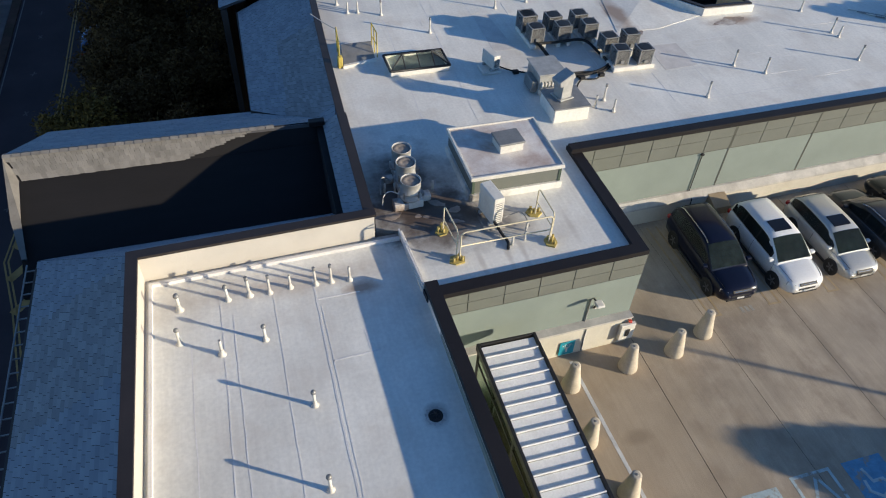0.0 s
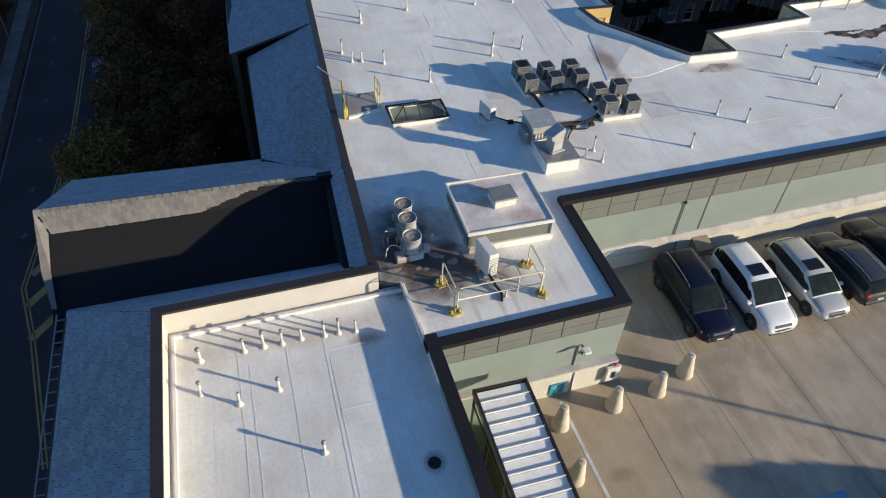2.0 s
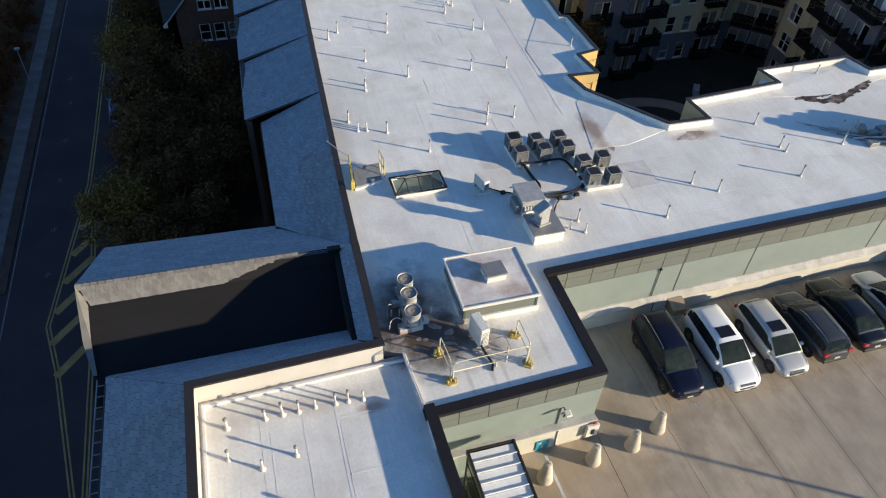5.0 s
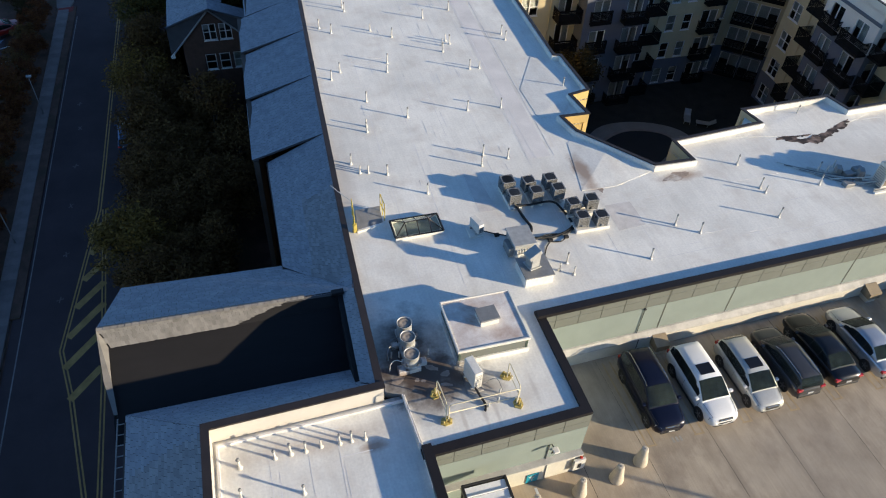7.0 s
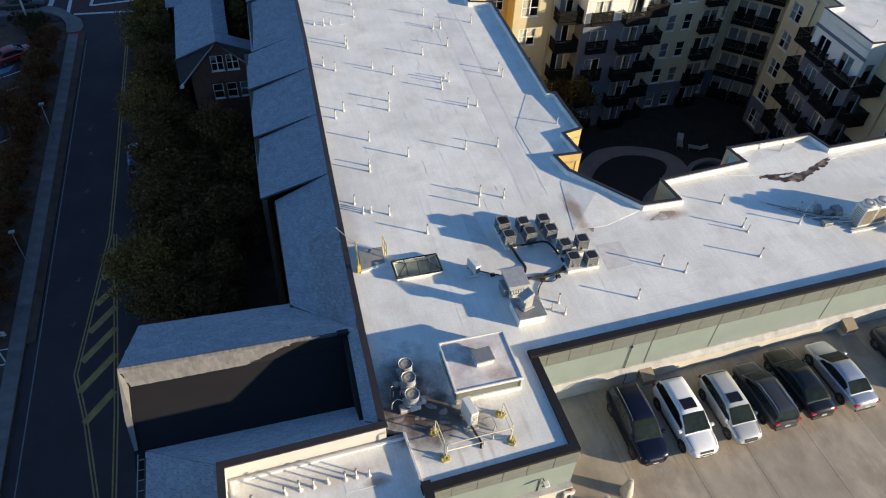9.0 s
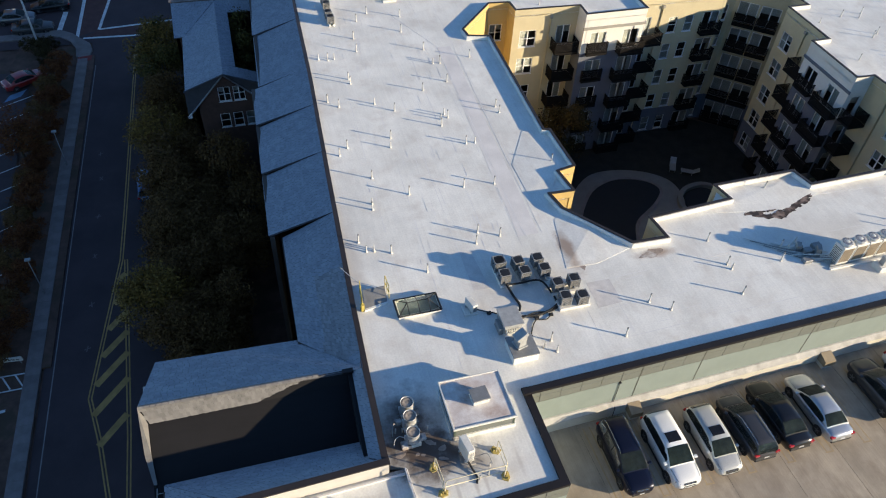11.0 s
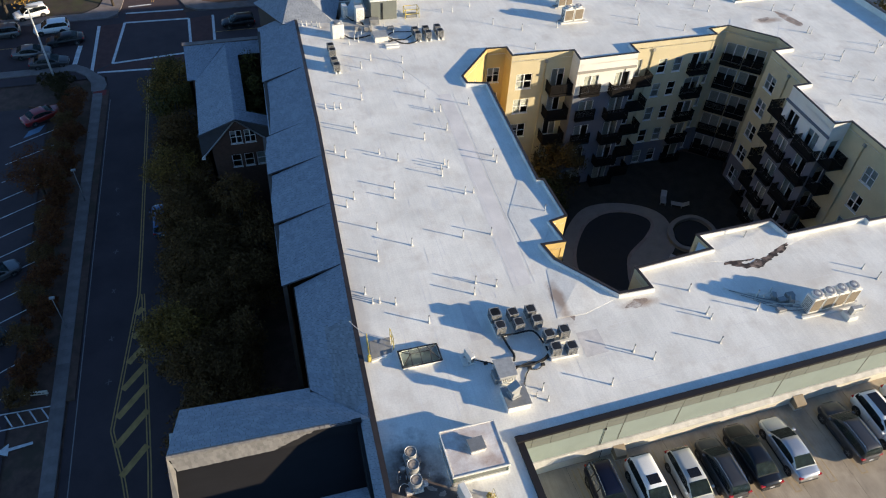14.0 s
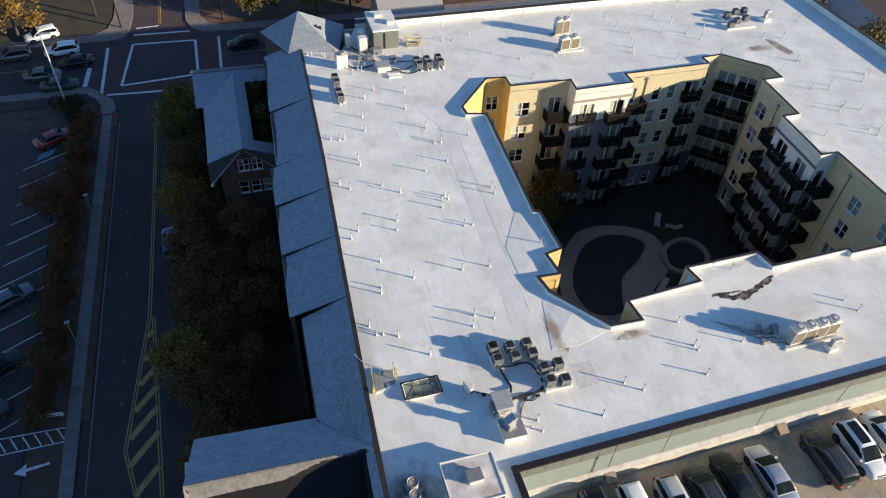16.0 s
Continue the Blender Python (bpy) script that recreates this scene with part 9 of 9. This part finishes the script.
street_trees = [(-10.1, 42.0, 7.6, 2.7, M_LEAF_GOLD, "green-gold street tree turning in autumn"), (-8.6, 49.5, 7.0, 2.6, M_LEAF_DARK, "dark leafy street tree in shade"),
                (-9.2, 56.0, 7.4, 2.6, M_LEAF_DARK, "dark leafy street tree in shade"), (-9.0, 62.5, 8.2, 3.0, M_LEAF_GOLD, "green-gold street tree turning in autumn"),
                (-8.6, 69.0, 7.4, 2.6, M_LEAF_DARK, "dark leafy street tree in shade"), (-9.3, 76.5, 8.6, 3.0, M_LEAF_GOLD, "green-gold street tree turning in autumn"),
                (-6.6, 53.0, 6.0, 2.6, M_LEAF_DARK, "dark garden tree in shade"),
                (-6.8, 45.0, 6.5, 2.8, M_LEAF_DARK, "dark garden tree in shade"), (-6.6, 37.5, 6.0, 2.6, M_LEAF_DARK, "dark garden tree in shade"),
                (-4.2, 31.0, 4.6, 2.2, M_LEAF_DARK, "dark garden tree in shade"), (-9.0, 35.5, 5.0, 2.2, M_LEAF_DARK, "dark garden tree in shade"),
                (-0.2, 66.5, 12.4, 2.0, M_LEAF_GREEN, "green tree between the brick wing and the building"), (-0.3, 70.5, 12.0, 2.0, M_LEAF_GREEN, "green tree between the brick wing and the building")]
gr = random.Random(88)
for y in range(30, 59, 4):
    street_trees.append((-5.4 + gr.uniform(-0.7, 0.7), y + gr.uniform(-1, 1), 5.6 + gr.uniform(-0.6, 1.2), 2.7, M_LEAF_DARK, "dense dark garden tree in shade"))
    street_trees.append((-8.2 + gr.uniform(-0.7, 0.7), y + 2 + gr.uniform(-1, 1), 6.4 + gr.uniform(-0.6, 1.0), 2.8, M_LEAF_DARK, "dense dark garden tree in shade"))
for y in (64, 67.5, 73, 78.5):
    street_trees.append((-8.6 + gr.uniform(-0.5, 0.5), y, 8.0 + gr.uniform(-0.8, 0.8), 2.7, M_LEAF_GREEN if y > 70 else M_LEAF_DARK, "dense green tree beside the brick wing"))
for x, y, h in ((-3.4, 55.4, 9.0), (-1.6, 51.5, 7.0), (-3.2, 47.0, 6.6)):
    street_trees.append((x, y, h, 2.5, M_LEAF_DARK, "dark garden tree in front of the brick gable"))
street_trees.append((0.1, 63.6, 11.6, 1.7, M_LEAF_GREEN, "green tree between the brick wing and the building"))
for i, (x, y, h, r, mt, lab) in enumerate(street_trees):
    tree(x, y, street_z(y) - 0.2, h, r, mt, lab, 100 + i, 7500, 0.125)
tree(28.9, -0.9, DECK - 0.02, 4.3, 2.6, M_LEAF_GREEN, "small dense green tree on the parking deck", 130, 26000, 0.2, dense=True)
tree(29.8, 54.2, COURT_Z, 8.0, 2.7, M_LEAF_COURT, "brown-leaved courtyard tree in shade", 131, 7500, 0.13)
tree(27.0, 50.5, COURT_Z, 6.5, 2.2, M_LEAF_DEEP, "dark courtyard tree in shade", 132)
for i in range(24):
    y = 42 + 1.75 * i
    tree(-23.4 + 0.036 * (y - 44) + (i % 3) * 0.55, y, street_z(y) - 0.3, 2.2 + (i % 4) * 0.35, 1.4, M_LEAF_RUST if i % 3 else M_LEAF_DARK, "rust-leaved hedge shrub between car park and pavement", 150 + i, 3200, 0.09, "shrub")
for i, (x, y) in enumerate(((-22.6, 86.2), (-22.4, 88.2), (-23.6, 87.0), (-23.8, 88.9), (-22.9, 84.9), (-24.9, 88.2))):
    tree(x, y, street_z(y) - 0.2, 1.5 + 0.2 * (i % 3), 1.0, M_LEAF_COURT, "dark low shrub on the kerbed island", 240 + i, 1300, 0.09, "shrub")
tree(-23.6, 67.5, street_z(67) - 0.2, 6.0, 2.6, M_LEAF_RUST, "rust-leaved tree beside the car park", 170, 6500, 0.1)
for i in range(12):
    y = 28.5 + 4.1 * i
    tree(-7.6 + (i % 3) * 1.3, y, street_z(y) - 0.4, 2.4 + (i % 3) * 0.5, 1.5, M_LEAF_DARK, "dark garden shrub in shade", 180 + i, 900, 0.14, "shrub")
for i, (x, y, h, r, mt) in enumerate(((-31.4, 106.2, 8.6, 4.3, M_LEAF_GOLD), (-36.0, 105.5, 9, 4.2, M_LEAF_GOLD), (1.0, 106.2, 7, 2.7, M_LEAF_GREEN), (11.2, 106, 7.4, 2.8, M_LEAF_GOLD), (5.2, 107, 6.6, 2.4, M_LEAF_GREEN), (16.5, 106, 7, 2.6, M_LEAF_GREEN),
                                      (-40, 117, 11, 4.5, M_LEAF_GOLD), (16, 118, 8, 3.2, M_LEAF_GREEN), (24, 120, 10, 4, M_LEAF_GREEN), (33, 117, 9, 3.6, M_LEAF_GREEN), (43, 120, 10, 4, M_LEAF_DARK), (55, 118, 9, 3.6, M_LEAF_GREEN), (82, 84, 10, 4, M_LEAF_DARK), (88, 73, 9, 3.6, M_LEAF_GREEN))):
    tree(x, y, street_z(y) - 0.2, h, r, mt, "leafy autumn tree across the street", 210 + i, 3000, 0.22)

# ---- street cars, lamps and signs ----
def slope_pose(x, y, a):
    return pose(x, y, street_z(y) - 0.1, 3.8, 0, 0) @ pose(0, 0, 0, 0, 0, a)


P_GUN = paint("gunmetal_paint", (0.13, 0.135, 0.14), 0.5)
for style, x, y, a, mat, lab in (
        ("suv", -11.7, 60.8, 92, P_BLUE, "dark blue estate parked under the street trees"),
        ("sedan", -11.3, 71.0, 92, P_BLACK, "black sedan parked under the street trees"),
        ("suv", -10.7, 79.5, 92, P_GREY, "grey car parked under the street trees"),
        ("sedan", -27.2, 56.6, 31, P_GUN, "grey sedan in the shaded car park"), ("suv", -27.4, 48.3, 31, P_BLACK, "black car in the shaded car park"), ("suv", -28.0, 43.0, 31, P_GREY, "grey car in the shaded car park"),
        ("suv", -28.3, 105.6, 200, P_WHITE, "white truck-like vehicle parked on the verge"), ("sedan", -24.9, 81.6, 31, P_RED, "red sedan in the shaded car park"), ("suv", -31.5, 101.0, 185, P_GUN, "grey car waiting at the intersection"),
        ("suv", -25.3, 101.2, 185, P_WHITE, "white sport utility vehicle at the intersection"), ("sedan", -27.3, 95.6, 3, P_GUN, "grey sedan at the intersection"), ("sedan", -25.0, 92.9, 3, P_GREY, "grey sedan at the intersection"),
        ("sedan", -23.4, 98.0, 185, P_BLACK, "black sedan at the intersection"), ("suv", -0.6, 98.5, 183, P_BLACK, "black car on the cross street")):
    car(style, slope_pose(x, y, a), mat, lab)


def street_lamp(x, y, h, label, arm=1.2, r=0.09):
    ob = thing("street_lamp", pose(x, y, street_z(y) - 0.1), label, "street lamp")
    bm = bmesh.new()
    lathe(bm, [(r * 1.5, 0), (r, 0.4), (r * 0.7, h)], 10)
    part("pole", bm, M_GALV if h > 6 else M_GREYMETAL, ob)
    bm = bmesh.new()
    bbox(bm, -0.2, arm, -0.16, 0.16, h - 0.05, h + 0.12, 0.03)
    part("head", bm, M_GREYMETAL, ob)
    return ob


street_lamp(-24.0, 88.6, 10.2, "tall pale steel lamp pole at the car park corner", 1.2, 0.13)
street_lamp(-20.9 + lean(49), 49, 4.2, "short dark pavement lamp", 0.25, 0.045)
street_lamp(-20.7 + lean(66), 66, 4.2, "short dark pavement lamp", 0.25, 0.045)
for x, y, h in ((-21.3, 110.5, 10.0), (-3.0, 106.8, 9.0), (-17.6, 106.6, 9.5)):
    ob = thing("utility_pole", pose(x, y, street_z(y)), "wooden utility pole beside the intersection", "pole")
    bm = bmesh.new()
    lathe(bm, [(0.17, -0.3), (0.12, h)], 8)
    part("pole", bm, M_BARK, ob)
    bm = bmesh.new()
    box(bm, -1.0, 1.0, -0.06, 0.06, h - 0.7, h - 0.55)
    part("crossarm", bm, M_BARK, ob)
for a, b in (((-21.3, 110.5, 12.4), (-3.0, 106.8, 11.4)), ((-21.3, 110.5, 12.1), (-70, 112, 12.6)), ((-3.0, 106.8, 11.2), (40, 110, 12.0))):
    bm = bmesh.new()
    A, B = Vector(a), Vector(b)
    tube(bm, [A.lerp(B, k / 8) + Vector((0, 0, -0.9 * (1 - (k / 4 - 1) ** 2))) for k in range(9)], 0.025, 4)
    tagged(link_mesh("overhead_cable", bm, M_BLACKMETAL), "thin black overhead cable between poles", "cable")
sg = thing("ground_sign", pose(-22.3, 42.15, street_z(42) - 0.2, 3.8, 0, -5), "low white sign board on short posts", "sign")
bm = bmesh.new()
bbox(bm, -0.95, 0.95, -0.06, 0.06, 0.35, 0.85, 0.02)
part("board", bm, M_WHITEMETAL, sg)
bm = bmesh.new()
for k in range(5):
    box(bm, -0.7 + k * 0.3, -0.5 + k * 0.3, -0.068, -0.058, 0.55, 0.66)
part("writing", bm, M_TRIM, sg)
for x in (-0.7, 0.7):
    bm = bmesh.new()
    box(bm, x - 0.04, x + 0.04, -0.04, 0.04, 0, 0.36)
    part("post", bm, M_GREYMETAL, sg)


# ---- houses beyond the block ----
def house(x, y, w, d, h, a, wallmat, label, ridge=2.4):
    ob = thing("house", pose(x, y, street_z(y) - 0.3, 0, 0, a), label, "house")
    bm = bmesh.new()
    box(bm, -w / 2, w / 2, -d / 2, d / 2, 0, h)
    for s in (-1, 1):
        quad(bm, [(s * w / 2, -d / 2, h), (s * w / 2, d / 2, h), (s * w / 2, 0, h + ridge)])
    wl = part("wall", bm, wallmat, ob)
    for s in (-1, 1):
        bm = bmesh.new()
        t0 = [Vector((-w / 2 - 0.4, 0, h + ridge + 0.05)), Vector((w / 2 + 0.4, 0, h + ridge + 0.05)), Vector((w / 2 + 0.4, s * (d / 2 + 0.5), h - 0.35)), Vector((-w / 2 - 0.4, s * (d / 2 + 0.5), h - 0.35))]
        quad(bm, t0)
        quad(bm, [v - Vector((0, 0, 0.15)) for v in t0][::-1])
        for i in range(4):
            j = (i + 1) % 4
            quad(bm, [t0[i], t0[i] - Vector((0, 0, 0.15)), t0[j] - Vector((0, 0, 0.15)), t0[j]])
        bmesh.ops.recalc_face_normals(bm, faces=bm.faces[:])
        part("roof", bm, M_SHINGLE, ob)
    for zz in (1.0, 3.9):
        for k in range(3):
            xx = -w / 2 + w * (k + 0.5) / 3
            bm = bmesh.new()
            box(bm, xx - 0.5, xx + 0.5, -d / 2 - 0.04, -d / 2 - 0.005, zz, zz + 1.4)
            win = part("window", bm, M_FRAME, ob)
            bm = bmesh.new()
            quad(bm, [(xx - 0.42, -d / 2 - 0.045, zz + 0.08), (xx + 0.42, -d / 2 - 0.045, zz + 0.08), (xx + 0.42, -d / 2 - 0.045, zz + 1.32), (xx - 0.42, -d / 2 - 0.045, zz + 1.32)])
            part("pane", bm, surface("far_pane", (0.02, 0.022, 0.025), 0.08, bump=0) if "far_pane" not in bpy.data.materials else bpy.data.materials["far_pane"], win)
    return ob


house(23.5, 97.5, 9, 7, 5.2, 3, M_TAUPE, "taupe house with a grey gabled roof beside the block")
house(14.5, 128, 12, 9, 6.5, 4, M_WHITEWALL, "pale house with a grey gabled roof behind trees")
house(34, 131, 13, 9, 6.5, -6, M_TAUPE, "taupe house with a grey gabled roof behind trees")
house(-8, 132, 11, 9, 6.2, 8, M_CREAMY, "cream house with a grey gabled roof across the street")
house(88, 64, 10, 8, 6.5, 75, M_TAUPE, "taupe house with a grey gabled roof beside the block")
house(90, 80, 10, 8, 6.0, 80, M_WHITEWALL, "pale house with a grey gabled roof beside the block")
house(-45, 122, 14, 9, 6.0, 0, M_BRICK, "brick house with a grey roof across the street")
house(60, 130, 14, 10, 6.5, 5, M_WHITEWALL, "pale house with a grey gabled roof behind trees")

# ---- concrete slabs of the pavement beside the street ----
M_SLAB = surface("pavement_slab", (0.195, 0.165, 0.152), 0.85, dark=0.72, light=1.12, scale=0.9, grain=20, bump=0.15, tint=0.14)
bm = bmesh.new()
fall, shear = 0.066, 0.036
ring = [(-0.565, -0.73), (0.565, -0.73), (0.565, 0.73), (-0.565, 0.73)]
top_ = [bm.verts.new((x * 0.985 + shear * y, y * 0.99, fall * y + 0.012)) for x, y in ring]
low_ = [bm.verts.new((x + shear * y, y, fall * y - 0.02)) for x, y in ring]
bm.faces.new(top_)
for i in range(4):
    bm.faces.new((low_[i], low_[(i + 1) % 4], top_[(i + 1) % 4], top_[i]))
slab_mesh = bpy.data.meshes.new("pavement_slab")
bm.to_mesh(slab_mesh)
bm.free()
slab_mesh.materials.append(M_SLAB)
for k in range(37):
    y = 30.7 + 1.5 * k
    ob = new("slab", slab_mesh)
    ob.parent = west_walk
    ob.matrix_basis = pose(-20.81 + lean(y), y, street_z(y) + 0.05)
